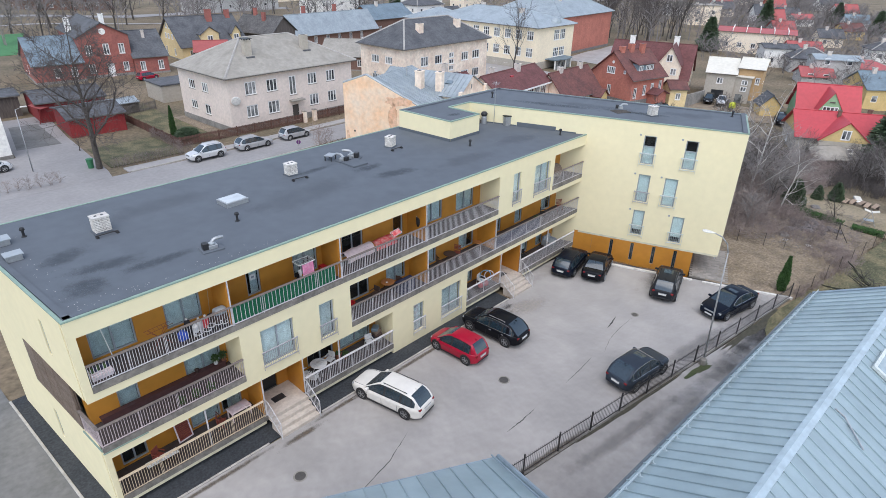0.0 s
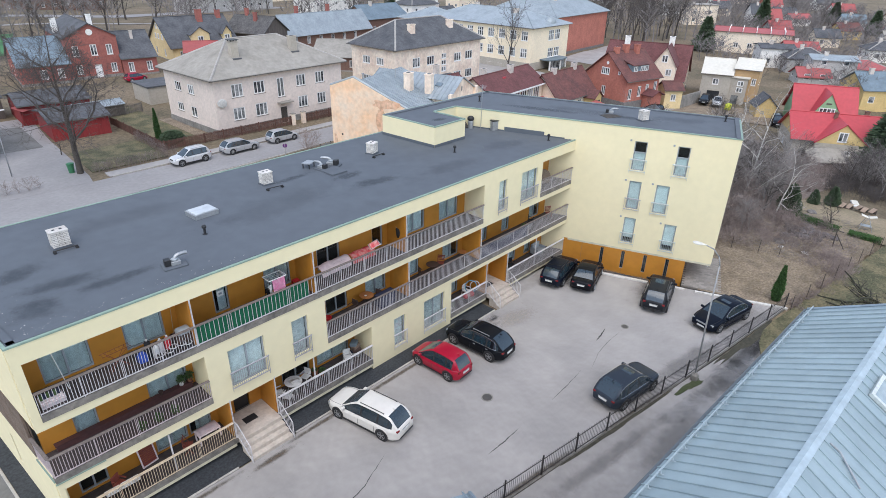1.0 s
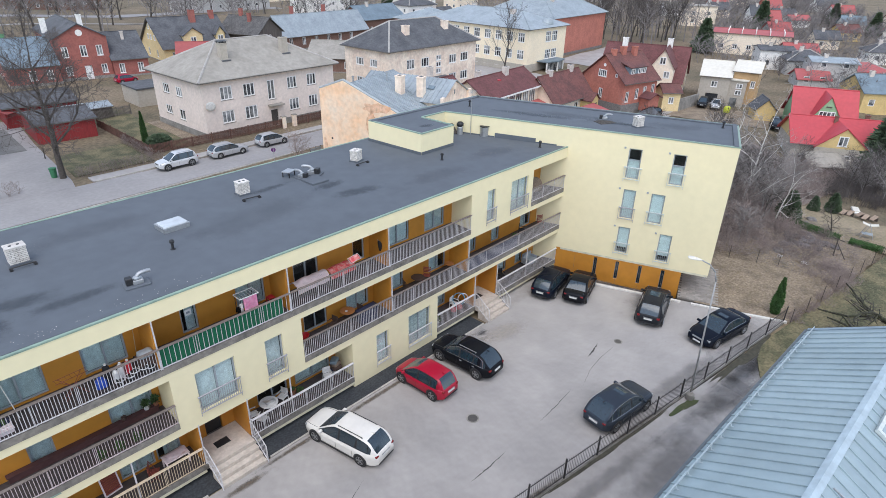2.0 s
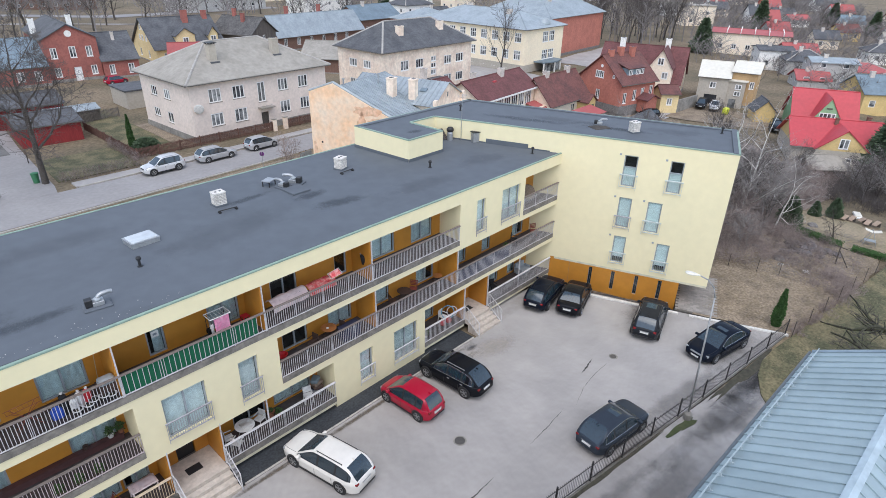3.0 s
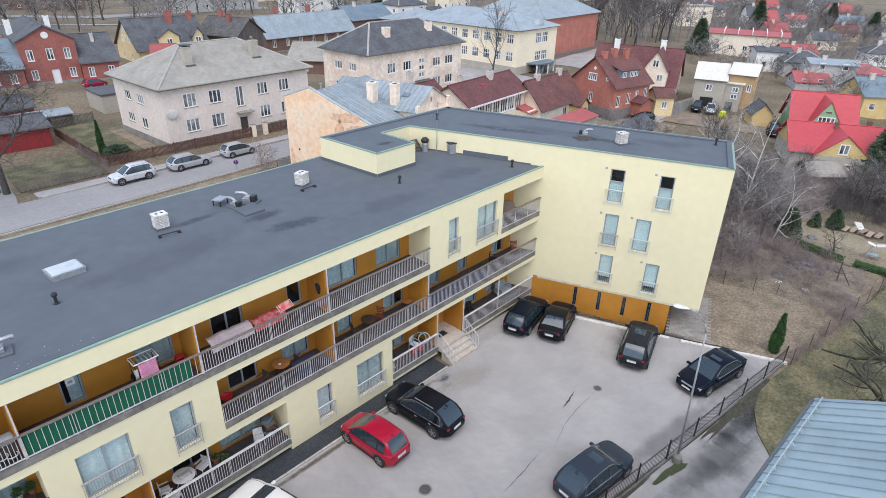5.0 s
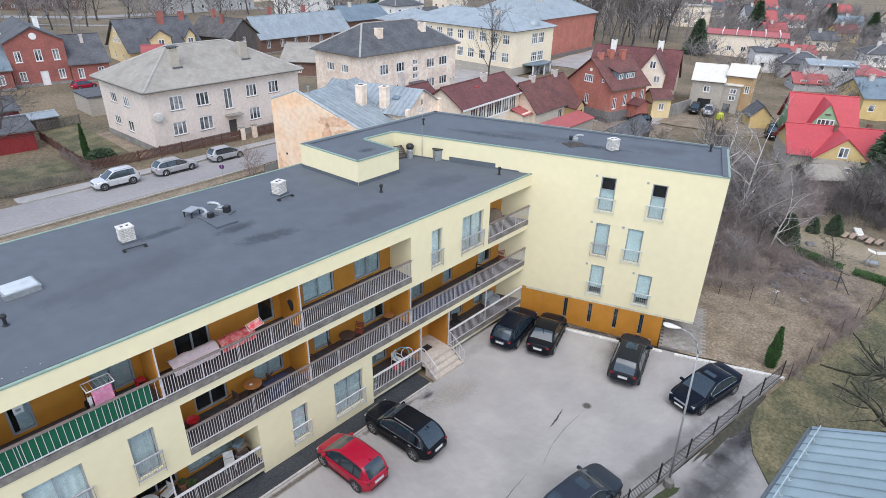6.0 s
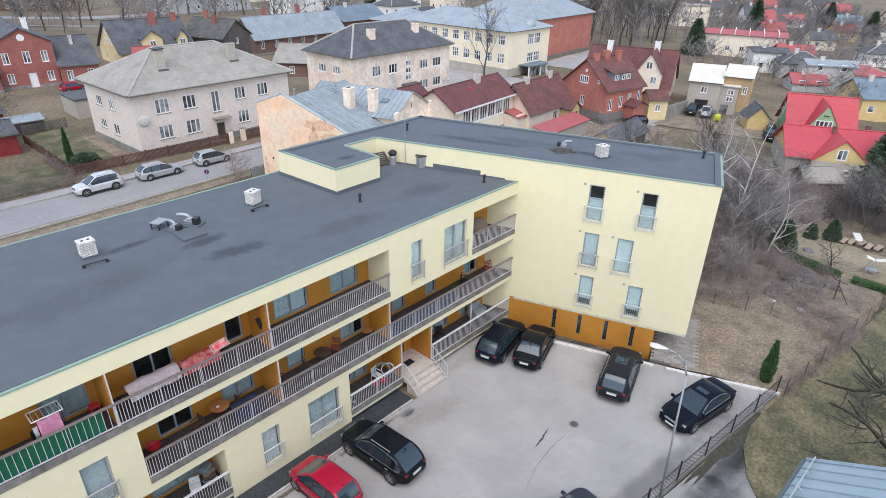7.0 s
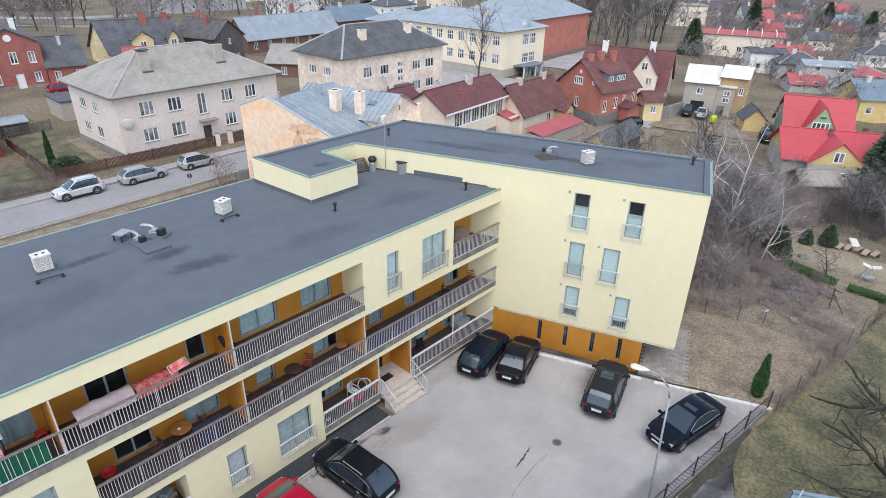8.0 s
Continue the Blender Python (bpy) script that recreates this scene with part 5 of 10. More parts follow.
# ---- cars ----
def paint(name, c, rough=0.28, metal=0.0):
    return material("paint_" + name, c, rough, [v * 0.85 for v in c], big=0.6, fine=3, amount=0.04, patch=0.3, metal=metal, coat=0.35 if max(c) > 0.07 else 0.03, spec=0.3 if max(c) > 0.07 else 0.09)


def loft(rings, close=True):
    bm = bmesh.new()
    vs = [[bm.verts.new(p) for p in r] for r in rings]
    k = len(rings[0])
    for a, b in zip(vs, vs[1:]):
        for i in range(k):
            j = (i + 1) % k
            bm.faces.new((a[i], a[j], b[j], b[i]))
    if close:
        bm.faces.new(vs[0][::-1])
        bm.faces.new(vs[-1])
    return bm


CAR_FORMS = {
    # belt: height of the body side along the length; top: the roof line, both as shares of length and height
    "estate": dict(belt=[(-.5, .44), (-.488, .56), (-.46, .625), (-.2, .615), (.1, .59), (.22, .58), (.30, .565), (.40, .525), (.46, .475), (.488, .42), (.5, .34)], top=[(-.472, .62), (-.43, .79), (-.385, .925), (-.33, .975), (-.2, 1.0), (.0, .995), (.07, .965), (.14, .85), (.22, .69), (.275, .585)]),
    "suv": dict(belt=[(-.5, .42), (-.488, .55), (-.46, .61), (-.2, .605), (.1, .595), (.22, .59), (.30, .58), (.40, .55), (.46, .50), (.488, .44), (.5, .34)], top=[(-.475, .61), (-.44, .78), (-.395, .94), (-.34, .98), (-.18, 1.0), (.0, .99), (.065, .955), (.13, .84), (.21, .68), (.265, .592)]),
    "crossover": dict(belt=[(-.5, .42), (-.49, .53), (-.46, .60), (-.2, .605), (.1, .59), (.22, .585), (.30, .575), (.40, .54), (.46, .485), (.488, .43), (.5, .33)], top=[(-.468, .60), (-.42, .74), (-.36, .885), (-.30, .95), (-.20, .985), (-.06, 1.0), (.03, .985), (.09, .93), (.16, .81), (.23, .66), (.275, .585)]),
    "hatch": dict(belt=[(-.5, .42), (-.488, .54), (-.46, .605), (-.2, .59), (.1, .565), (.26, .555), (.34, .535), (.42, .48), (.465, .43), (.49, .38), (.5, .31)], top=[(-.472, .60), (-.435, .76), (-.39, .92), (-.33, .975), (-.16, 1.0), (.02, .985), (.09, .945), (.17, .83), (.26, .67), (.335, .55)]),
    "sedan": dict(belt=[(-.5, .46), (-.488, .585), (-.46, .645), (-.32, .665), (.0, .63), (.20, .61), (.28, .595), (.40, .545), (.46, .49), (.488, .43), (.5, .34)], top=[(-.36, .665), (-.30, .80), (-.23, .93), (-.16, .985), (-.05, 1.0), (.03, .98), (.08, .93), (.14, .83), (.21, .71), (.26, .61)]),
    "van": dict(belt=[(-.5, .40), (-.49, .52), (-.47, .57), (-.2, .565), (.1, .555), (.26, .545), (.34, .53), (.42, .48), (.465, .42), (.49, .37), (.5, .30)], top=[(-.488, .57), (-.475, .78), (-.45, .94), (-.41, .98), (-.2, 1.0), (.05, .985), (.13, .94), (.21, .80), (.29, .65), (.355, .535)]),
}


def curve(pts, x):
    """A smooth line through (position, value) pairs."""
    if x <= pts[0][0]:
        return pts[0][1]
    for i in range(len(pts) - 1):
        (a, va), (b, vb) = pts[i], pts[i + 1]
        if x <= b:
            t = (x - a) / (b - a)
            pa = pts[i - 1] if i else (2 * a - b, 2 * va - vb)
            pb = pts[i + 2] if i + 2 < len(pts) else (2 * b - a, 2 * vb - va)
            ma, mb = (vb - pa[1]) / (b - pa[0]) * (b - a), (pb[1] - va) / (pb[0] - a) * (b - a)
            return (2 * t ** 3 - 3 * t * t + 1) * va + (t ** 3 - 2 * t * t + t) * ma + (3 * t * t - 2 * t ** 3) * vb + (t ** 3 - t * t) * mb
    return pts[-1][1]


def car(label, x, y, heading, form, L, W, H, col, group="", rails=False, rim=None, z=0.0, glass_roof=False, trim=None):
    """A parked car, nose along its local x axis."""
    c = thing("car", label, "car", pose(x, y, z, 0, 0, heading), group)
    F = CAR_FORMS[form]
    w = W / 2
    low = 0.24 if form in ("suv", "crossover") else 0.18
    R = min(max(0.225 * H, 0.31), 0.37)

    def half(f):
        a = abs(f)
        return w * (1 - 0.30 * max(0.0, (a - 0.30) / 0.2) ** 3.0 - 0.015 * (a / 0.5) ** 2)

    stations = [-.5, -.497, -.49, -.478, -.46, -.43, -.40, -.36, -.3, -.25, -.2, -.1, 0, .1, .2, .26, .32, .36, .40, .43, .455, .474, .487, .495, .5]
    rings = []
    for f in stations:
        hw, zb = half(f), curve(F["belt"], f) * H
        zl = low + 0.16 * max(0.0, (abs(f) - 0.40) / 0.1) ** 2
        s = zb - zl
        flare = 1 + 0.022 * (math.exp(-((f + 0.30) / 0.075) ** 2) + math.exp(-((f - 0.31) / 0.075) ** 2))
        pts = [(0.78, 0.0), (0.92, 0.03), (0.965, 0.10), (0.965 * flare, 0.22), (0.975 * flare, 0.40), (0.985 * flare, 0.55), (1.0, 0.70), (0.998, 0.76), (0.978, 0.82), (0.955, 0.91), (0.915, 0.97), (0.80, 1.012), (0.70, 1.034), (0.36, 1.048)]
        ring = [(f * L, -hw * k, zl + s * q) for k, q in pts] + [(f * L, 0, zl + s * 1.052)] + [(f * L, hw * k, zl + s * q) for k, q in pts[::-1]]
        rings.append(ring)
    body = part("body", loft(rings), col, c, smooth=True)

    # cabin: a skin from the belt over the roof, split into glass and painted parts
    x0, x1 = F["top"][0][0], F["top"][-1][0]
    n = 30
    skin = []
    for i in range(n + 1):
        f = x0 + (x1 - x0) * i / n
        zb = curve(F["belt"], f) * H - 0.015
        zt = max(curve(F["top"], f) * H, zb + 0.005)
        k = min(1.0, max(0.0, (zt - zb) / (H * 0.40)))
        hb = half(f) * 0.925
        ht = hb * (1 - 0.25 * k)
        e = 0.06 * k
        row = [(hb, zb), (hb + (ht - hb) * 0.36, zb + (zt - zb) * 0.36), (hb + (ht - hb) * 0.70, zb + (zt - zb) * 0.70), (ht + 0.012, zt - e * 1.25), (ht - 0.02, zt - e * 0.55), (ht - 0.11, zt - e * 0.12), (ht * 0.5, zt + 0.008), (0, zt + 0.014)]
        skin.append([(f * L, -a, b) for a, b in row] + [(f * L, a, b) for a, b in row[-2::-1]])
    tops = [curve(F["top"], x0 + (x1 - x0) * i / n) for i in range(n + 1)]
    cols = len(skin[0])
    groups, vs = {}, {}

    def vert(g, i, j):
        if g not in groups:
            groups[g], vs[g] = bmesh.new(), {}
        if (i, j) not in vs[g]:
            vs[g][(i, j)] = groups[g].verts.new(skin[i][j])
        return vs[g][(i, j)]

    roof_i = [i for i in range(n) if min(tops[i], tops[i + 1]) > 0.945]
    mid = (roof_i[0] + roof_i[-1]) // 2
    b_post = min(range(n), key=lambda i: abs(x0 + (x1 - x0) * (i + 0.5) / n + 0.0))
    c_post = min(range(n), key=lambda i: abs(x0 + (x1 - x0) * (i + 0.5) / n + 0.245))
    for i in range(n):
        on_roof = i in roof_i
        for j in range(cols - 1):
            jj = min(j, cols - 2 - j)
            if jj >= 4:
                painted = (on_roof or jj == 4) and not (glass_roof and mid + 1 < i < roof_i[-1] - 1 and jj >= 6)
            elif jj == 3:
                painted = True
            else:
                painted = i < 2 or i > n - 2 or (i in (roof_i[0] - 1, roof_i[0] - 2) and form not in ("sedan", "estate"))
            g = "roof" if painted else ("pillar", i, j < cols // 2) if jj < 3 and i in (b_post, c_post) else "window_glass"
            quad = [vert(g, i, j), vert(g, i + 1, j), vert(g, i + 1, j + 1), vert(g, i, j + 1)]
            groups[g].faces.new(quad)
    part("window_glass", groups["window_glass"], CAR_GLASS, c, "dark car windows", smooth=True)
    part("roof", groups["roof"], col, c, smooth=True)
    for g, piece in groups.items():
        if isinstance(g, tuple):
            part("pillar", piece, BLACK_PLASTIC, c, "black window pillar", smooth=True)
    # trim round the side windows, bonnet and tailgate joints, lower grille, aerial
    for s in (-1, 1):
        lo, hi = 3, n - 3
        belt = [Vector(skin[i][0 if s < 0 else -1]) + Vector((0, s * 0.012, 0.012)) for i in range(lo, hi + 1)]
        over = [Vector(skin[i][3 if s < 0 else -4]) + Vector((0, s * 0.012, -0.004)) for i in range(lo + 1, hi)]
        tb = bmesh.new()
        run = [belt[0], *over, *belt[::-1]]
        for p, q in zip(run, run[1:]):
            tube(tb, p, q, 0.011, sides=5, cap=False)
        part("window_trim", tb, trim or BLACK_PLASTIC, c, "bright metal window trim" if trim else "")
        tb = bmesh.new()
        run = []
        for k in range(9):
            f = x1 + 0.012 + (0.448 - x1) * k / 8
            zb = curve(F["belt"], f) * H
            zl = low + 0.16 * max(0.0, (abs(f) - 0.40) / 0.1) ** 2
            run.append((f * L, s * half(f) * 0.80, zl + (zb - zl) * 1.014))
        for p, q in zip(run, run[1:]):
            tube(tb, p, q, 0.009, sides=4, cap=False)
        part("bonnet_joint", tb, BLACK_PLASTIC, c)
    part("lower_grille", soft_box(L * 0.47, L * 0.502, -w * 0.5, w * 0.5, low + 0.06, low + 0.17, 0.02, 1), BLACK_PLASTIC, c)
    part("aerial", soft_box(x0 * L * 0.72 - 0.08, x0 * L * 0.72 + 0.08, -0.02, 0.02, H - 0.02, H + 0.065, 0.015, 1), col, c)

    # wheels in dark arches
    for fx in (-0.30, 0.31):
        for sgn in (-1, 1):
            arch = cached(("arch", R), lambda: mesh_of(turned([(R * 1.15, -0.24), (R * 1.15, 0.002), (R * 1.11, 0.006), (R * 0.6, 0.006)], 24), "wheel_arch", BLACK_PLASTIC))
            hw = half(fx)
            part("wheel_arch", arch, None, c, m=pose(fx * L, sgn * hw * 0.998, R + 0.015, -90 * sgn, 0, 0))
            wh = part("wheel", cached(("tyre", R), lambda: mesh_of(turned([(R * 0.62, -0.19), (R * 0.95, -0.18), (R, -0.14), (R, -0.03), (R * 0.95, 0.012), (R * 0.70, 0.016), (R * 0.68, -0.02)], 24), "wheel", RUBBER, True)), None, c, m=pose(fx * L, sgn * hw, R, -90 * sgn, 0, 0))

            def rim_mesh():
                b = turned([(R * 0.69, -0.06), (R * 0.69, 0.010), (R * 0.63, 0.012), (R * 0.61, -0.03), (R * 0.1, -0.04)], 22)
                for k in range(5):
                    a = 2 * math.pi * k / 5
                    tube(b, (0, 0, 0.0), (R * 0.64 * math.cos(a), R * 0.64 * math.sin(a), 0.003), 0.042, 0.03, 5)
                return mesh_of(b, "rim", rim or ALLOY)
            part("rim", cached(("rim", R, (rim or ALLOY).name), rim_mesh), None, wh)
    # lamps, plates, grille, mirrors
    zr = curve(F["belt"], -.47) * H
    zf = curve(F["belt"], .45) * H
    f0 = x1 * L
    for s in (-1, 1):
        hr = half(-.478)
        tall = 0.2 if form in ("hatch", "suv", "van") else 0.15
        t0, t1 = sorted((s * (hr - 0.20), s * (hr + 0.002)))
        part("tail_lamp", soft_box(-L * 0.492, -L * 0.492 + 0.17, t0, t1, zr - 0.09 - tall * 0.5, zr - 0.08 + tall * 0.2, 0.035, 2), LAMP_RED, c, "red tail lamp")
        hf = half(.455)
        t0, t1 = sorted((s * (hf - 0.33), s * (hf - 0.01)))
        part("headlight", soft_box(L * 0.425, L * 0.468, t0, t1, zf - 0.15, zf - 0.015, 0.03, 2), LAMP_CLEAR, c, "clear headlight")
        t0, t1 = sorted((s * w * 0.90, s * (w + 0.15)))
        zm = curve(F["belt"], x1) * H
        part("mirror", soft_box(f0 - 0.36, f0 - 0.2, t0, t1, zm + 0.005, zm + 0.14, 0.045, 2), col, c)
        for xx in (0.02 * L, x1 * L - 0.22, -0.2 * L):
            t0, t1 = sorted((s * (half(xx / L) * 0.99), s * (half(xx / L) * 1.001 + 0.002)))
            part("door_seam", boxes((xx - 0.005, xx + 0.005, t0, t1, low + 0.16, low + (curve(F["belt"], xx / L) * H - low) * 0.72)), BLACK_PLASTIC, c)
        for xx in (-0.03 * L, -0.235 * L):
            zz = curve(F["belt"], xx / L) * H - 0.14
            t0, t1 = sorted((s * w * 0.965, s * (w * 0.985 + 0.022)))
            part("door_handle", boxes((xx - 0.16, xx, t0, t1, zz - 0.02, zz + 0.015)), GALV if rails == "silver" else col, c)
        t0, t1 = sorted((s * (w * 0.96), s * (w * 1.0 + 0.006)))
        part("sill_trim", boxes((-L * 0.22, L * 0.23, t0, t1, low + 0.01, low + 0.09)), BLACK_PLASTIC, c)
        if rails:
            b = bmesh.new()
            xa, xb = (x0 + (x1 - x0) * (roof_i[0] + 2) / n) * L, (x0 + (x1 - x0) * (roof_i[-1] - 1) / n) * L
            yy = s * half(0) * 0.925 * 0.79 * 0.86
            tube(b, (xa, yy, H + 0.015), (xb, yy, H + 0.02), 0.02)
            for xx in (xa + 0.05, (xa + xb) / 2, xb - 0.05):
                tube(b, (xx, yy, H - 0.05), (xx, yy, H + 0.015), 0.018)
            part("roof_rail", b, GALV if rails == "silver" else BLACK_PLASTIC, c)
    part("tailgate_joint", boxes((-L * 0.4985 - 0.004, -L * 0.4985 + 0.02, -w * 0.60, w * 0.60, zr - 0.345, zr - 0.335)), BLACK_PLASTIC, c)
    part("badge_bar", boxes((-L * 0.4995, -L * 0.49, -0.3, 0.3, zr - 0.17, zr - 0.145)), trim or ALLOY, c)
    part("plate", boxes((-L / 2 - 0.014, -L / 2 + 0.04, -0.26, 0.26, zr - 0.30, zr - 0.19)), PLATE, c, "plain pale number plate")
    part("plate", boxes((L / 2 - 0.04, L / 2 + 0.012, -0.26, 0.26, 0.30 * H - 0.06, 0.30 * H + 0.05)), PLATE, c, "plain pale number plate")
    part("grille", soft_box(L * 0.455, L * 0.493, -w * 0.42, w * 0.42, zf - 0.19, zf - 0.06, 0.02, 1), ALLOY if trim else BLACK_PLASTIC, c)
    if form in ("suv", "hatch", "estate"):
        part("bumper_trim", soft_box(-L / 2 - 0.015, -L / 2 + 0.15, -w * 0.66, w * 0.66, low + 0.13, low + 0.24, 0.03, 2), BLACK_PLASTIC, c)
    for y0, y1 in ((-0.5, 0.08), (0.1, 0.6)):
        wip = bmesh.new()
        tube(wip, (f0 - 0.02, y0, zm + 0.02), (f0 - 0.14, y1, zm + 0.09), 0.010, sides=4)
        part("wiper", wip, BLACK_PLASTIC, c)
    return c


WHITE_PAINT = paint("pearl_white", (0.74, 0.71, 0.66))
RED_PAINT = paint("red", (0.37, 0.006, 0.030))
BLACK_PAINT = paint("black", (0.009, 0.010, 0.013), 0.2)
NAVY_PAINT = paint("navy", (0.007, 0.010, 0.018), 0.2)
GREY_PAINT = paint("slate_grey", (0.040, 0.050, 0.066), 0.24, 0.2)
DARK_PAINT = paint("dark_grey", (0.020, 0.022, 0.026), 0.25)
SILVER_PAINT = paint("silver", (0.66, 0.66, 0.66), 0.3, 0.3)
SILVER_WARM = paint("champagne_silver", (0.46, 0.46, 0.465), 0.3, 0.3)

CHROME = material("bright_trim", (0.62, 0.63, 0.64), 0.2, metal=0.85)
Y = "cars parked in the yard"
car("pearl white estate car with black roof rails beside the house", -23.0, -3.05, 101, "estate", 4.75, 1.76, 1.5, WHITE_PAINT, Y, "black")
car("bright red five-door hatchback parked nose to the house", -17.1, -2.68, 93, "hatch", 3.75, 1.66, 1.48, RED_PAINT, Y)
car("glossy black sports utility car with silver roof rails", -13.95, -3.0, 94, "crossover", 4.5, 1.84, 1.58, BLACK_PAINT, Y, "silver", trim=CHROME)
car("dark blue-black estate car parked close to the wing", -2.7, -1.5, 13, "estate", 4.55, 1.78, 1.44, NAVY_PAINT, Y, "black")
car("black saloon car parked in front of the ochre base wall", -1.75, -3.4, 18, "sedan", 4.35, 1.76, 1.40, BLACK_PAINT, Y)
car("dark grey sports utility car in front of the ochre base wall", -0.5, -8.5, 16, "suv", 4.65, 1.87, 1.62, DARK_PAINT, Y, "black", glass_roof=True)
car("dark navy saloon car standing beside a lamp post", 0.05, -12.85, 167, "sedan", 4.85, 1.85, 1.46, NAVY_PAINT, Y, glass_roof=True, trim=CHROME)
car("slate grey sports utility car parked beside the iron fence", -11.4, -11.72, -8, "crossover", 4.4, 1.82, 1.54, GREY_PAINT, Y, glass_roof=True, trim=CHROME)
S = "cars parked on the street"
car("silver off-road car with a roof rack, parked on the street", -10.4, 43.3, 181, "suv", 4.5, 1.8, 1.68, SILVER_PAINT, S, "silver")
car("silver-grey estate car parked on the street", -4.2, 43.35, 2, "estate", 4.75, 1.8, 1.5, SILVER_WARM, S, "silver")
car("grey hatchback parked on the street", 1.9, 43.6, 2, "hatch", 4.2, 1.76, 1.5, SILVER_WARM, S)
car("silver people carrier parked on a driveway", -29.7, 54.0, 5, "van", 4.6, 1.8, 1.75, SILVER_PAINT, S)
car("grey car parked in front of a garage door", 78.76, 18.9, 195, "hatch", 4.1, 1.75, 1.5, DARK_PAINT, S, z=-2.86)
car("silver saloon car parked in front of a garage door", 79.0, 16.6, 200, "sedan", 4.5, 1.75, 1.45, SILVER_PAINT, S, z=-2.88)
car("dark car parked on a track", 73.2, 4.3, 200, "suv", 4.4, 1.8, 1.6, BLACK_PAINT, S, z=ground_z(73.2, 4.3) + 0.02)
car("dark car parked behind a brick house", 64.5, 22.5, 150, "hatch", 4.1, 1.7, 1.5, BLACK_PAINT, S, z=ground_z(64.5, 22.5) + 0.06)
car("small red car parked behind a garage", 3.4, 93.2, 10, "hatch", 3.9, 1.68, 1.45, RED_PAINT, S)


# ---- iron fence, lamp, yard marks ----
def iron_fence(pts, h=1.15, gap=0.13):
    for p, q in zip(pts, pts[1:]):
        length = (Vector(q) - Vector(p)).length
        n = round(length / 2.35)
        bay = length / n
        f = thing("iron_fence", "low black iron fence with spiked uprights", "fence", along(p, q), "yard fence")
        bar = cached(("ibar", h), lambda: mesh_of(turned([(0.008, 0.08), (0.008, h - 0.03), (0.010, h), (0.002, h + 0.03)], 4), "upright", BLACK_IRON))
        pm = cached(("ipost", h), lambda: mesh_of(boxes((-0.03, 0.03, -0.03, 0.03, -0.3, h + 0.10), (-0.034, 0.034, -0.034, 0.034, h + 0.10, h + 0.12)), "post", BLACK_IRON))
        for i in range(n + 1):
            part("post", pm, None, f, m=pose(i * bay, 0, 0))
        part("rail", boxes((0, length, -0.012, 0.012, 0.14, 0.175)), BLACK_IRON, f)
        part("rail", boxes((0, length, -0.012, 0.012, h - 0.14, h - 0.105)), BLACK_IRON, f)
        k = int(length / gap)
        for i in range(1, k):
            part("upright", bar, None, f, m=pose(length * i / k, 0, 0))


iron_fence(FENCE)
MOSSY = material("mossy_concrete", (0.17, 0.16, 0.145), 0.95, (0.065, 0.065, 0.045), big=0.9, fine=5, amount=0.2, patch=0.8)
base_wall = kerb("fence_footing", "mossy concrete footing under an iron fence", FENCE[1], FENCE[2], 0.10, 0.02, MOSSY, 2.4)
kerb("fence_footing_2", "mossy concrete footing under an iron fence", FENCE[2], FENCE[3], 0.10, 0.02, MOSSY, 2.4)
lamp = thing("street_lamp", "tall grey street lamp with a white cobra head", "street lamp", pose(-7.5, -14.1, 0))
part("base", turned([(0.22, -0.1), (0.22, 0.35), (0.13, 0.45), (0.10, 0.5)], 14), CONCRETE, lamp)
bm = bmesh.new()
tube(bm, (0, 0, 0.4), (-0.1, 0.2, 7.6), 0.056, 0.036, 10)
pts = [(-0.1, 0.2, 7.6), (-0.16, 0.32, 8.1), (-0.32, 0.62, 8.5), (-0.52, 0.98, 8.68)]
for p, q in zip(pts, pts[1:]):
    tube(bm, p, q, 0.036, 0.03, 10)
part("pole", bm, material("pale_lamp_steel", (0.36, 0.36, 0.355), 0.55, (0.26, 0.26, 0.255), big=1, fine=5, metal=0.2), lamp, smooth=True)
rings = []
for f, w_, h_ in ((0.0, 0.035, 0.035), (0.10, 0.06, 0.05), (0.28, 0.12, 0.075), (0.48, 0.165, 0.09), (0.66, 0.175, 0.085), (0.78, 0.14, 0.06), (0.84, 0.07, 0.03)):
    rings.append([(f * 0.82, w_ * math.cos(k * math.pi / 6), 0.02 + f * 0.10 + h_ * math.sin(k * math.pi / 6) * (1.0 if k < 7 else 0.6)) for k in range(12)])
hd = loft(rings)
bmesh.ops.transform(hd, matrix=Matrix.Translation((-0.52, 0.98, 8.66)) @ Matrix.Rotation(radians(119), 4, "Z"), verts=hd.verts)
part("head", hd, material("lamp_shell", (0.66, 0.63, 0.56), 0.45, (0.52, 0.49, 0.42), big=2, fine=6), lamp, "white lamp head", smooth=True)


def manhole(x, y, r=0.33):
    m = thing("manhole_cover", "round cast-iron manhole cover set in asphalt", "manhole cover", pose(x, y, 0.0), "manholes")
    part("rim", turned([(r + 0.07, 0.002), (r + 0.07, 0.010), (r, 0.012), (r, 0.003)], 24), CONCRETE, m)
    part("lid", turned([(r - 0.01, 0.001), (r - 0.01, 0.014), (r * 0.75, 0.016)], 24), material("cast_iron", (0.075, 0.07, 0.066), 0.6, (0.12, 0.10, 0.085), big=2, fine=12), m)


for x, y, r in ((-17.3, -6.4, 0.28), (-5.4, -8.55, 0.2), (-29.6, -3.9, 0.27)):
    manhole(x, y, r)

# cracks and dark patches in the asphalt
CRACK = material("tar_crack", (0.045, 0.043, 0.04), 0.9)


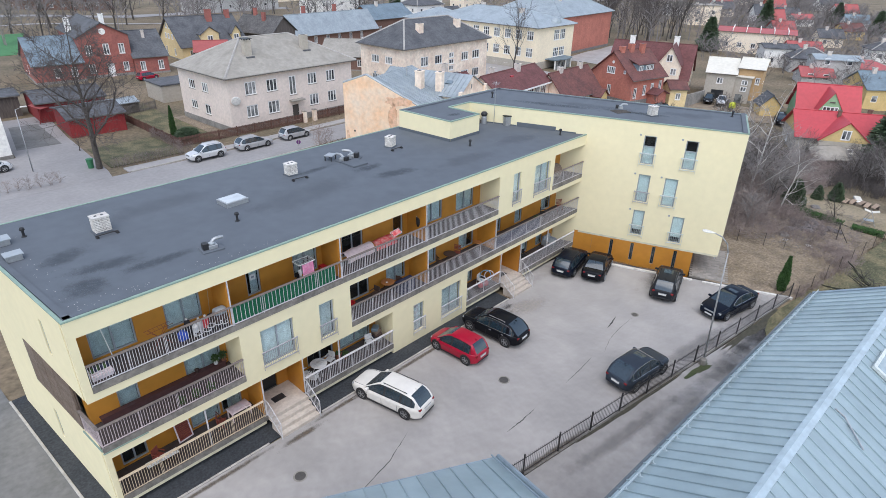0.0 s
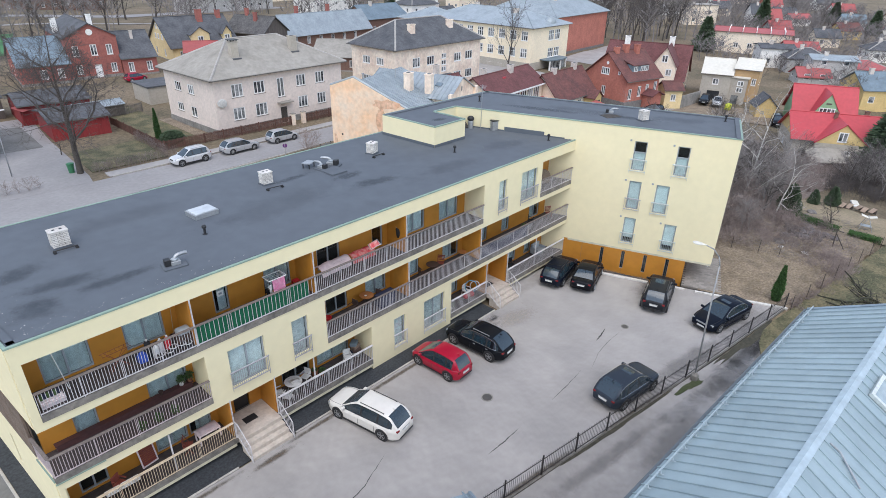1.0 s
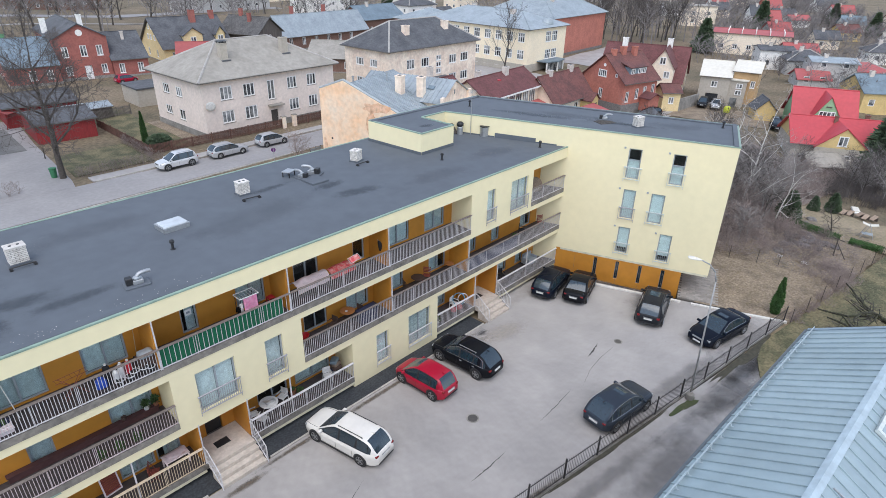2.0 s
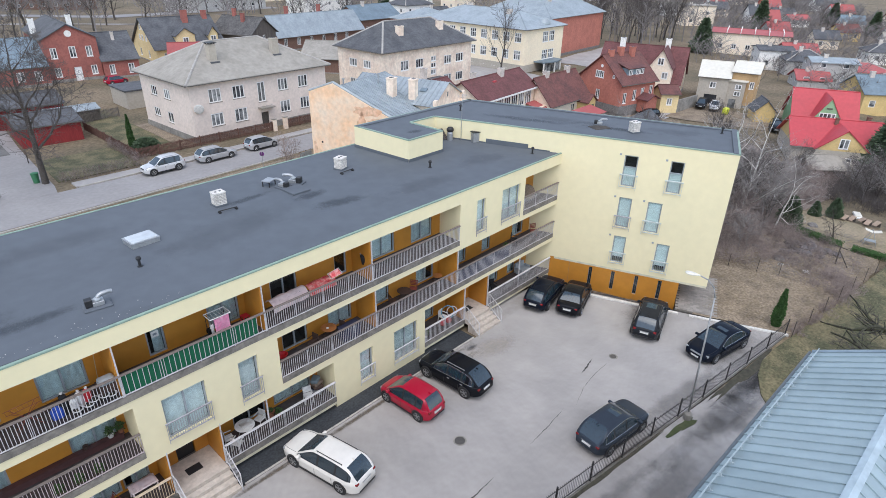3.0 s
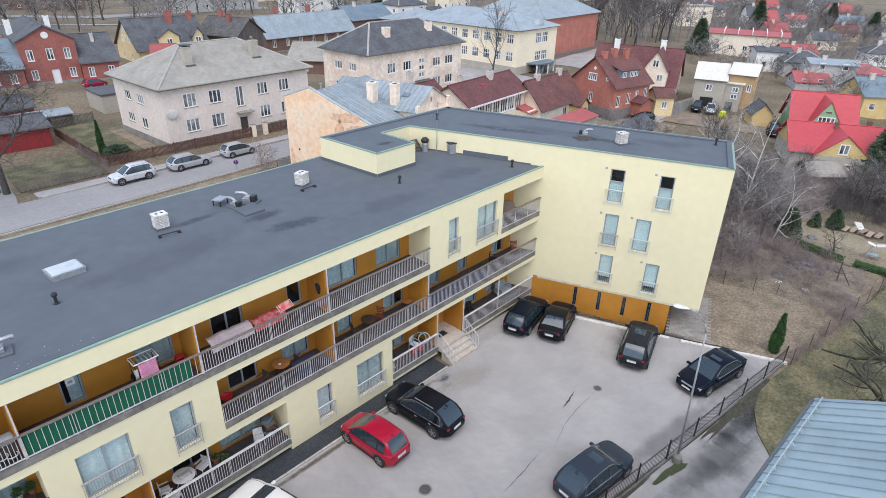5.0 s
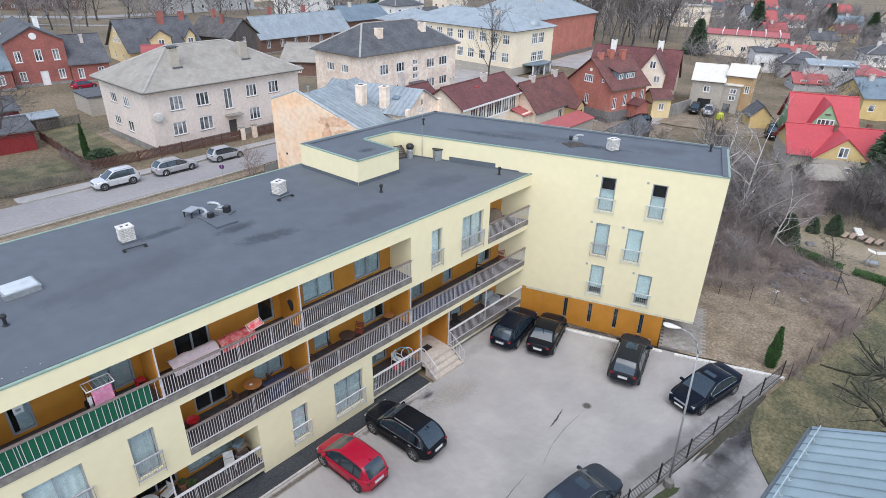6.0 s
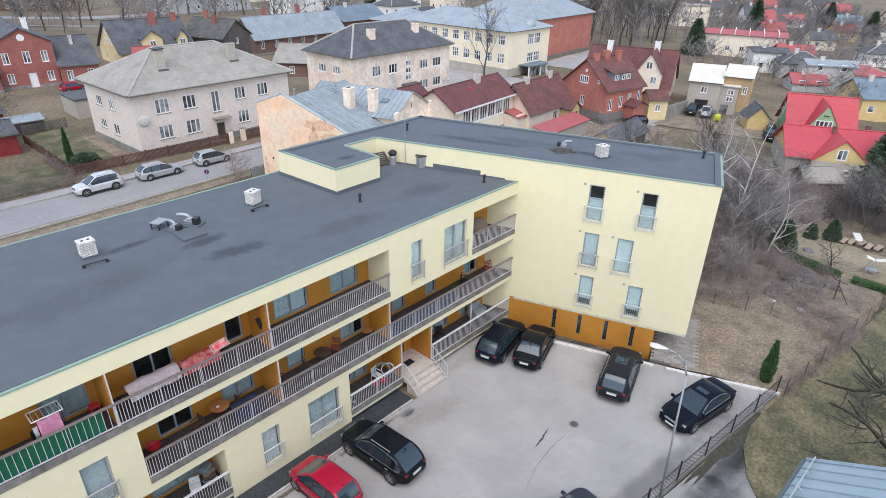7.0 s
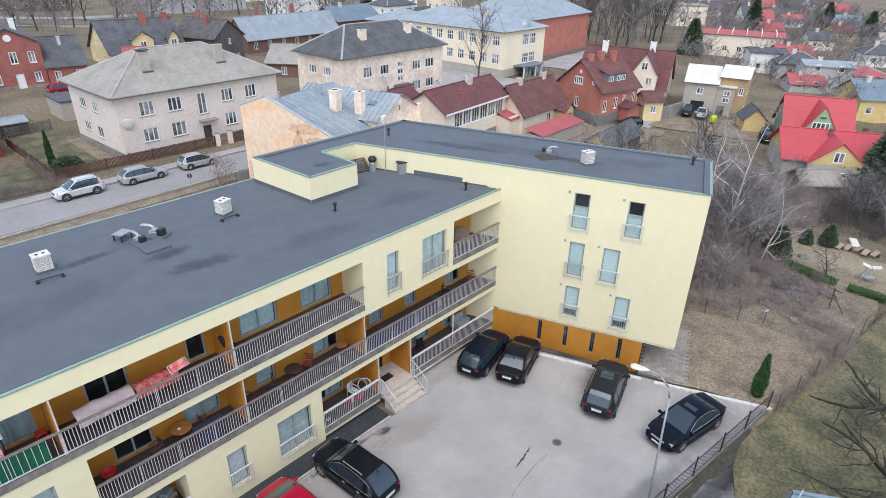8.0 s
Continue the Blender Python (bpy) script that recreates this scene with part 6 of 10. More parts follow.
def crack(pts, w):
    rng = random.Random(len(pts))
    bm = bmesh.new()
    prev = None
    fine = []
    for (a, b) in zip(pts, pts[1:]):
        for i in range(12):
            t = i / 12
            fine.append((a[0] + (b[0] - a[0]) * t + rng.uniform(-0.018, 0.018), a[1] + (b[1] - a[1]) * t + rng.uniform(-0.018, 0.018)))
    fine.append(pts[-1])
    for i, p in enumerate(fine):
        ww = w * (0.3 + rng.random()) * math.sin(math.pi * (i + 0.5) / len(fine))
        cur = (bm.verts.new((p[0] - ww * 0.3, p[1] + ww, 0.004)), bm.verts.new((p[0] + ww * 0.3, p[1] - ww, 0.004)))
        if prev:
            bm.faces.new((prev[0], cur[0], cur[1], prev[1]))
        prev = cur
    tagged(part("asphalt_crack", bm, CRACK), "thin dark crack in the asphalt", "crack", "asphalt cracks", "structure")


crack([(-20.5, -9.1), (-19.2, -9.15), (-17.9, -9.1)], 0.03)
crack([(-15.0, -9.12), (-13.2, -9.05), (-11.5, -8.9)], 0.018)
crack([(-8.2, -8.0), (-7.4, -7.9), (-6.5, -7.7)], 0.05)
crack([(-5.8, -8.6), (-7.8, -8.6), (-9.2, -8.75), (-11.2, -9.35)], 0.014)
crack([(-29.0, -6.8), (-26.0, -6.2), (-24.0, -5.4)], 0.02)


# ---- the metal-roofed house beside the lane ----
def seamed_slope(parent, p, q, up, count, length_scale=None, name="roof_panel"):
    """A slope of standing-seam sheets: eave from p to q, rising by the vector up."""
    p, q, up = Vector(p), Vector(q), Vector(up)
    d = (q - p) / count
    n = d.cross(up).normalized()
    if n.z < 0:
        n = -n
    w = d.length
    ax, ay = d.normalized(), up.normalized()
    h = up.length
    bm = boxes((0.004, w - 0.004, 0, h, -0.02, 0.0), (0.0, 0.03, 0, h, 0.0, 0.045))
    sk = ax.dot(ay)
    me = mesh_of(bm, name, [METAL_ROOF])
    rot = Matrix((ax, ay, n)).transposed().to_4x4()
    for i in range(count):
        part(name, me, None, parent, m=Matrix.Translation(p + d * i) @ rot)


lane_house = thing("lane_house", "long low house with a blue-grey standing-seam metal roof", "house")
E0, E1 = Vector((-34.0, -17.05, 7.62)), Vector((-9.1, -18.5, 7.62))
ed = (E1 - E0).normalized()
en = Vector((ed.y, -ed.x, 0))
UP = en * 3.3 + Vector((0, 0, 1.85))
PALE = material("pale_render", (0.50, 0.46, 0.40), 0.9, (0.36, 0.33, 0.29), big=0.6, fine=4, bump=0.2)
wp = [E0 + en * 0.5, E1 + en * 0.5 - ed * 0.4, E1 + en * 6.1 - ed * 0.4, E0 + en * 6.1]
part("wall", prism(bmesh.new(), [(v.x, v.y) for v in wp], -0.3, 7.66), PALE, lane_house)
seamed_slope(lane_house, E0, E1, UP, 50)
F0, F1 = E1 + en * 6.6, E0 + en * 6.6
seamed_slope(lane_house, F0, F1, -en * 3.3 + Vector((0, 0, 1.85)), 50)
bm = bmesh.new()
r0_, r1_ = E0 + UP + Vector((0, 0, 0.03)), E1 + UP + Vector((0, 0, 0.03))
bm2 = bmesh.new()
for s in (-1, 1):
    a = [r0_ + Vector((0, 0, 0.05)), r1_ + Vector((0, 0, 0.05)), r1_ + s * en * 0.17 - Vector((0, 0, 0.045)), r0_ + s * en * 0.17 - Vector((0, 0, 0.045))]
    vs = [bm2.verts.new(v) for v in a]
    bm2.faces.new(vs)
    vs2 = [bm2.verts.new(v - Vector((0, 0, 0.03))) for v in a]
    bm2.faces.new(vs2[::-1])
    for i in range(4):
        bm2.faces.new((vs[i], vs[(i + 1) % 4], vs2[(i + 1) % 4], vs2[i]))
part("ridge_cap", bm2, material("pale_ridge_sheet", (0.42, 0.50, 0.54), 0.4, (0.34, 0.41, 0.45), big=0.6, fine=3, metal=0.25), lane_house, "pale metal ridge cap")
bm = bmesh.new()
tube(bm, E0 + Vector((0, 0.06, -0.06)), E1 + Vector((0, 0.06, -0.06)), 0.075, sides=8)
part("gutter", bm, material("dark_gutter", (0.10, 0.12, 0.135), 0.5), lane_house)
SNOW_RAIL = material("pale_snow_rail", (0.46, 0.53, 0.56), 0.45, metal=0.2)
guard = part("snow_guard", boxes((0, (E1 - E0).length, 0.24, 0.27, 0.07, 0.10), (0, (E1 - E0).length, 0.29, 0.32, 0.14, 0.17)), SNOW_RAIL, lane_house, m=Matrix.Translation(E0) @ Matrix((ed, (UP.normalized()), -ed.cross(UP.normalized()))).transposed().to_4x4())
gm = mesh_of(boxes((-0.02, 0.02, 0.22, 0.34, 0.0, 0.14), (-0.02, 0.02, 0.34, 0.40, 0.0, 0.02)), "bracket", SNOW_RAIL)
for i in range(31):
    part("bracket", gm, None, guard, m=pose(0.4 + i * 0.79, 0, 0))
bm = bmesh.new()
for a, b in ((E1, E1 + UP), (F0, F0 - en * 3.3 + Vector((0, 0, 1.85)))):
    tube(bm, a + Vector((0, 0, 0.03)), b + Vector((0, 0, 0.03)), 0.07, sides=6)
part("verge_trim", bm, SEAM, lane_house)
gab = bmesh.new()
tri = [E1 - ed * 0.42 + en * 0.5, E1 - ed * 0.42 + en * 6.1, E1 - ed * 0.42 + UP - Vector((0, 0, 0.1))]
vs = [gab.verts.new(v) for v in tri]
vs2 = [gab.verts.new(v - ed * 0.2) for v in tri]
gab.faces.new(vs)
gab.faces.new(vs2[::-1])
for i in range(3):
    gab.faces.new((vs[i], vs2[i], vs2[(i + 1) % 3], vs[(i + 1) % 3]))
part("gable_wall", gab, PALE, lane_house)
# white plastic sheet and roof ladder lying on the far slope
FALL = (en * 3.3 - Vector((0, 0, 1.85))).normalized()
SLOPE = Matrix((ed, FALL, ed.cross(FALL))).transposed().to_4x4()
flip = 1 if ed.cross(FALL).z > 0 else -1
bm = bmesh.new()
tube(bm, (0, 0.35, 0.06 * flip), (0.05, 0.7, 0.06 * flip), 0.03)
tube(bm, (0.05, 0.7, 0.06 * flip), (-0.5, 1.6, 0.06 * flip), 0.03)
part("roof_hook", bm, GALV, lane_house, "bent steel hook on a roof", m=Matrix.Translation(E0 + UP + ed * 14.0) @ SLOPE)
rw = part("roof_window", boxes((0, 1.5, 0.55, 0.67, -0.02, 0.14 * flip), (0, 1.5, 2.1, 2.22, -0.02, 0.14 * flip), (0, 0.12, 0.671, 2.099, -0.02, 0.14 * flip), (1.38, 1.5, 0.671, 2.099, -0.02, 0.14 * flip)), PALE_STEEL, lane_house, "pale steel roof window frame", m=Matrix.Translation(E0 + UP + ed * 17.6) @ SLOPE)
part("pane", boxes((0.121, 1.379, 0.68, 2.09, 0.06 * flip, 0.075 * flip)), material("pale_roof_glass", (0.30, 0.37, 0.40), 0.1, (0.42, 0.48, 0.50), big=1.5, fine=4), rw)

annex = thing("annex", "low annex with a blue-grey standing-seam metal roof", "house")
A0, A1 = Vector((-36.2, -8.95, 7.0)), Vector((-27.6, -13.7, 7.0))
ad = (A1 - A0).normalized()
an = Vector((ad.y, -ad.x, 0))
AUP = an * 4.5 + Vector((0, 0, 2.3))
seamed_slope(annex, A0, A1, AUP, 17)
aw = [A0 + an * 0.4, A1 + an * 0.4 - ad * 0.35, A1 + an * 5.0 - ad * 0.35, A0 + an * 5.0]
part("wall", prism(bmesh.new(), [(v.x, v.y) for v in aw], -0.3, 7.0), PALE, annex)
bm = bmesh.new()
tube(bm, A1 + Vector((0, 0, 0.03)), A1 + AUP + Vector((0, 0, 0.03)), 0.08, sides=6)
tube(bm, A1 + Vector((0, 0, 0.16)) - ad * 0.25, A1 + AUP + Vector((0, 0, 0.16)) - ad * 0.25, 0.03, sides=6)
tube(bm, A0 + Vector((0, 0, -0.05)), A1 + Vector((0, 0, -0.05)), 0.06, sides=6)
part("verge_trim", bm, SEAM, annex)


# ---- houses of the town ----
GREY_WALL = material("grey_brick_wall", (0.77, 0.655, 0.575), 0.95, (0.61, 0.52, 0.45), big=0.35, fine=3, amount=0.08, patch=0.5, bump=0.25, bump_scale=14)
ETERNIT = material("grey_sheet_roof", (0.335, 0.308, 0.268), 0.9, (0.225, 0.207, 0.175), big=0.35, fine=2, amount=0.1, patch=0.8, bump=0.3, bump_scale=8)
PEELED = material("peeling_pink_render", (0.93, 0.785, 0.64), 0.95, (0.66, 0.48, 0.37), big=0.6, fine=2.5, amount=0.12, patch=0.75, bump=0.3)
DARK_ROOF = material("dark_slate_roof", (0.108, 0.110, 0.117), 0.9, (0.056, 0.058, 0.064), big=0.5, fine=3, amount=0.18, patch=0.8, bump=0.3, bump_scale=8)
ORANGE_PEEL = material("peeling_orange_render", (0.86, 0.57, 0.36), 0.95, (0.82, 0.70, 0.57), big=0.4, fine=2.2, amount=0.10, patch=0.8, bump=0.35)
BRICK_STAIN = material("exposed_brick_stain", (0.70, 0.42, 0.27), 0.95, (0.76, 0.54, 0.39), big=0.8, fine=3, amount=0.2, patch=0.8)
PALE_METAL = material("pale_blue_sheet_roof", (0.35, 0.39, 0.41), 0.5, (0.25, 0.285, 0.30), big=0.4, fine=2, amount=0.1, patch=0.8, metal=0.2, vary=0.05)
MOSSY_ROOF = material("mossy_dark_roof", (0.115, 0.108, 0.104), 0.95, (0.060, 0.058, 0.056), big=0.9, fine=3, amount=0.25, patch=0.9, bump=0.4, bump_scale=6)
BLUE_METAL = material("dull_blue_sheet_roof", (0.19, 0.245, 0.28), 0.55, (0.13, 0.17, 0.20), big=0.4, fine=2, amount=0.1, patch=0.8, metal=0.2)
SCHOOL_WALL = material("school_cream", (0.90, 0.765, 0.56), 0.9, (0.78, 0.67, 0.50), big=0.4, fine=3, amount=0.06, patch=0.5)
RED_BRICK = material("red_brick", (0.36, 0.125, 0.100), 0.95, (0.25, 0.095, 0.080), big=0.5, fine=3, amount=0.15, patch=0.8, bump=0.3, bump_scale=12)
ORANGE_BRICK = material("orange_brick", (0.47, 0.170, 0.122), 0.95, (0.33, 0.118, 0.090), big=0.5, fine=3, amount=0.14, patch=0.7, bump=0.3, bump_scale=12)
MAROON_TILE = material("maroon_tile_roof", (0.150, 0.056, 0.054), 0.85, (0.095, 0.036, 0.034), big=0.5, fine=3, amount=0.2, patch=0.8, bump=0.4, bump_scale=7)
BROWN_TILE = material("brown_red_roof", (0.165, 0.066, 0.056), 0.85, (0.085, 0.042, 0.04), big=0.6, fine=3, amount=0.2, patch=0.8, bump=0.4, bump_scale=7)
RED_METAL = material("bright_red_roof", (0.47, 0.055, 0.066), 0.55, (0.40, 0.05, 0.06), big=0.4, fine=2, amount=0.07, patch=0.6)
PINK_METAL = material("faded_red_roof", (0.42, 0.105, 0.10), 0.6, (0.33, 0.08, 0.08), big=0.5, fine=2, amount=0.1, patch=0.7)
GREEN_WALL = material("mint_green_wall", (0.30, 0.47, 0.27), 0.85, (0.20, 0.34, 0.18), big=0.5, fine=4, amount=0.08)
PALE_YELLOW = material("pale_yellow_boards", (0.78, 0.61, 0.33), 0.85, (0.60, 0.46, 0.24), big=0.5, fine=4, amount=0.1)
YELLOW_WOOD = material("yellow_boards", (0.70, 0.51, 0.23), 0.8, (0.52, 0.37, 0.15), big=0.5, fine=4, amount=0.1, patch=0.6)
CREAM_WALL = material("cream_wall", (0.89, 0.76, 0.60), 0.9, (0.74, 0.62, 0.49), big=0.4, fine=3, amount=0.08)
BEIGE_WALL = material("beige_grey_wall", (0.46, 0.41, 0.34), 0.9, (0.37, 0.33, 0.28), big=0.4, fine=3, amount=0.08)
ORANGE_WALL = material("orange_wall", (0.50, 0.33, 0.17), 0.85, (0.40, 0.27, 0.14), big=0.5, fine=3, amount=0.08)
CREAM_ROOF = material("cream_sheet_roof", (0.68, 0.64, 0.55), 0.6, (0.60, 0.56, 0.47), big=0.4, fine=2, amount=0.06)
DARK_WOOD = material("dark_board_wall", (0.10, 0.082, 0.072), 0.9, (0.17, 0.145, 0.125), big=0.5, fine=3, amount=0.2, patch=0.7, stretch=(3, 3, 0.4))
BROWN_WALL = material("brown_brick_wall", (0.20, 0.115, 0.085), 0.95, (0.15, 0.085, 0.065), big=0.5, fine=3, amount=0.15)
SHED_RED = material("red_shed_boards", (0.27, 0.030, 0.030), 0.85, (0.19, 0.026, 0.026), big=0.5, fine=4, amount=0.2, patch=0.7, stretch=(3, 3, 0.3))
GREY_FAR = material("grey_render_far", (0.52, 0.50, 0.47), 0.9, (0.34, 0.34, 0.33), big=0.4, fine=3)
WHITE_FAR = material("white_render_far", (0.84, 0.81, 0.76), 0.9, (0.70, 0.67, 0.62), big=0.4, fine=3)
STONE = material("rubble_stone", (0.20, 0.185, 0.175), 0.95, (0.17, 0.155, 0.14), big=1.2, fine=5, amount=0.3, patch=0.8, bump=0.6, bump_scale=6)

# faded sheets nearby; on far red roofs it carries painted-in distance haze
DULL_HAZED_RED = material("dull_hazed_red_roof", (0.36, 0.085, 0.08), 0.7, (0.27, 0.07, 0.07), big=0.5, fine=2, amount=0.1, vary=0.2)

# the grey two-storey house across the street
a_front = [(2.45, 4.6, 1.7, 1.7), (5.75, 4.6, 1.7, 1.65), (9.4, 3.62, 1.15, 2.6), (12.6, 4.65, 1.6, 1.6), (15.95, 4.65, 1.6, 1.6),
           (2.35, 1.65, 1.75, 1.6), (5.7, 1.62, 1.85, 1.7), (12.7, 1.65, 1.65, 1.6), (16.05, 1.65, 1.6, 1.6), (13.0, 0.35, 0.9, 0.35), (16.3, 0.35, 0.9, 0.35)]
a_left = [(2.6, 4.55, 1.65, 1.25), (6.1, 4.55, 1.6, 1.25), (2.5, 1.8, 1.65, 1.15), (6.15, 1.5, 1.45, 1.4)]
hA = house("grey_house", "grey two-storey house with a pale hipped sheet roof", 7.08, 57.22, 2.5, 20.8, 12.8, 7.39, 10.79, "hip", GREY_WALL, ETERNIT, front=a_front, left=a_left,
           chimneys=((5.4, 3.2, 11.05, 1.0), (14.7, 3.1, 11.0, 1.0)), over=0.6, plinth=0.75, chim_mat=BEIGE_WALL, door=("front", 9.6, 0.05, 1.1, 2.15), door_mat=BARK, base=0, sill_mat=SLAB_EDGE)
part("chimney_cowl", boxes((4.75, 6.05, 2.65, 3.75, 11.22, 11.28), (4.95, 5.05, 2.8, 2.9, 11.05, 11.22), (5.75, 5.85, 2.8, 2.9, 11.05, 11.22), (4.95, 5.05, 3.5, 3.6, 11.05, 11.22), (5.75, 5.85, 3.5, 3.6, 11.05, 11.22)), BLACK_PLASTIC, hA, "dark flat chimney cowl")
for u_ in (5.4, 14.7):
    part("flashing", boxes((u_ - 0.62, u_ + 0.62, 2.35, 2.62, 8.72, 8.98)), DARK_ROOF, hA, m=None)
part("door_canopy", soft_box(9.15, 11.35, -0.85, -0.003, 2.8, 3.0, 0.03, 1), ETERNIT, hA)
dish = bmesh.new()
bmesh.ops.create_uvsphere(dish, u_segments=18, v_segments=8, radius=0.62, matrix=Matrix.Diagonal((1, 0.16, 1, 1)))
part("satellite_dish", dish, material("dish_white", (0.70, 0.68, 0.64), 0.5), hA, "round white satellite dish", smooth=True, m=pose(0.75, -0.34, 4.2, 12, 0, -18))
part("dish_bracket", boxes((0.71, 0.79, -0.3, -0.003, 3.8, 3.88)), GALV, hA)

# the peeling cream house with a dark hipped roof
b_front = [(4.05, 4.85, 1.85, 1.6), (7.6, 4.9, 1.9, 1.5), (11.4, 5.62, 1.3, 0.85), (11.4, 4.5, 1.3, 0.85), (11.4, 3.38, 1.3, 0.85), (14.85, 4.75, 1.95, 1.5), (18.0, 4.8, 2.1, 1.5), (4.05, 1.5, 1.85, 1.6), (7.6, 1.5, 1.9, 1.55), (14.8, 1.45, 2.1, 1.55), (18.1, 1.55, 2.0, 1.5)]
hB = house("cream_house", "cream two-storey house with peeling render and a dark hipped roof", 40.23, 57.53, 2.1, 22.4, 10.8, 8.42, 11.84, "hip", PEELED, DARK_ROOF, front=b_front, left=[(2.75, 5.3, 1.9, 1.25), (6.2, 5.35, 1.75, 1.2), (2.8, 2.0, 1.9, 1.4), (6.2, 2.1, 1.75, 1.3)],
           chimneys=((6.4, 2.6, 11.5, 1.1), (16.7, 2.9, 11.6, 1.1)), over=0.6, plinth=0.8, chim_mat=PEELED, door=("front", 11.4, 0.3, 1.2, 2.1), base=-0.56)
part("door_canopy", soft_box(10.4, 13.7, -1.6, -0.003, 2.75, 2.95, 0.03, 1), DARK_ROOF, hB)

# the old house with the peeling orange fire wall
peel = thing("old_house", "old house with a peeling orange fire wall and pale sheet roofs", "house", pose(2.7, 32.0, 0, 0, 0, 17.5))
bm = bmesh.new()
prof = [(1.25, -0.5), (1.25, 8.45), (-1.85, 9.6), (-12.4, 5.35), (-12.4, -0.5)]
a = [bm.verts.new((0, y, z)) for y, z in prof]
b = [bm.verts.new((0.45, y, z)) for y, z in prof]
bm.faces.new(a)
bm.faces.new(b[::-1])
for i in range(len(prof)):
    j = (i + 1) % len(prof)
    bm.faces.new((a[i], b[i], b[j], a[j]))
part("fire_wall", bm, ORANGE_PEEL, peel, "peeling orange render on a blank fire wall")
for y0, y1, z0, z1, sd in ((-9.6, -6.6, 4.9, 6.6, 3), (-7.2, -4.2, 6.7, 7.75, 9), (-5.9, -4.9, 3.4, 6.6, 6), (1.2, 0.5, 0.0, 2.6, 12), (-9.4, -8.2, 2.6, 5.0, 15)):
    pts = blob(0, 0, abs(y1 - y0) / 2, (z1 - z0) / 2, 0, sd, 36, 0.7, 1.6)
    bm = prism(bmesh.new(), pts, 0, 0.012)
    part("bare_patch", bm, BRICK_STAIN, peel, "bare brick where render has come off", m=pose(0, (y0 + y1) / 2, (z0 + z1) / 2, 90, 0, -90))
part("wall_vent", boxes((-0.02, 0.0, -0.2, 0.0, 3.0, 3.2)), BLACK_PLASTIC, peel)
part("wall", boxes((0.46, 14.3, -12.2, 1.0, -1.4, 5.2)), ORANGE_PEEL, peel)
bm = bmesh.new()
for p, q in (((0.22, 1.3, 8.50), (0.22, -1.85, 9.66)), ((0.22, -1.85, 9.66), (0.22, -12.45, 5.40))):
    tube(bm, p, q, 0.16, sides=6)
part("coping", bm, PALE_METAL, peel)


def sheet_slope(parent, p, q, up, count, name="roof_panel"):
    """Standing-seam sheets between two level edges: eave from p to q, rising by up."""
    p, q, up = Vector(p), Vector(q), Vector(up)
    d = (q - p) / count
    n = d.cross(up).normalized()
    n = n if n.z > 0 else -n
    rot = Matrix((d.normalized(), up.normalized(), n)).transposed().to_4x4()
    me = mesh_of(boxes((0.004, d.length - 0.004, -0.1, up.length, -0.03, 0.0), (0, 0.04, -0.1, up.length, 0.0, 0.06)), name, PALE_METAL)
    for i in range(count):
        part(name, me, None, parent, m=Matrix.Translation(p + d * i) @ rot)


sheet_slope(peel, (0.45, -12.4, 4.95), (10.9, -12.4, 4.95), (0, 10.55, 4.2), 18)
sheet_slope(peel, (10.9, 1.4, 7.95), (0.45, 1.4, 7.95), (0, -3.25, 1.2), 18)
part("gable_fill", boxes((0.46, 10.8, -11.9, 0.9, 5.2, 5.3)), ORANGE_PEEL, peel)
cross = part("cross_gable", boxes((6.7, 14.3, -10.4, 1.0, 5.2, 6.95)), PEELED, peel)
gable_piece(cross, 6.7, 14.3, -10.4, 6.95, 8.7, PEELED)
sheet_slope(peel, (6.4, 1.0, 6.9), (6.4, -10.6, 6.9), (3.9, 0, 2.0), 20)
sheet_slope(peel, (14.3, -10.6, 6.9), (14.3, 1.0, 6.9), (-4.0, 0, 2.0), 20)
part("gable_slot", boxes((10.1, 10.4, -10.42, -10.40, 7.3, 7.8)), GLASS_DARK, cross)
part("gable_pier", boxes((6.45, 7.1, -10.75, -10.41, 5.2, 7.5)), PEELED, cross)
part("gable_pier", boxes((13.9, 14.5, -10.75, -10.41, 5.2, 7.2)), PEELED, cross)
chimney(peel, 6.04, -5.5, 6.8, 9.6, 0.95, 0.8, PEELED)
chimney(peel, 7.37, -7.5, 6.8, 9.42, 0.8, 0.8, PEELED)
chimney(peel, 2.0, -1.9, 8.6, 9.8, 0.12, 0.12, GALV, cap=False)
chimney(peel, 7.0, -3.2, 8.2, 9.6, 0.12, 0.12, GALV, cap=False)
part("roof_light", boxes((-0.3, 0.3, -0.4, 0.4, 0, 0.1)), BLUE_METAL, peel, m=pose(8.6, -8.2, 8.05, 0, -27, 0))

# the school and its brick hall
sw = [(30.1 - i * 3.2 - 0.9, z, 1.8, 2.0) for i in range(10) for z in (1.95, 5.65)]
sch = house("school", "cream two-storey school with a pale blue hipped metal roof", 84.54, 75.05, 1.5, 15.6, 32.1, 8.59, 11.4, "hip", SCHOOL_WALL, PALE_METAL, axis="y", front=[(7.0, 5.3, 2.3, 2.3), (9.6, 5.3, 2.3, 2.3), (7.2, 1.5, 2.3, 2.1), (9.8, 1.5, 2.3, 2.1)], left=sw + [(30.1 - i * 3.2 - 0.6, 0.0, 1.2, 0.6) for i in range(10)],
            chimneys=((6.0, 9.0, 11.8, 1.2), (10.0, 24.0, 12.0, 1.0)), over=0.6, plinth=0.9, plinth_mat=BEIGE_WALL, transom=0.6, base=-1.55)
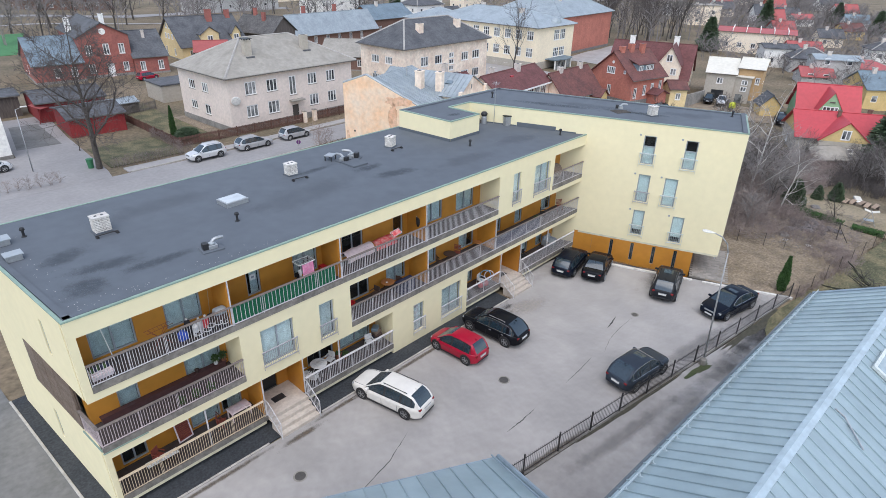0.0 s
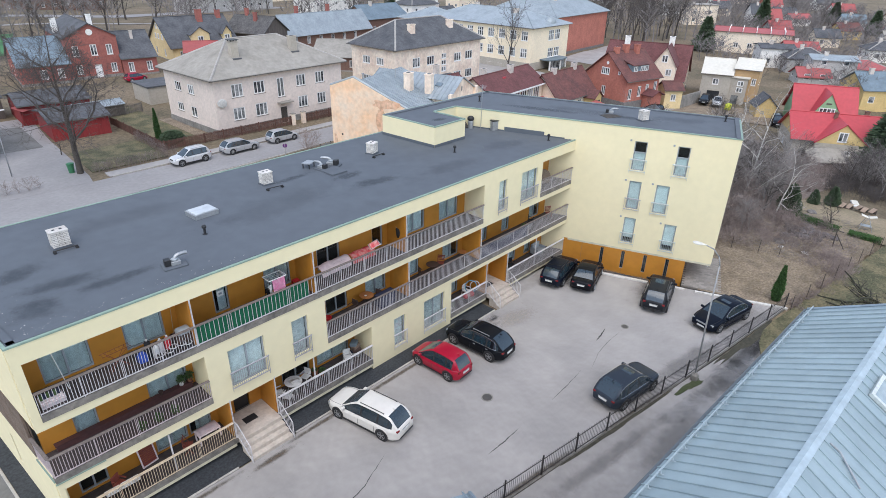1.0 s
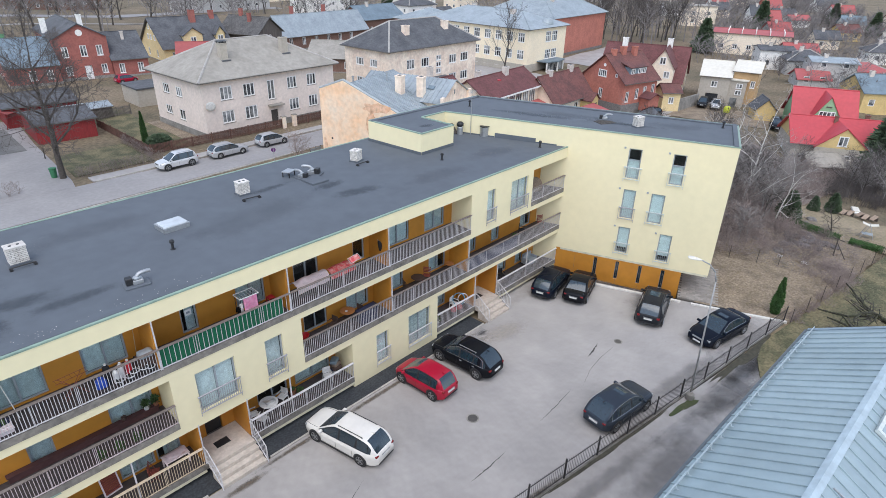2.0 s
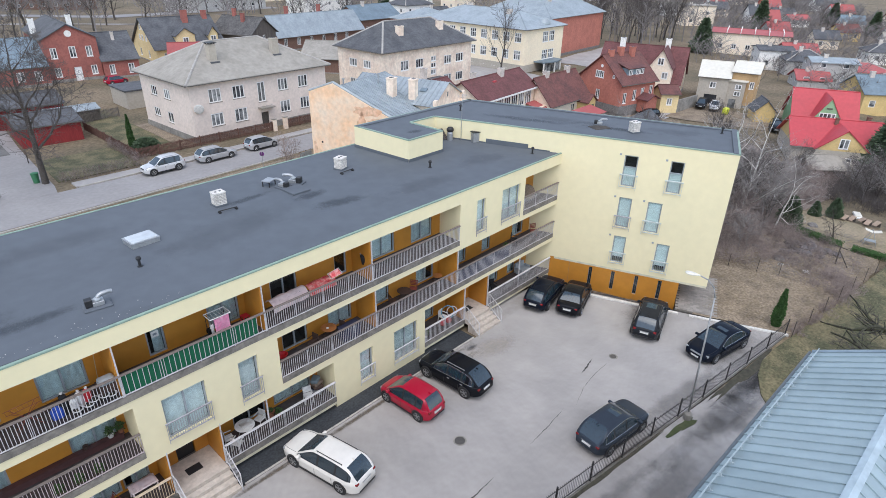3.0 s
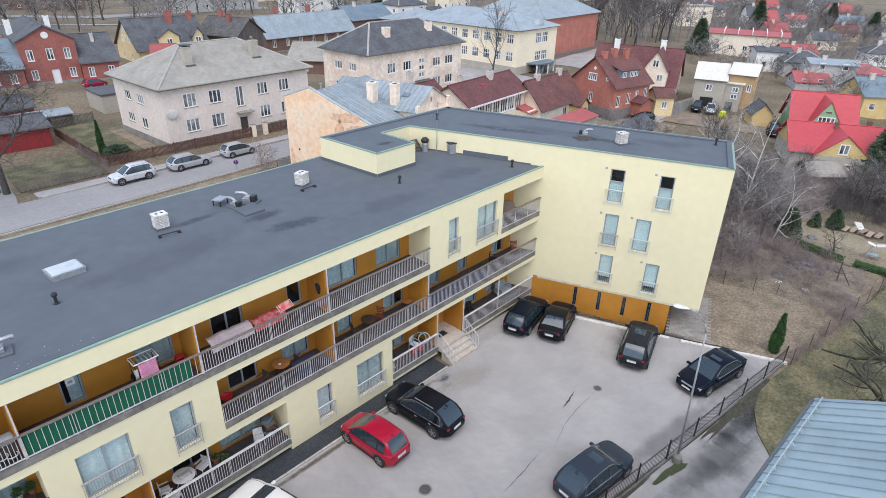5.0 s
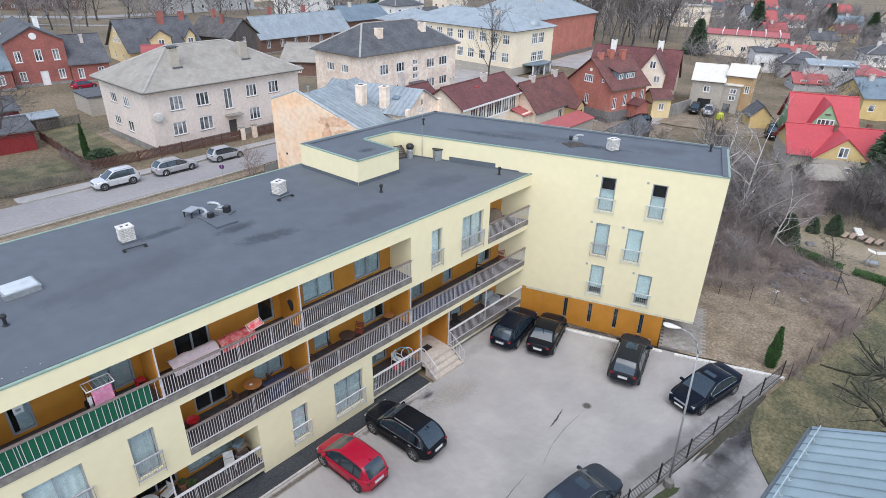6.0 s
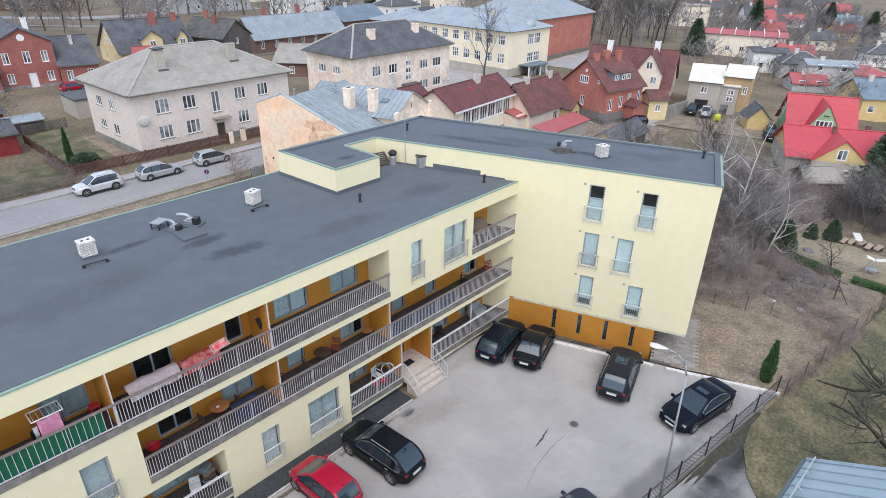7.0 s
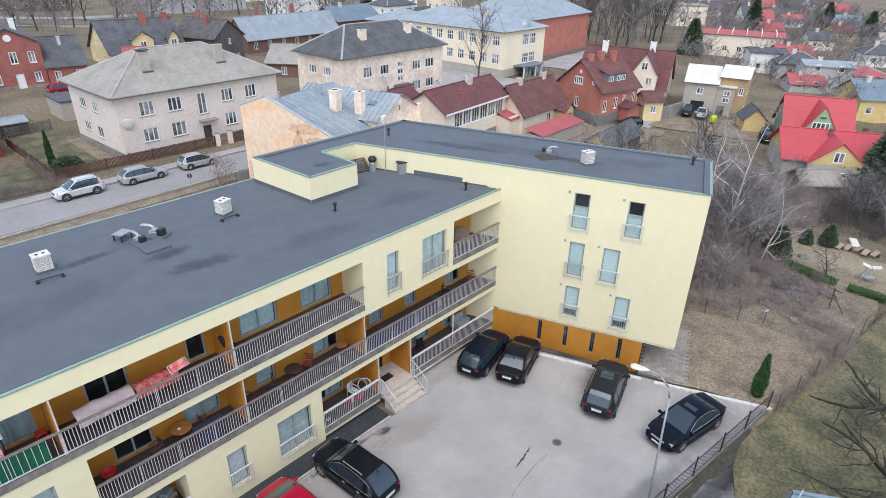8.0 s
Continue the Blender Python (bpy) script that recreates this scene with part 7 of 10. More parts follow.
part("porch_roof", prism(bmesh.new(), [(4.0, -0.003), (4.4, -2.6), (8.3, -3.4), (12.0, -2.6), (12.4, -0.003)], 1.2, 1.45), BLUE_METAL, sch)
for x, y in ((4.7, -2.4), (8.2, -3.1), (11.7, -2.4)):
    part("porch_column", boxes((x - 0.12, x + 0.12, y - 0.12, y + 0.12, -1.8, 1.2)), WHITE_FAR, sch)
part("porch_glazing", boxes((4.8, 11.6, -2.2, -2.1, -1.8, 1.15)), GLASS_DARK, sch)
dome = bmesh.new()
bmesh.ops.create_uvsphere(dome, u_segments=16, v_segments=8, radius=1.7, matrix=Matrix.Diagonal((1, 0.8, 0.75, 1)))
part("roof_dome", dome, PALE_METAL, sch, smooth=True, m=pose(9.6, 1.6, 9.0))
house("school_hall", "red brick hall with a pale blue hipped roof behind the school", 113, 79, 4, 30, 22, 9.8, 15.5, "hip", ORANGE_BRICK, PALE_METAL, chimneys=((9, 6, 14.5, 1.0),), over=0.5, plinth=0.6, plinth_mat=STONE)
house("school_annex", "red brick annex with a pale blue roof", 86, 98, 4, 13, 14, 8.0, 10.5, "hip", RED_BRICK, PALE_METAL, left=[(2, 4.5, 1.2, 1.6), (6, 4.5, 1.2, 1.6)])

# row of low houses with red-brown roofs
h1 = house("red_roof_house", "long low house with a maroon tiled roof and a glazed veranda", 36.9, 35.7, 6, 15.2, 6.5, 4.82, 6.9, "gable", CREAM_WALL, MAROON_TILE,
           front=[(2.2 + i * 2.05, 2.2, 1.85, 2.1) for i in range(6)], chimneys=((3.0, 3.6, 7.9, 0.8), (9.3, 2.8, 7.8, 0.9)), over=0.5, plinth=0.4, base=-1.37)
part("lean_to_roof", boxes((0, 4.2, 0, 2.6, 0, 0.1)), PINK_METAL, h1, m=pose(12.6, -2.6, 1.6, 16, 0, 0))
part("lean_to_wall", boxes((12.8, 16.6, -2.3, -0.003, -0.8, 1.9)), CREAM_WALL, h1)
part("roof_light", boxes((6.0, 6.8, 1.9, 2.7, 6.15, 6.4)), RED_METAL, h1)
part("fascia", boxes((-0.5, 15.7, -0.66, -0.6, 4.42, 4.66)), FRAME_WHITE, h1)
h2 = house("brown_roof_house", "low cream house with a red-brown roof and a small bay", 51.0, 33.6, 2.3, 12.2, 6.4, 3.6, 7.1, "gable", CREAM_WALL, BROWN_TILE, front=[(6.8, 1.0, 1.2, 1.6), (11.2, 1.2, 0.8, 1.3)], chimneys=((3.2, 3.2, 7.9, 0.9), (9.8, 3.2, 8.0, 0.9)), over=0.5, base=-2.79)
part("porch", boxes((8.8, 11.4, -2.0, -0.003, -0.8, 2.9)), YELLOW_WOOD, h2)
gable_piece(h2, 8.83, 11.37, -2.0, 2.9, 3.85, YELLOW_WOOD)
part("porch_roof", roof_mesh(2.6, 2.4, 2.9, 3.9, "gable", 0.3, axis="y"), BROWN_TILE, h2, m=pose(8.8, -2.0, 0))
part("porch_window", boxes((9.4, 10.8, -2.05, -2.0, 1.2, 2.3)), GLASS_DARK, h2)
part("lean_to_roof", boxes((0, 12.0, 0, 3.2, 0, 0.1)), PINK_METAL, h2, m=pose(-2.6, -5.2, 1.7, 12, 0, 0))
part("lean_to_wall", boxes((-2.4, 9.2, -5.0, -2.2, -0.8, 1.75)), BEIGE_WALL, h2)
house("red_roof_house", "low house with a maroon roof behind a veranda", 27.5, 40.2, 6, 9, 6, 3.9, 6.0, "gable", BEIGE_WALL, MAROON_TILE, chimneys=((4, 3.2, 8.0, 0.8),))

# red brick house with dormer
bh = house("brick_house", "orange-red brick house with brown tiled roof and grey dormer", 65.45, 29.77, -12.2, 8.85, 9.55, 4.4, 8.34, "gable", ORANGE_BRICK, BROWN_TILE, front=[(0.7, 0.9, 0.9, 1.8), (3.2, 1.2, 0.9, 1.8), (5.3, 1.35, 0.9, 1.8), (7.5, 1.6, 0.9, 1.8)], left=[(4.0, 1.0, 0.9, 1.6)],
           chimneys=((1.6, 4.6, 9.2, 0.9), (4.0, 4.6, 9.5, 1.0), (6.6, 4.2, 9.4, 0.9)), chim_mat=ORANGE_BRICK, over=0.5, plinth=0.5, plinth_mat=STONE, base=-1.72)
window(bh, pose(0, 6.0, 4.6, 0, 0, -90), 1.8, 1.2, FRAME_WHITE, 4, sill=True, deep=-0.06)
window(bh, pose(0, 2.2, 4.9, 0, 0, -90), 0.5, 0.6, FRAME_WHITE, 1, sill=False, deep=-0.06)
part("foundation", boxes((0.05, 8.8, 0.05, 9.5, -1.7, 0.0)), STONE, bh, "rubble stone foundation")
part("gable_light", turned([(0.28, -0.03), (0.28, 0.04)], 12), FRAME_WHITE, bh, m=pose(-0.01, 4.8, 6.6, 0, 90, 0))
dm = part("dormer", boxes((2.2, 6.6, 1.0, 3.6, 5.0, 6.5)), BLUE_METAL, bh)
part("dormer_roof", boxes((-0.2, 4.6, 0, 4.0, 0, 0.12)), BROWN_TILE, dm, m=pose(2.2, 0.7, 6.4, 15, 0, 0))
for x in (2.6, 4.4, 5.5):
    window(bh, pose(x, 1.0, 5.3), 0.95, 0.95, FRAME_WHITE, 2, sill=False, deep=-0.05)
part("roof_light", boxes((0, 0.5, 0, 1.0, 0, 0.08)), GLASS_DARK, bh, m=pose(0.9, 1.1, 5.25, 39, 0, 0))
part("porch_roof", roof_mesh(3.0, 2.2, 1.5, 2.2, "gable", 0.3, axis="y"), MAROON_TILE, bh, m=pose(4.6, -2.2, 0))
part("porch_wall", boxes((4.7, 7.5, -2.0, -0.003, -0.8, 1.5)), ORANGE_BRICK, bh)
gable_piece(bh, 4.6, 7.6, -2.1, 1.5, 2.15, ORANGE_BRICK)

# cream house with steep maroon roof and cross gable
cr = house("gable_house", "cream house with a steep maroon roof and a front gable", 82.84, 33.4, -72.2, 15.7, 13.0, 3.44, 9.02, "gable", CREAM_WALL, MAROON_TILE, front=[(3.0, 1.0, 1.0, 1.4)], right=[(2.5, 1.0, 1.0, 1.4), (7.2, 1.0, 1.0, 1.4), (3.4, 4.0, 1.0, 1.4), (6.4, 4.0, 1.0, 1.4)], chimneys=((3.4, 5.6, 10.3, 1.0), (12.0, 5.6, 10.7, 1.0)), over=0.4, plinth=0.6, chim_mat=WHITE_FAR, base=-3.0)
cg = part("front_gable", boxes((9.9, 14.1, -1.4, 3.0, -0.8, 6.3)), CREAM_WALL, cr)
gable_piece(cg, 9.9, 14.1, -1.4, 6.3, 9.5, CREAM_WALL)
part("gable_roof", roof_mesh(4.2, 6.4, 6.3, 9.5, "gable", 0.25, axis="y"), MAROON_TILE, cg, m=pose(9.9, -1.5, 0))
window(cr, pose(11.35, -1.4, 6.75), 1.1, 1.3, FRAME_WHITE, 2, deep=-0.06)
window(cr, pose(12.4, -1.4, 4.3), 1.1, 1.25, FRAME_WHITE, 2, deep=-0.06)
cg2 = part("front_gable", boxes((3.0, 6.2, -1.2, 3.0, -0.8, 6.3)), CREAM_WALL, cr)
gable_piece(cg2, 3.0, 6.2, -1.2, 6.3, 8.6, CREAM_WALL)
part("gable_roof", roof_mesh(3.2, 6.0, 6.3, 8.6, "gable", 0.25, axis="y"), MAROON_TILE, cg2, m=pose(3.0, -1.3, 0))
an_ = house("yellow_annex", "small yellow annex with a brown roof", 71.7, 23.0, -44, 3.2, 3.8, 3.4, 4.5, "gable", PALE_YELLOW, BROWN_TILE, front=[(1.1, 1.4, 1.0, 1.2)], over=0.3, plinth=0)
part("garden_wall", boxes((0, 7.5, 0, 0.3, -0.8, 2.2)), CONCRETE, an_, m=pose(3.3, 0.2, 0, 0, 0, 40))

# beige and orange double house with a garage
house("garage_house", "beige two-storey house with a cream roof and a dark garage door", 87.62, 20.62, -71.1, 5.2, 11.6, 4.9, 6.9, "gable", BEIGE_WALL, CREAM_ROOF, front=[(2.0, 3.0, 1.1, 1.1)], over=0.3, plinth=0.2, door=("front", 1.4, 0.0, 2.2, 1.8), door_mat=BLACK_PLASTIC, base=-2.9)
og = house("orange_house", "orange house wing with a cream roof and white windows", 89.0, 15.15, -78, 4.2, 8.1, 6.11, 7.43, "gable", ORANGE_WALL, CREAM_ROOF, front=[(3.1, 3.3, 0.8, 1.3)], right=[(2.5, 3.2, 0.9, 1.3), (5.0, 3.2, 0.9, 1.3), (2.5, 1.0, 0.9, 1.3)], over=0.35, plinth=0.2, base=-3.02)
part("grey_bay", boxes((-0.4, 2.6, -1.2, -0.003, -0.8, 4.6)), BEIGE_WALL, og)
for z in (3.2, 2.0):
    window(og, pose(0.9, -1.2, z), 1.1, 0.9, FRAME_WHITE, 2, deep=-0.06)
part("bay_door", boxes((0.3, 1.5, -1.26, -1.2, -0.6, 1.4)), GLASS_DARK, og)
part("bay_roof", boxes((-0.6, 2.9, -1.5, 0, 4.6, 4.78)), CREAM_ROOF, og)
house("yellow_shed", "small yellow wooden shed with a dark roof", 78.2, 8.3, -58, 3.2, 4.0, 2.0, 3.6, "gable", YELLOW_WOOD, DARK_ROOF, axis="y", over=0.3, plinth=0)
skip = thing("yellow_tank", "yellow-green rounded plastic tank", "tank", pose(77.2, 13.9, ground_z(77.2, 13.9) + 0.05) @ Matrix.Diagonal((0.8, 0.8, 0.8, 1)))
part("tank", soft_box(-0.8, 0.8, -0.6, 0.6, 0, 1.5, 0.35, 3), material("lime_plastic", (0.52, 0.56, 0.05), 0.5), skip)

# red-roofed houses
gh = house("green_house", "mint green house with a bright red roof and a front gable", 80.0, 0.0, -66.5, 8.9, 9.1, 2.97, 7.25, "gable", GREEN_WALL, RED_METAL, left=[(3.0, 0.9, 1.0, 1.3), (3.6, 3.6, 1.0, 1.2)], over=0.45, plinth=0.4, base=-4.38)
cg = part("front_gable", boxes((2.4, 6.4, -1.0, 2.0, -0.8, 3.8)), GREEN_WALL, gh)
gable_piece(cg, 2.4, 6.4, -1.0, 3.8, 7.0, GREEN_WALL)
part("gable_roof", roof_mesh(4.0, 5.4, 3.8, 7.0, "gable", 0.12, axis="y"), RED_METAL, cg, m=pose(2.4, -1.0, 0))
window(gh, pose(3.2, -1.0, 3.6), 2.3, 1.2, FRAME_WHITE, 4, deep=-0.06)
part("gable_vent", boxes((4.0, 4.8, -1.07, -1.0, 5.4, 5.6)), DARK_WOOD, cg)
yh = house("yellow_house", "yellow boarded house with a bright red roof and a front gable", 67.0, -5.6, -63.6, 13.4, 9.0, 3.92, 6.73, "gable", BEIGE_WALL, RED_METAL, left=[(3, 1.6, 1.0, 1.2)], gable_mat=YELLOW_WOOD, chimneys=((5.7, 3.6, 7.3, 0.45), (10.0, 4.9, 7.5, 0.55)), chim_mat=BROWN_WALL, over=0.45, plinth=0.3, base=-5.45)
cg = part("front_gable", boxes((2.7, 9.4, -1.0, 2.0, -0.8, 3.7)), BEIGE_WALL, yh)
gable_piece(cg, 2.7, 9.4, -1.0, 3.7, 6.5, YELLOW_WOOD)
part("gable_roof", roof_mesh(6.7, 5.0, 3.7, 6.5, "gable", 0.15, axis="y"), RED_METAL, cg, m=pose(2.7, -1.0, 0))
window(yh, pose(5.4, -1.0, 4.05), 1.2, 1.4, FRAME_WHITE, 2, deep=-0.06)
for x in (3.3, 6.0):
    window(yh, pose(x, -1.0, 1.5), 1.5, 1.3, FRAME_WHITE, 2, deep=-0.06)
bm = bmesh.new()
tube(bm, (9.2, -1.3, -0.8), (9.2, -1.3, 2.3), 0.05)
tube(bm, (9.2, -1.3, 2.3), (11.4, -1.3, 2.3), 0.05)
part("gas_pipe", bm, material("yellow_pipe", (0.55, 0.40, 0.08), 0.6), yh, "yellow gas pipe")
house("low_barn", "low barn with a dark grey sheet roof and yellow gable", 50.7, 18.35, 2, 10.2, 3.7, 2.0, 3.35, "gable", DARK_WOOD, DARK_ROOF, over=0.35, plinth=0, gable_mat=YELLOW_WOOD, base=-3.1)
house("garden_shed", "leaning grey garden shed with patched sheet roofs", 60.5, -5.6, -48, 4.8, 4.2, 1.3, 2.5, "gable", DARK_WOOD, ETERNIT, over=0.4, plinth=0, base=-5.0)
pg = thing("roof_sheet", "pale loose roofing sheet lying on a garden shed", "sheet", pose(61.6, -7.6, -3.3, 22, -6, -48))
part("sheet", boxes((-1.5, 1.5, -0.45, 0.45, -0.03, 0.03)), CREAM_ROOF, pg)
part("batten", boxes((-1.4, 1.4, -0.05, 0.05, -0.09, -0.031)), DARK_WOOD, pg)

# terrace with red roofs, and houses beyond
ph = house("row_house", "long pale terrace with a stepped red roof", 156.5, 36.5, -73, 20, 11, 5.6, 6.3, "gable", CREAM_WALL, PINK_METAL, front=[(2 + i * 3.6, 1.5, 1.2, 1.3) for i in range(5)], over=0.4, plinth=0)
for i in range(5):
    part("party_wall", boxes((3.6 + i * 3.6, 3.8 + i * 3.6, -0.3, 11.3, 5.0, 6.6)), WHITE_FAR, ph)
FAR = [
    # x, y, turn, width, depth, eave, ridge, form, wall, roof
    (134.5, 16.5, -60, 9.5, 8, 3.4, 5.4, "hip", GREY_FAR, DARK_ROOF), (137.0, 24.5, -60, 8, 8, 4.6, 5.2, "gable", WHITE_FAR, DARK_ROOF), (124.0, 8.8, -62, 9, 7, 5.0, 5.6, "gable", GREY_FAR, PALE_METAL), (131.5, 3.6, -58, 10, 8, 3.0, 4.4, "hip", CREAM_WALL, PINK_METAL),
    (119.0, 11.0, -58, 6.5, 6, 1.7, 3.2, "gable", GREY_FAR, PINK_METAL), (110.0, -2.2, -50, 7.5, 9, 3.6, 6.2, "gable", YELLOW_WOOD, BLUE_METAL), (128.0, -7.5, -55, 9, 8, 3.2, 4.6, "hip", CREAM_WALL, PINK_METAL), (118.5, -9.5, -50, 8, 7, 3.6, 4.4, "gable", GREY_FAR, BLUE_METAL), (150, 22, -60, 8, 7, 3.4, 5.0, "gable", WHITE_FAR, RED_METAL),
    (214, 76, -45, 15, 10, 8.4, 8.8, "flat", CREAM_WALL, ETERNIT), (286, 95, -40, 10, 9, 4.0, 8.0, "gable", WHITE_FAR, RED_METAL), (222, 52, -50, 9, 9, 4.0, 8.0, "gable", WHITE_FAR, RED_METAL), (238, 61, -50, 9, 9, 4.5, 8.5, "gable", WHITE_FAR, DARK_ROOF), (280, 69, -45, 9, 12, 4.5, 10, "gable", ORANGE_BRICK, RED_METAL),
    (246, 48, -45, 10, 8, 3.2, 5.0, "gable", WHITE_FAR, RED_METAL), (190, 25, -55, 9, 8, 3.5, 6.0, "gable", CREAM_WALL, DARK_ROOF), (203, 8, -60, 10, 8, 3.5, 6.0, "gable", GREY_FAR, ETERNIT), (218, 25, -40, 10, 8, 3.5, 6.0, "gable", YELLOW_WOOD, BROWN_TILE),
    (236, 12, -45, 9, 8, 3.5, 6.5, "gable", WHITE_FAR, RED_METAL), (190, -8, -55, 10, 8, 3.5, 6.5, "gable", BROWN_WALL, CREAM_ROOF), (224, -6, -45, 11, 9, 3.5, 7, "gable", CREAM_WALL, ETERNIT), (252, 30, -60, 10, 8, 3.5, 6.5, "gable", WHITE_FAR, BLUE_METAL), (262, 4, -40, 11, 9, 3.5, 7, "gable", WHITE_FAR, DARK_ROOF),
    (170, 6, -62, 9, 8, 3.2, 5.2, "hip", WHITE_FAR, DARK_ROOF), (166, -12, -50, 10, 8, 3.2, 6.0, "gable", CREAM_WALL, DARK_ROOF), (200, 42, -50, 9, 8, 3.4, 6.0, "gable", GREY_FAR, RED_METAL), (262, 58, -50, 11, 8, 3.4, 6.0, "gable", CREAM_WALL, DARK_ROOF), (300, 44, -50, 12, 9, 3.5, 7.0, "gable", WHITE_FAR, RED_METAL), (312, 84, -50, 12, 9, 3.5, 7.0, "gable", CREAM_WALL, ETERNIT), (292, 20, -50, 12, 9, 3.5, 7.0, "gable", CREAM_WALL, BROWN_TILE),
    (318, 14, -45, 12, 9, 3.5, 7.0, "gable", WHITE_FAR, ETERNIT), (300, -6, -45, 12, 9, 3.5, 7.0, "gable", GREY_FAR, RED_METAL), (340, 60, -45, 14, 9, 3.5, 7.0, "gable", WHITE_FAR, DARK_ROOF), (345, 104, -45, 14, 9, 4.5, 8.0, "gable", CREAM_WALL, RED_METAL), (180, -22, -45, 9, 7, 3.2, 6.0, "gable", WHITE_FAR, ETERNIT), (210, -28, -45, 9, 7, 3.2, 6.0, "gable", CREAM_WALL, RED_METAL),
    (145, -14, -50, 9, 7, 3.2, 5.6, "gable", GREY_FAR, ETERNIT), (258, 84, -40, 10, 8, 4.0, 7.0, "gable", CREAM_WALL, DARK_ROOF), (244, 100, -40, 10, 8, 4.0, 7.0, "gable", WHITE_FAR, ETERNIT),
    # behind the school and along the park
    (150, 112, 10, 16, 10, 5, 8, "gable", BROWN_WALL, DARK_ROOF), (176, 128, 0, 18, 10, 5.5, 8.5, "gable", WHITE_FAR, ETERNIT), (128, 148, 0, 14, 10, 6.5, 9, "hip", WHITE_FAR, DARK_ROOF), (150, 172, 5, 20, 10, 7, 9, "hip", WHITE_FAR, ETERNIT), (118, 190, 5, 24, 12, 8, 8.4, "flat", WHITE_FAR, ETERNIT),
    (186, 176, 5, 20, 10, 6, 9, "gable", CREAM_WALL, BROWN_TILE), (96, 232, 5, 40, 12, 9, 9.4, "flat", GREY_FAR, ETERNIT), (210, 150, 5, 16, 10, 6, 9, "gable", BROWN_WALL, DARK_ROOF), (120, 128, 3, 13, 9, 4, 7, "gable", ORANGE_BRICK, DARK_ROOF),
    (40, 262, 4, 34, 10, 6, 8, "gable", BROWN_WALL, DARK_ROOF), (-10, 262, 4, 40, 10, 6, 8, "gable", BEIGE_WALL, ETERNIT), (-60, 250, 4, 40, 10, 6, 8, "gable", BROWN_WALL, ETERNIT), (150, 262, 4, 34, 10, 7, 9, "gable", CREAM_WALL, BROWN_TILE), (210, 250, 4, 30, 10, 7, 9, "gable", WHITE_FAR, DARK_ROOF),
    (250, 210, -10, 26, 12, 8, 10, "gable", BROWN_WALL, DARK_ROOF), (290, 170, -20, 24, 12, 7, 9, "gable", WHITE_FAR, BROWN_TILE), (300, 130, -30, 16, 10, 5, 8, "gable", CREAM_WALL, RED_METAL),
]
KIND = {id(DULL_HAZED_RED): "dull red", id(PINK_METAL): "faded red", id(DARK_ROOF): "dark grey", id(ETERNIT): "pale grey", id(PALE_METAL): "pale blue", id(BLUE_METAL): "dull blue", id(CREAM_ROOF): "cream", id(BROWN_TILE): "brown-red"}
WALLN = {id(WHITE_FAR): "white", id(CREAM_WALL): "cream", id(GREY_FAR): "grey", id(BROWN_WALL): "brown brick", id(YELLOW_WOOD): "yellow", id(PINK_METAL): "red", id(ORANGE_BRICK): "brick"}
for x, y, rot, w, d, e, r, form, wm, rm in FAR:
    # far red roofs are recoloured duller in place of haze
    rm = DULL_HAZED_RED if rm is RED_METAL else rm
    if x > 180:
        w, d, e, r = w * 0.8, d * 0.8, e * 0.85, r * 0.85
    n_ = max(2, int(w / 4.2))
    st = [1.0] if e < 5 else [1.2, 4.0]
    fr = [(w * (i + 0.5) / n_ - 0.6, z, 1.2, 1.3) for i in range(n_) for z in st]
    lf = [] if x > 240 else [(d * (i + 0.5) / 2 - 0.55, z, 1.1, 1.3) for i in range(2) for z in st]
    house("far_house", "far %s house with a %s roof" % (WALLN.get(id(wm), "pale"), KIND.get(id(rm), "dark")), x, y, rot, w, d, e, r, form, wm, rm, front=fr, left=lf, chimneys=((w * 0.35, d * 0.45, r + 0.9, 0.8),) if form != "flat" else ((w * 0.3, d * 0.5, e + 1.0, 0.8),), over=0.4, plinth=0, group="far houses", simple=True)

# red brick house with side wings
bb = house("brick_villa", "red brick house with a tall gable and round plaque", 0.55, 109.0, -6.3, 8.4, 18.0, 7.2, 9.4, "gable", RED_BRICK, DARK_ROOF, axis="y", front=[(0.9, 4.0, 1.0, 1.8), (3.8, 4.0, 1.05, 1.9), (6.4, 4.0, 1.0, 1.8), (0.9, 0.9, 1.0, 1.6), (6.6, 0.9, 1.0, 1.6)], over=0.3, plinth=0.5, chimneys=((0.3, 8.0, 9.9, 0.9), (6.4, 9.0, 10.2, 0.8)), chim_mat=WHITE_FAR, door=("front", 3.9, 0.2, 1.2, 2.2), door_mat=FRAME_WHITE, base=-0.05)
part("plaque", turned([(0.55, -0.03), (0.55, 0.03), (0.45, 0.05)], 20), WHITE_FAR, bb, "round white plaque", m=pose(4.2, -0.04, 8.0, 90, 0, 0))
house("brick_wing", "low red brick wing with a dull blue metal roof", -8.1, 106.0, -6.8, 7.7, 13.5, 3.22, 6.98, "gable", RED_BRICK, BLUE_METAL, front=[(3.0, 0.9, 1.1, 1.6), (5.6, 0.9, 1.0, 1.6)], left=[(3, 1.0, 1.0, 1.5), (6, 1.0, 1.0, 1.5)], over=0.3, plinth=0.4)
house("brick_wing", "low red brick wing with a dark sheet roof", 7.56, 104.3, -8.3, 6.0, 11.9, 3.29, 7.26, "gable", RED_BRICK, DARK_ROOF, front=[(0.9, 0.8, 0.95, 1.7), (4.1, 0.8, 1.0, 1.7)], over=0.3, plinth=0.4, chimneys=((3.2, 4.2, 7.6, 0.5),), base=-0.15)
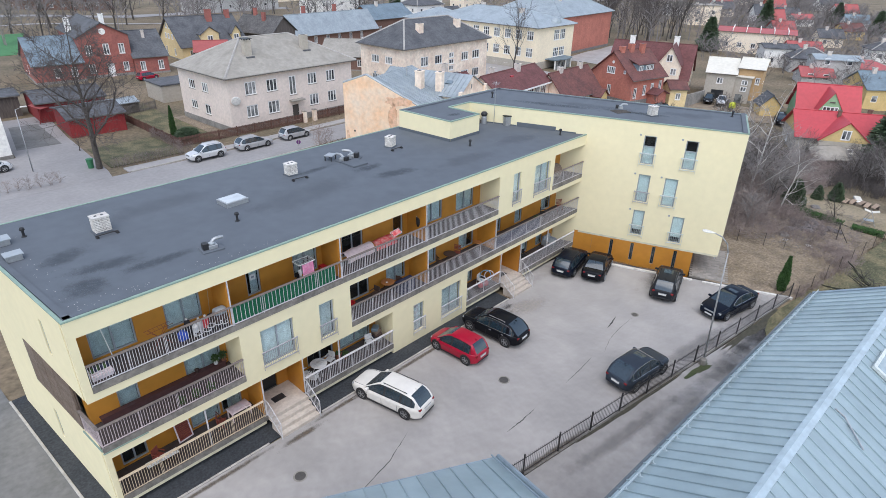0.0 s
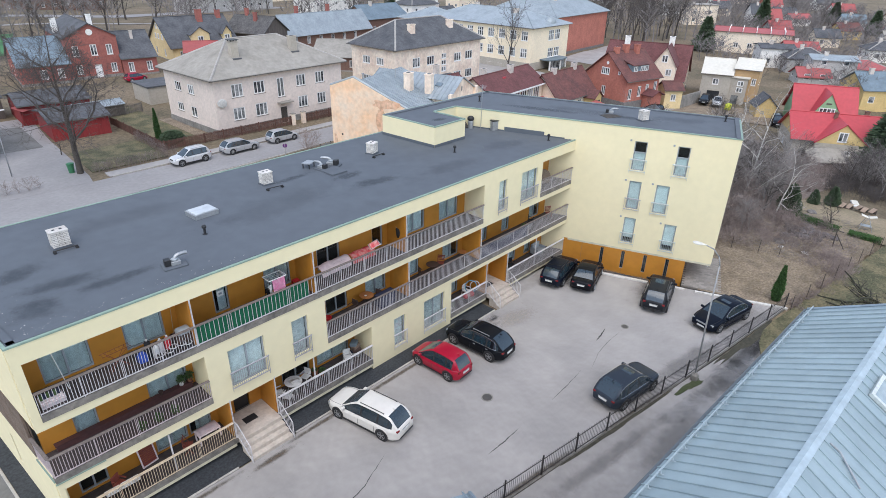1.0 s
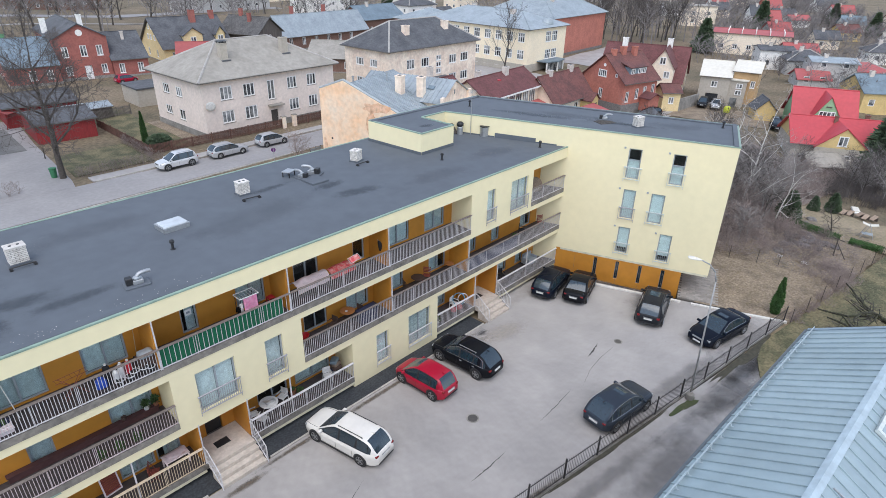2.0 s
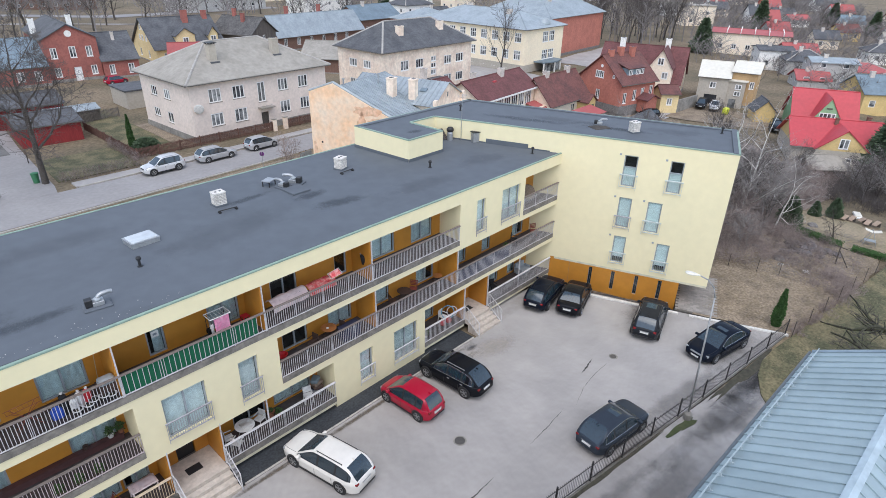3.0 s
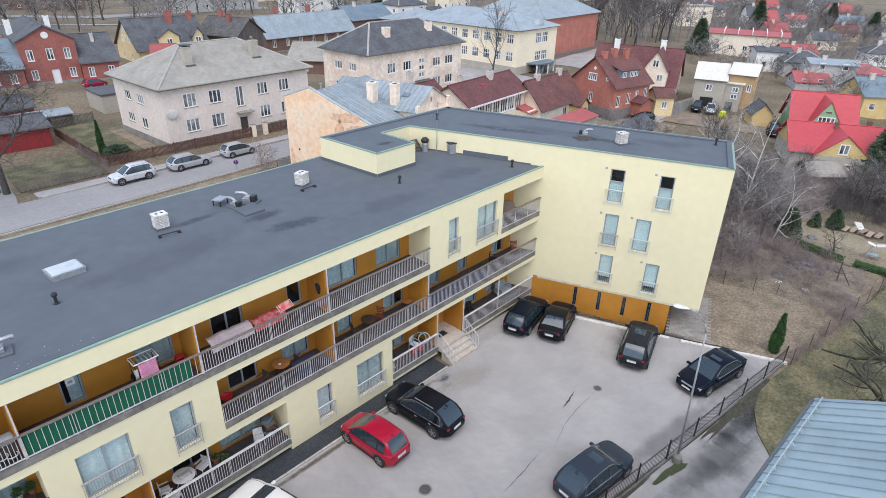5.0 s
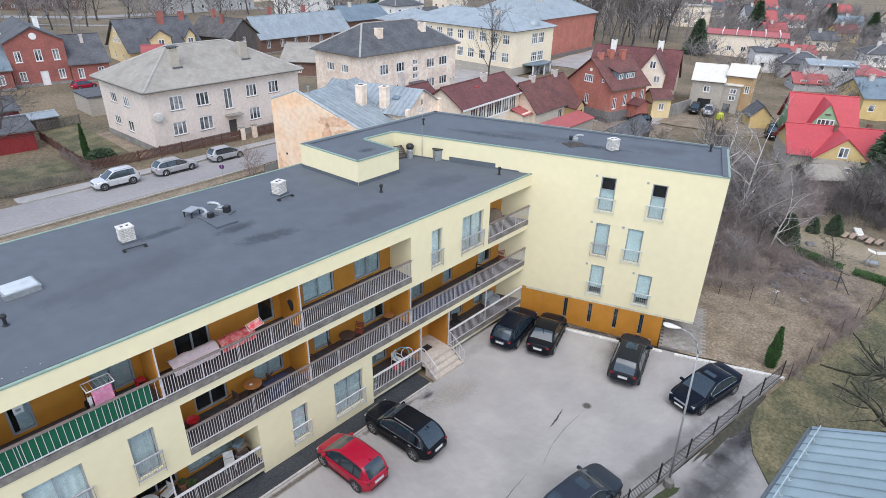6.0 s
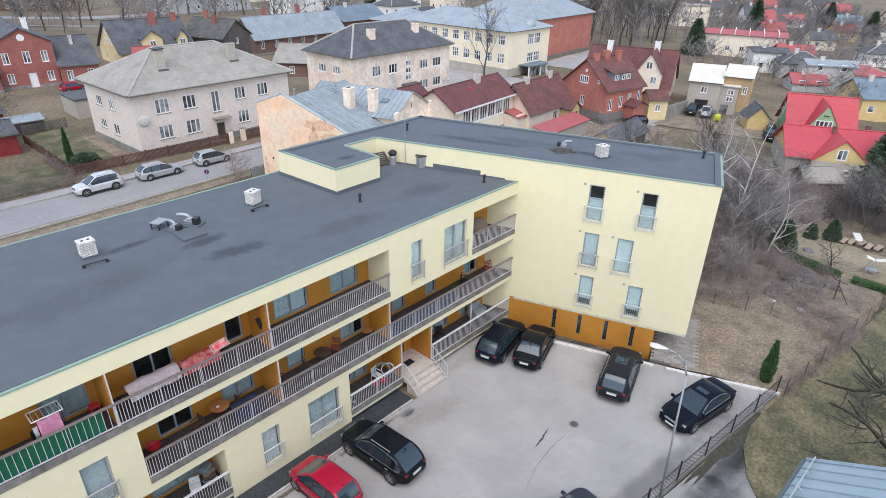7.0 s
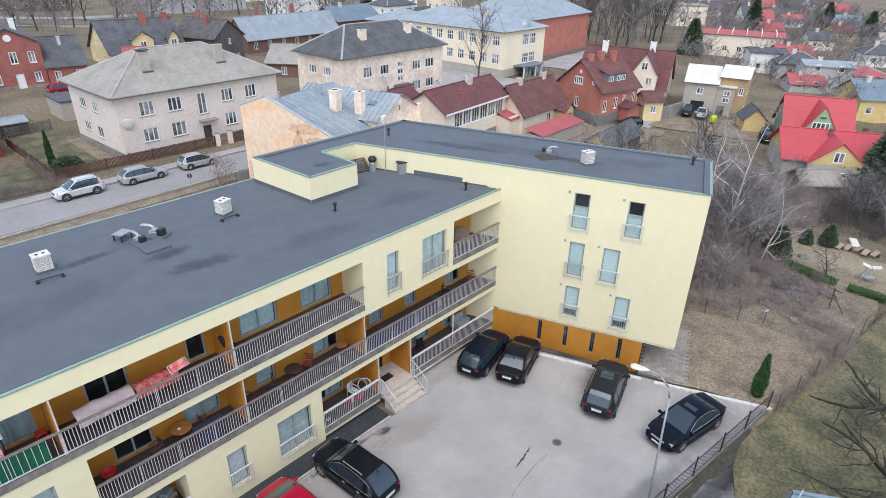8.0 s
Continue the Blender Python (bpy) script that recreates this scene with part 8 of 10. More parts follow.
yl = house("old_yellow_house", "old yellow wooden house with a steep dark roof and dormers", 25.1, 114.6, -4.1, 14.5, 13.6, 3.27, 8.42, "gable", PALE_YELLOW, DARK_ROOF, left=[(3.5, 0.9, 1.0, 1.5), (8.5, 0.9, 1.0, 1.5)], front=[(1.5, 0.8, 1.1, 1.5), (4.5, 0.8, 1.1, 1.5), (12.5, 0.8, 1.1, 1.5)], chimneys=((8.8, 5.6, 9.9, 1.2), (13.4, 6.2, 9.6, 1.0)), chim_mat=RED_BRICK, over=0.5, base=-0.42)
for zz, ys in ((4.2, (4.5, 6.6, 8.2)), (6.3, (5.6, 7.2))):
    for y in ys:
        window(yl, pose(0, y + 0.8, zz, 0, 0, -90), 0.8, 1.1, FRAME_WHITE, 2, deep=-0.06)
for x0, wd in ((4.6, 4.0), (11.6, 2.0)):
    dm = part("dormer", boxes((x0, x0 + wd, 0.6, 4.5, 3.4, 5.4)), PALE_YELLOW, yl)
    part("dormer_roof", roof_mesh(wd, 5.0, 5.4, 6.8, "gable", 0.3, axis="y"), DARK_ROOF, dm, m=pose(x0, 0.5, 0))
    gable_piece(dm, x0 + 0.03, x0 + wd - 0.03, 0.6, 5.4, 6.75, PALE_YELLOW)
    window(yl, pose(x0 + wd / 2 - 0.6, 0.6, 3.9), 1.2, 1.1, FRAME_WHITE, 2, deep=-0.06)
house("red_lean_to", "low shed with a bright red sheet roof", 22.0, 104.6, -30, 6.5, 4.5, 2.6, 4.4, "gable", CREAM_WALL, DULL_HAZED_RED, over=0.3, plinth=0)
house("board_house", "dark boarded house with a mossy sheet roof", 39.7, 112.0, -69, 10.9, 9.1, 6.07, 9.23, "gable", DARK_WOOD, MOSSY_ROOF, front=[(1.5, 1, 1.1, 1.5), (5, 1, 1.1, 1.5), (8.5, 1, 1.1, 1.5)], right=[(4.2, 4.4, 0.9, 1.2), (2, 0.8, 1.1, 1.4), (6.4, 0.8, 1.1, 1.4)], chimneys=((3.2, 4.6, 10.9, 0.8), (6.6, 3.2, 10.2, 0.8)), chim_mat=RED_BRICK)
house("blue_roof_house", "brown brick house with a wide pale blue metal roof", 67.2, 123.8, 3.3, 29.5, 9.0, 3.75, 8.33, "gable", BROWN_WALL, PALE_METAL, front=[(1.6 + i * 4.2, 1.3, 1.1, 1.8) for i in range(6)], chimneys=((8, 6.8, 10.2, 0.9), (19, 6.8, 10.2, 0.9)), chim_mat=RED_BRICK)
house("grey_roof_house", "small beige house with a grey sheet roof", 47.5, 90.6, -50, 9.0, 12.0, 3.2, 5.9, "gable", BROWN_WALL, ETERNIT, front=[(3, 1.0, 1.1, 1.5), (8, 1.0, 1.1, 1.5)], left=[(3, 1.0, 1.1, 1.5), (7, 1.0, 1.1, 1.5)], chimneys=())
house("brick_block", "brown brick house with a dull blue roof", 96, 134, 4, 18, 12, 5, 8.5, "gable", BROWN_WALL, BLUE_METAL, front=[(2 + i * 4, 1.3, 1.1, 1.6) for i in range(4)], chimneys=((6, 5.4, 9.6, 0.9),))

# sheds, white house and garages across the street
house("red_shed", "long red boarded shed with a dark felt roof", -15.3, 66.0, -4, 6.6, 8.0, 2.3, 3.0, "gable", SHED_RED, DARK_ROOF, over=0.3, plinth=0)
house("red_shed", "red boarded shed with a dark patched roof", -15.0, 76.5, -4, 8.5, 8.5, 2.6, 3.5, "gable", SHED_RED, DARK_ROOF, over=0.3, plinth=0)
aw = thing("shed_awning", "faded red sheet awning on a shed", "awning", pose(-19.5, 71.4, 2.05, 16, 0, 37))
part("sheet", boxes((0, 7.0, 0, 1.7, 0, 0.06)), DULL_HAZED_RED, aw)
for px in (0.1, 3.4, 6.8):
    part("prop", boxes((px, px + 0.09, 0.1, 0.19, -2.5, -0.002)), SHED_RED, aw)
house("dark_shed", "dark boarded shed with a flat felt roof", -24.0, 82.0, -3, 8, 6, 2.8, 3.2, "gable", DARK_WOOD, DARK_ROOF, over=0.3, plinth=0)
dl = thing("street_lamp", "thin grey lamp post with a small white head", "street lamp", pose(-26.06, 51.6, 0))
bm = bmesh.new()
tube(bm, (0, 0, -0.1), (0.1, 0, 6.7), 0.06, 0.035, 8)
tube(bm, (0.1, 0, 6.68), (0.75, 0.1, 6.85), 0.03, 0.025, 8)
part("pole", bm, GALV, dl, smooth=True)
part("head", soft_box(0.6, 1.2, 0.0, 0.2, 6.82, 6.92, 0.03, 2), WHITE_FAR, dl, "white lamp head")
house("garage", "low grey garage with a dark flat roof", 0.7, 76.3, 0, 6.0, 6.0, 2.5, 2.7, "flat", BEIGE_WALL, DARK_ROOF, over=0.15, plinth=0, door=("front", 3.2, 0.0, 2.4, 2.1), door_mat=BLUE_METAL)
house("white_house", "white rendered house with a grey roof", -33.3, 64.2, 0, 14, 12, 7.0, 9.5, "hip", WHITE_FAR, ETERNIT, over=0.4)
house("low_shed", "low shed with a pale sheet roof", -10.6, 71.5, 0, 6.5, 3.0, 1.5, 1.9, "gable", DARK_WOOD, PALE_METAL, over=0.2, plinth=0)


# ---- trees, shrubs, hedges ----
def grow(seed, height, levels, spread=0.55, droop=0.0, trunk_share=0.28, kids=(7, 6, 5, 4), r0=None, up=0.25, lean=0.0, twig_min=0.012, twig_segs=2, crook=1.0):
    """Vertices and faces of a bare tree: (stout wood, fine twigs)."""
    rng = random.Random(seed)
    wood, twigs = ([], []), ([], [])

    def branch(p, d, length, r, level):
        store, sides = (wood, 6 if level == 0 else 5) if level < 2 else (twigs, 3)
        segs = 5 if level == 0 else 4 if level == 1 else twig_segs
        V, F = store
        pts, cur, dr = [p], p, d
        for i in range(segs):
            wob = Vector((rng.gauss(0, 1), rng.gauss(0, 1), rng.gauss(0, 0.6))) * (0.07 if level == 0 else 0.17 * crook)
            dr = (dr + wob + Vector((0, 0, up * 0.3 - droop * level * 0.15))).normalized()
            cur = cur + dr * (length / segs)
            pts.append(cur)
        base = len(V)
        for i, q in enumerate(pts):
            t = i / segs
            rr = max(r * (1 - (0.86 if level == 0 else 0.8) * t), twig_min * 0.6)
            ax = (pts[min(i + 1, segs)] - pts[max(i - 1, 0)]).normalized()
            a = ax.orthogonal().normalized()
            b = ax.cross(a)
            for s in range(sides):
                an = 2 * math.pi * s / sides
                V.append(q + rr * (math.cos(an) * a + math.sin(an) * b))
        for i in range(segs):
            for s in range(sides):
                s2 = (s + 1) % sides
                F.append((base + i * sides + s, base + i * sides + s2, base + (i + 1) * sides + s2, base + (i + 1) * sides + s))
        if level >= levels:
            return
        n = kids[min(level, len(kids) - 1)]
        for k in range(n):
            t = (trunk_share + (1 - trunk_share) * (k + rng.random() * 0.8) / n) if level == 0 else 0.22 + 0.78 * (k + rng.random() * 0.7) / n
            t = min(t, 0.99)
            i = min(int(t * segs), segs - 1)
            q = pts[i].lerp(pts[i + 1], t * segs - i)
            ax = (pts[i + 1] - pts[i]).normalized()
            side = ax.orthogonal().normalized()
            side.rotate(Matrix.Rotation(k * 2.4 + rng.random() * 1.2, 3, ax))
            ang = spread * (0.75 + rng.random() * 0.6)
            nd = (ax * math.cos(ang) + side * math.sin(ang)).normalized()
            share = (0.62 if level == 0 else 0.55) * (1.05 - 0.5 * t) * (0.8 + 0.4 * rng.random())
            rr = r * (1 - 0.6 * t) * (0.48 if level == 0 else 0.5)
            branch(q, nd, length * share, max(rr, twig_min), level + 1)

    branch(Vector((0, 0, -0.2)), Vector((lean, lean * 0.5, 1)).normalized(), height, r0 or height * 0.022, 0)
    return wood, twigs


def raw_mesh(name, store, mat, smooth=True):
    me = bpy.data.meshes.new(name)
    me.from_pydata(*[[tuple(v) for v in store[0]], [], store[1]])
    me.materials.append(mat)
    if smooth:
        me.polygons.foreach_set("use_smooth", [True] * len(me.polygons))
    me.update()
    return me


def bare_tree_meshes(key, mat_wood, mat_twig, **kw):
    def make():
        wood, twigs = grow(**kw)
        return raw_mesh("trunk", wood, mat_wood), raw_mesh("crown", twigs, mat_twig)
    return cached(("tree", key), make)


def bare_tree(meshes, x, y, scale, turn, label, name="tree", category="tree", group="bare trees", z=None, tilt=0.0):
    t = thing(name, label, category, pose(x, y, (ground_z(x, y) if z is None else z) - 0.05, tilt, 0, turn) @ Matrix.Diagonal((scale, scale, scale, 1)), group)
    part("trunk", meshes[0], None, t)
    part("crown", meshes[1], None, t, "bare leafless twigs")
    return t


STREET_TREE = bare_tree_meshes("street", BARK, TWIG, seed=16, height=10.0, levels=4, spread=0.80, trunk_share=0.22, kids=(13, 9, 7, 6), r0=0.27, up=0.24, twig_min=0.014, crook=1.2)
OLD = [bare_tree_meshes("old%d" % i, BARK, TWIG, seed=11 + i, height=11.0, levels=3, spread=0.75, trunk_share=0.2, kids=(9, 7, 6), r0=0.34, up=0.2, twig_min=0.028) for i in range(3)]
TALL = [bare_tree_meshes("tall%d" % i, BARK, TWIG, seed=31 + i, height=13.0, levels=3, spread=0.5, trunk_share=0.2, kids=(12, 6, 5), r0=0.24, up=0.4, twig_min=0.030) for i in range(3)]
SHRUB = [bare_tree_meshes("shrub%d" % i, BRUSH, BRUSH, seed=51 + i, height=2.2, levels=2, spread=0.85, trunk_share=0.02, kids=(15, 8), r0=0.04, up=0.2, twig_min=0.014) for i in range(4)]
APPLE = [bare_tree_meshes("apple%d" % i, BARK, TWIG, seed=71 + i, height=4.2, levels=3, spread=0.95, trunk_share=0.15, kids=(9, 6, 5), r0=0.13, up=0.05, twig_min=0.015) for i in range(2)]
PALE_TWIG = material("pale_birch_twig", (0.40, 0.37, 0.34), 0.95, (0.20, 0.18, 0.165), big=0.9, fine=4, amount=0.25)
WHITE_TREE = bare_tree_meshes("white", BIRCH, PALE_TWIG, seed=94, height=10.0, levels=3, spread=0.85, trunk_share=0.16, kids=(9, 5, 3), r0=0.15, up=0.10, lean=0.02, twig_min=0.018, twig_segs=4, crook=2.5)
GREY_TREE = bare_tree_meshes("grey", BARK, TWIG, seed=41, height=7.0, levels=4, spread=0.8, trunk_share=0.15, kids=(9, 6, 5, 4), r0=0.16, up=0.15, twig_min=0.012, crook=1.5)

bare_tree(STREET_TREE, -20.6, 47.8, 1.28, 130, "large bare street tree with a grey trunk")
bare_tree(WHITE_TREE, 23.5, -6.3, 0.98, 200, "pale bare birch with crooked white limbs", group="pale birches")
bare_tree(WHITE_TREE, 26.0, -4.0, 0.92, 60, "pale bare birch with crooked white limbs", group="pale birches")
bare_tree(WHITE_TREE, 23.8, -9.4, 0.62, 310, "pale bare birch with crooked white limbs", group="pale birches", tilt=14)
for x, y, s, a in ((21.0, -5.0, 0.9, 0), (25.0, -6.8, 0.95, 90), (19.0, -3.0, 0.85, 200), (28.5, -5.0, 0.85, 140), (23.0, -8.6, 0.6, 50), (48.5, -11.5, 0.75, 20), (50.5, -13.8, 0.8, 120), (46.0, -13.2, 0.65, 250)):
    bare_tree(GREY_TREE, x, y, s, a, "bare grey tree with dense fine twigs", group="thicket trees")


def gnarled_tree(label, x, y, seed, trunk_h, limbs):
    """An old fruit tree: a short trunk and long crooked limbs, each an azimuth, a length and a rise."""
    rng2 = random.Random(seed)
    wood, twigs = Sticks6(), Sticks6()
    wood.run([Vector((0.1 * i * i * 0.1, 0, -0.2 + (trunk_h + 0.2) * i / 4)) for i in range(5)], 0.30, 0.20)

    def limb(p, az, length, rise, r, level):
        n = max(4, int(length / 0.28))
        pts, cur, a, up_ = [p], p, radians(az), rise
        for i in range(n):
            a += rng2.gauss(0, 0.17)
            up_ += rng2.gauss(0, 0.13) - 0.10 * (up_ - 0.12)
            step = Vector((math.cos(a), math.sin(a), up_)).normalized() * (length / n)
            cur = cur + step
            pts.append(cur)
        (wood if level < 2 else twigs).run(pts, r, max(r * 0.34, 0.009), 6 if level < 2 else 3)
        if level >= 3:
            return
        for k in range((5, 5, 4)[level]):
            i = rng2.randrange(max(1, n // 4), n)
            d = pts[i] - pts[i - 1]
            az2 = math.degrees(math.atan2(d.y, d.x)) + rng2.choice((-1, 1)) * rng2.uniform(25, 75)
            limb(pts[i], az2, length * rng2.uniform(0.2, 0.48), rng2.uniform(-0.15, 0.55), r * (1 - 0.7 * i / n) * 0.55, level + 1)

    for az, length, rise in limbs:
        limb(Vector((0.08, 0, trunk_h - rng2.uniform(0.05, 0.35))), az, length, rise, 0.135, 0)
    t = thing("tree", label, "tree", pose(x, y, ground_z(x, y) - 0.05), "fruit trees")
    part("trunk", raw_mesh("trunk", (wood.V, wood.F), MOSSY_BARK), None, t)
    part("crown", raw_mesh("crown", (twigs.V, twigs.F), BARK), None, t, "bare leafless twigs")


class Sticks6:
    """Lumpy tapered limbs in one mesh."""
    def __init__(self):
        self.V, self.F = [], []

    def run(self, pts, r0, r1, sides=6):
        b, n = len(self.V), len(pts) - 1
        for i, q in enumerate(pts):
            ax = (pts[min(i + 1, n)] - pts[max(i - 1, 0)]).normalized()
            a = ax.orthogonal().normalized()
            c = ax.cross(a)
            r = (r0 + (r1 - r0) * i / n) * (1 + 0.30 * noise.noise(q * 3.3))
            for s in range(sides):
                an = 2 * math.pi * s / sides
                self.V.append(q + r * (math.cos(an) * a + math.sin(an) * c))
        for i in range(n):
            for s in range(sides):
                s2 = (s + 1) % sides
                self.F.append((b + i * sides + s, b + i * sides + s2, b + (i + 1) * sides + s2, b + (i + 1) * sides + s))


MOSSY_BARK = material("mossy_bark", (0.022, 0.019, 0.015), 0.95, (0.075, 0.078, 0.038), big=5.0, fine=9, amount=0.35, patch=0.9, bump=0.6)
gnarled_tree("old bare apple tree with dark mossy limbs", 6.6, -21.4, 4, 1.7, ((130, 5.0, 0.45), (100, 4.7, 0.5), (74, 4.2, 0.6), (20, 3.5, 0.5), (220, 3.2, 0.5), (300, 3.5, 0.5)))
gnarled_tree("old bare apple tree with dark mossy limbs", 0.9, -22.3, 8, 1.7, ((96, 4.8, 0.45), (82, 4.2, 0.6), (118, 5.6, 0.4), (137, 5.2, 0.4), (20, 3.5, 0.5), (300, 3.2, 0.5)))
for i, (x, y, s) in enumerate(((26.1, -13.9, 0.62), (45, -12, 1.1), (50, -14, 1.2), (53, -13, 1.2), (40, -19, 1.0), (47.5, -18, 1.1), (36, -21, 1.0), (24, -21, 0.9), (-20, 56, 0.5))):
    bare_tree(APPLE[i % 2], x, y, s, i * 67, "small bare garden fruit tree", group="fruit trees")
k = 0
for x, y, s in ((6.3, 166, 1.0), (13.5, 185, 1.1), (37.8, 194, 1.15), (2, 178, 1.0), (86, 222, 1.2), (94.5, 146, 0.95), (104, 156, 1.0), (84, 152, 0.9), (28, 176, 1.1), (22, 192, 1.0), (25, 183, 1.0), (55, 206, 1.1), (78, 238, 1.2), (112, 160, 0.95), (-14, 190, 1.1), (-28, 200, 1.1), (-3, 205, 1.1), (60, 190, 1.0), (70, 170, 1.0), (48, 215, 1.1), (100, 205, 1.1), (130, 205, 1.2), (30, 230, 1.1), (0, 235, 1.2), (-40, 235, 1.1), (160, 200, 1.2),
                (81, 152, 1.0), (-22, 130, 0.9)):
    bare_tree(OLD[k % 3] if k % 2 else TALL[k % 3], x, y, s * 0.95, k * 53, "tall bare park tree", group="park trees")
    k += 1
bare_tree(TALL[1], 72.0, 61.0, 0.92, 20, "slender bare birch in front of the school", group="park trees")
# grove behind the school
rng = random.Random(5)
for i in range(26):
    x, y = 132 + rng.uniform(0, 36), 58 + rng.uniform(0, 34)
    bare_tree(TALL[i % 3], x, y, rng.uniform(0.85, 1.15), rng.uniform(0, 360), "tall bare tree in a dense grove", group="grove trees")
for i in range(14):
    x, y = 160 + rng.uniform(0, 50), 84 + rng.uniform(0, 50)
    bare_tree(TALL[i % 3], x, y, rng.uniform(0.8, 1.1), rng.uniform(0, 360), "tall bare tree in a dense grove", group="grove trees")
# garden trees among the far houses
for i in range(80):
    x = 95 + rng.random() ** 0.7 * 240
    y = rng.uniform(-45, 30) + (x - 95) * 0.38
    bare_tree((APPLE[i % 2], TALL[i % 3], OLD[i % 3], SHRUB[i % 4])[i % 4], x, y, (1.0, 0.45, 0.42, 1.6)[i % 4] * rng.uniform(0.7, 1.2), rng.uniform(0, 360), "bare garden tree among far houses", group="garden trees")
# thicket between the wing and the gardens
for i in range(190):
    u_, v_ = rng.random(), rng.random()
    x = 13.0 + u_ * 40 + rng.uniform(-1, 1)
    y = -6.5 - 0.05 * (x - 13) + v_ * (13 + 6 * u_) - (2.5 if x < 20 else 0)
    if 14 < x < 43 and not (26 < x < 45 and y < -9.3) and x + 0.374 * y > 12.0 - 0.15 * (x - 13):
        bare_tree(SHRUB[i % 4], x, y, rng.uniform(0.9, 1.9), rng.uniform(0, 360), "brown bare shrub in an overgrown thicket", "shrub", "shrub", "thicket shrubs", tilt=rng.uniform(-8, 8))
for i in range(46):
    x, y = rng.uniform(16, 24), rng.uniform(-17, -7)
    if y < -16 + (24 - x) * 0.2:
        continue
    bare_tree(SHRUB[i % 4], x, y, rng.uniform(0.3, 0.75), rng.uniform(0, 360), "low bare shrub on rough ground", "shrub", "shrub", "thicket shrubs", tilt=rng.uniform(-15, 15))
for i, (x, y, s) in enumerate(((20, 1, 0.8), (26, 4, 0.85), (32, 0, 0.8), (38, -1, 0.8), (30, 8, 0.8), (40, 8, 0.75), (45, 3, 0.8), (52, 6, 0.6), (61, 10, 0.6), (66, 11, 0.6), (16, 3, 0.8), (36, 14, 0.5), (44, -6, 0.6))):
    bare_tree((TALL, OLD)[i % 2][i % 3], x, y, s * 0.62, i * 77, "bare tree in an overgrown thicket", group="thicket trees")
# bare hedge along the street, shrub behind the house
for i in range(22):
    bare_tree(SHRUB[i % 4], -19.4 + i * 0.42, 46.75 + 0.2 * math.sin(i * 2.1), 0.52, i * 41, "bare clipped hedge shrub beside a footway", "shrub", "shrub", "street hedge")
for i in range(14):
    bare_tree(SHRUB[i % 4], -11.2 + 0.1 * math.sin(i), 48.4 + i * 0.62, 0.5, i * 37, "bare hedge shrub beside a fence", "shrub", "shrub", "street hedge")
bare_tree(SHRUB[1], 0.2, 35.5, 1.6, 10, "bare shrub beside the street", "shrub", "shrub", "street hedge", z=0)
bare_tree(SHRUB[2], 0.9, 35.7, 1.3, 80, "bare shrub beside the street", "shrub", "shrub", "street hedge", z=0)
for i in range(7):
    bare_tree(SHRUB[i % 4], -30.5 + i * 0.9, 46.0 + 0.3 * math.sin(i), 0.6, i * 51, "bare low shrub on a verge", "shrub", "shrub", "street hedge")


def leafy(key, mat, seed, form, n, leaf, solid=0.8):
    """A dense evergreen crown of small leaf sprays inside a turned form: (radius, height) pairs."""
    def make():
        rng2 = random.Random(seed)
        V, F = [], []
        hs = [h for _, h in form]
        for i in range(n):
            h = hs[0] + (hs[-1] - hs[0]) * rng2.random()
            for (ra, ha), (rb, hb) in zip(form, form[1:]):
                if ha <= h <= hb:
                    R_ = ra + (rb - ra) * (h - ha) / (hb - ha)
            a = rng2.random() * 2 * math.pi
            R_ *= 1 + 0.34 * noise.noise((math.cos(a) * 1.5, math.sin(a) * 1.5, h * 1.9 + seed))
            r = R_ * (solid + (1 - solid) * rng2.random()) * rng2.choice((1, 1, 1, 0.7))
            c = Vector((r * math.cos(a), r * math.sin(a), h))
            out = Vector((math.cos(a), math.sin(a), 0.35 + rng2.gauss(0, 0.5))).normalized()
            tang = out.orthogonal().normalized()
            tang.rotate(Matrix.Rotation(rng2.random() * 6.3, 3, out))
            bt = out.cross(tang)
            s = leaf * (0.6 + 0.8 * rng2.random())
            b = len(V)
            V.extend((c - tang * s * 0.4, c + tang * s * 0.4, c + out * s + bt * s * 0.3, c + bt * s * 0.5))
            F.extend(((b, b + 1, b + 2), (b, b + 3, b + 1)))
        return raw_mesh("crown", (V, F), mat, False)
    return cached(("leafy", key), make)


def evergreen(me, x, y, s, label, name="conifer", category="conifer", trunk=(0.1, 0.6), group="conifers", turn=0, sz=None):
    t = thing(name, label, category, pose(x, y, ground_z(x, y) - 0.03, 0, 0, turn) @ Matrix.Diagonal((s, s, sz or s, 1)), group)
    part("crown", me, None, t)
    b = bmesh.new()
    tube(b, (0, 0, -0.2), (0, 0, trunk[1] * 3), trunk[0], trunk[0] * 0.5, 8)
    part("trunk", b, BARK, t)
    return t


CYPRESS = leafy("cypress", THUJA, 3, [(0.30, 0.05), (0.50, 0.45), (0.50, 1.1), (0.40, 1.9), (0.27, 2.5), (0.13, 2.95), (0.03, 3.4)], 5200, 0.15, 0.55)
SPRUCE = leafy("spruce", FIR, 4, [(1.9, 0.5), (2.1, 1.2), (1.5, 3.0), (1.2, 4.2), (0.9, 5.4), (0.4, 7.4), (0.05, 8.6)], 5200, 0.55, 0.55)
ROUND = leafy("round", FIR, 6, [(0.6, 0.0), (1.25, 0.35), (1.4, 0.75), (1.2, 1.15), (0.6, 1.45), (0.1, 1.55)], 4200, 0.2, 0.8)
evergreen(CYPRESS, 5.45, -14.75, 0.66, "slender green thuja beside a pale kerb", "thuja", "thuja", (0.05, 0.3), "thujas", sz=0.85)
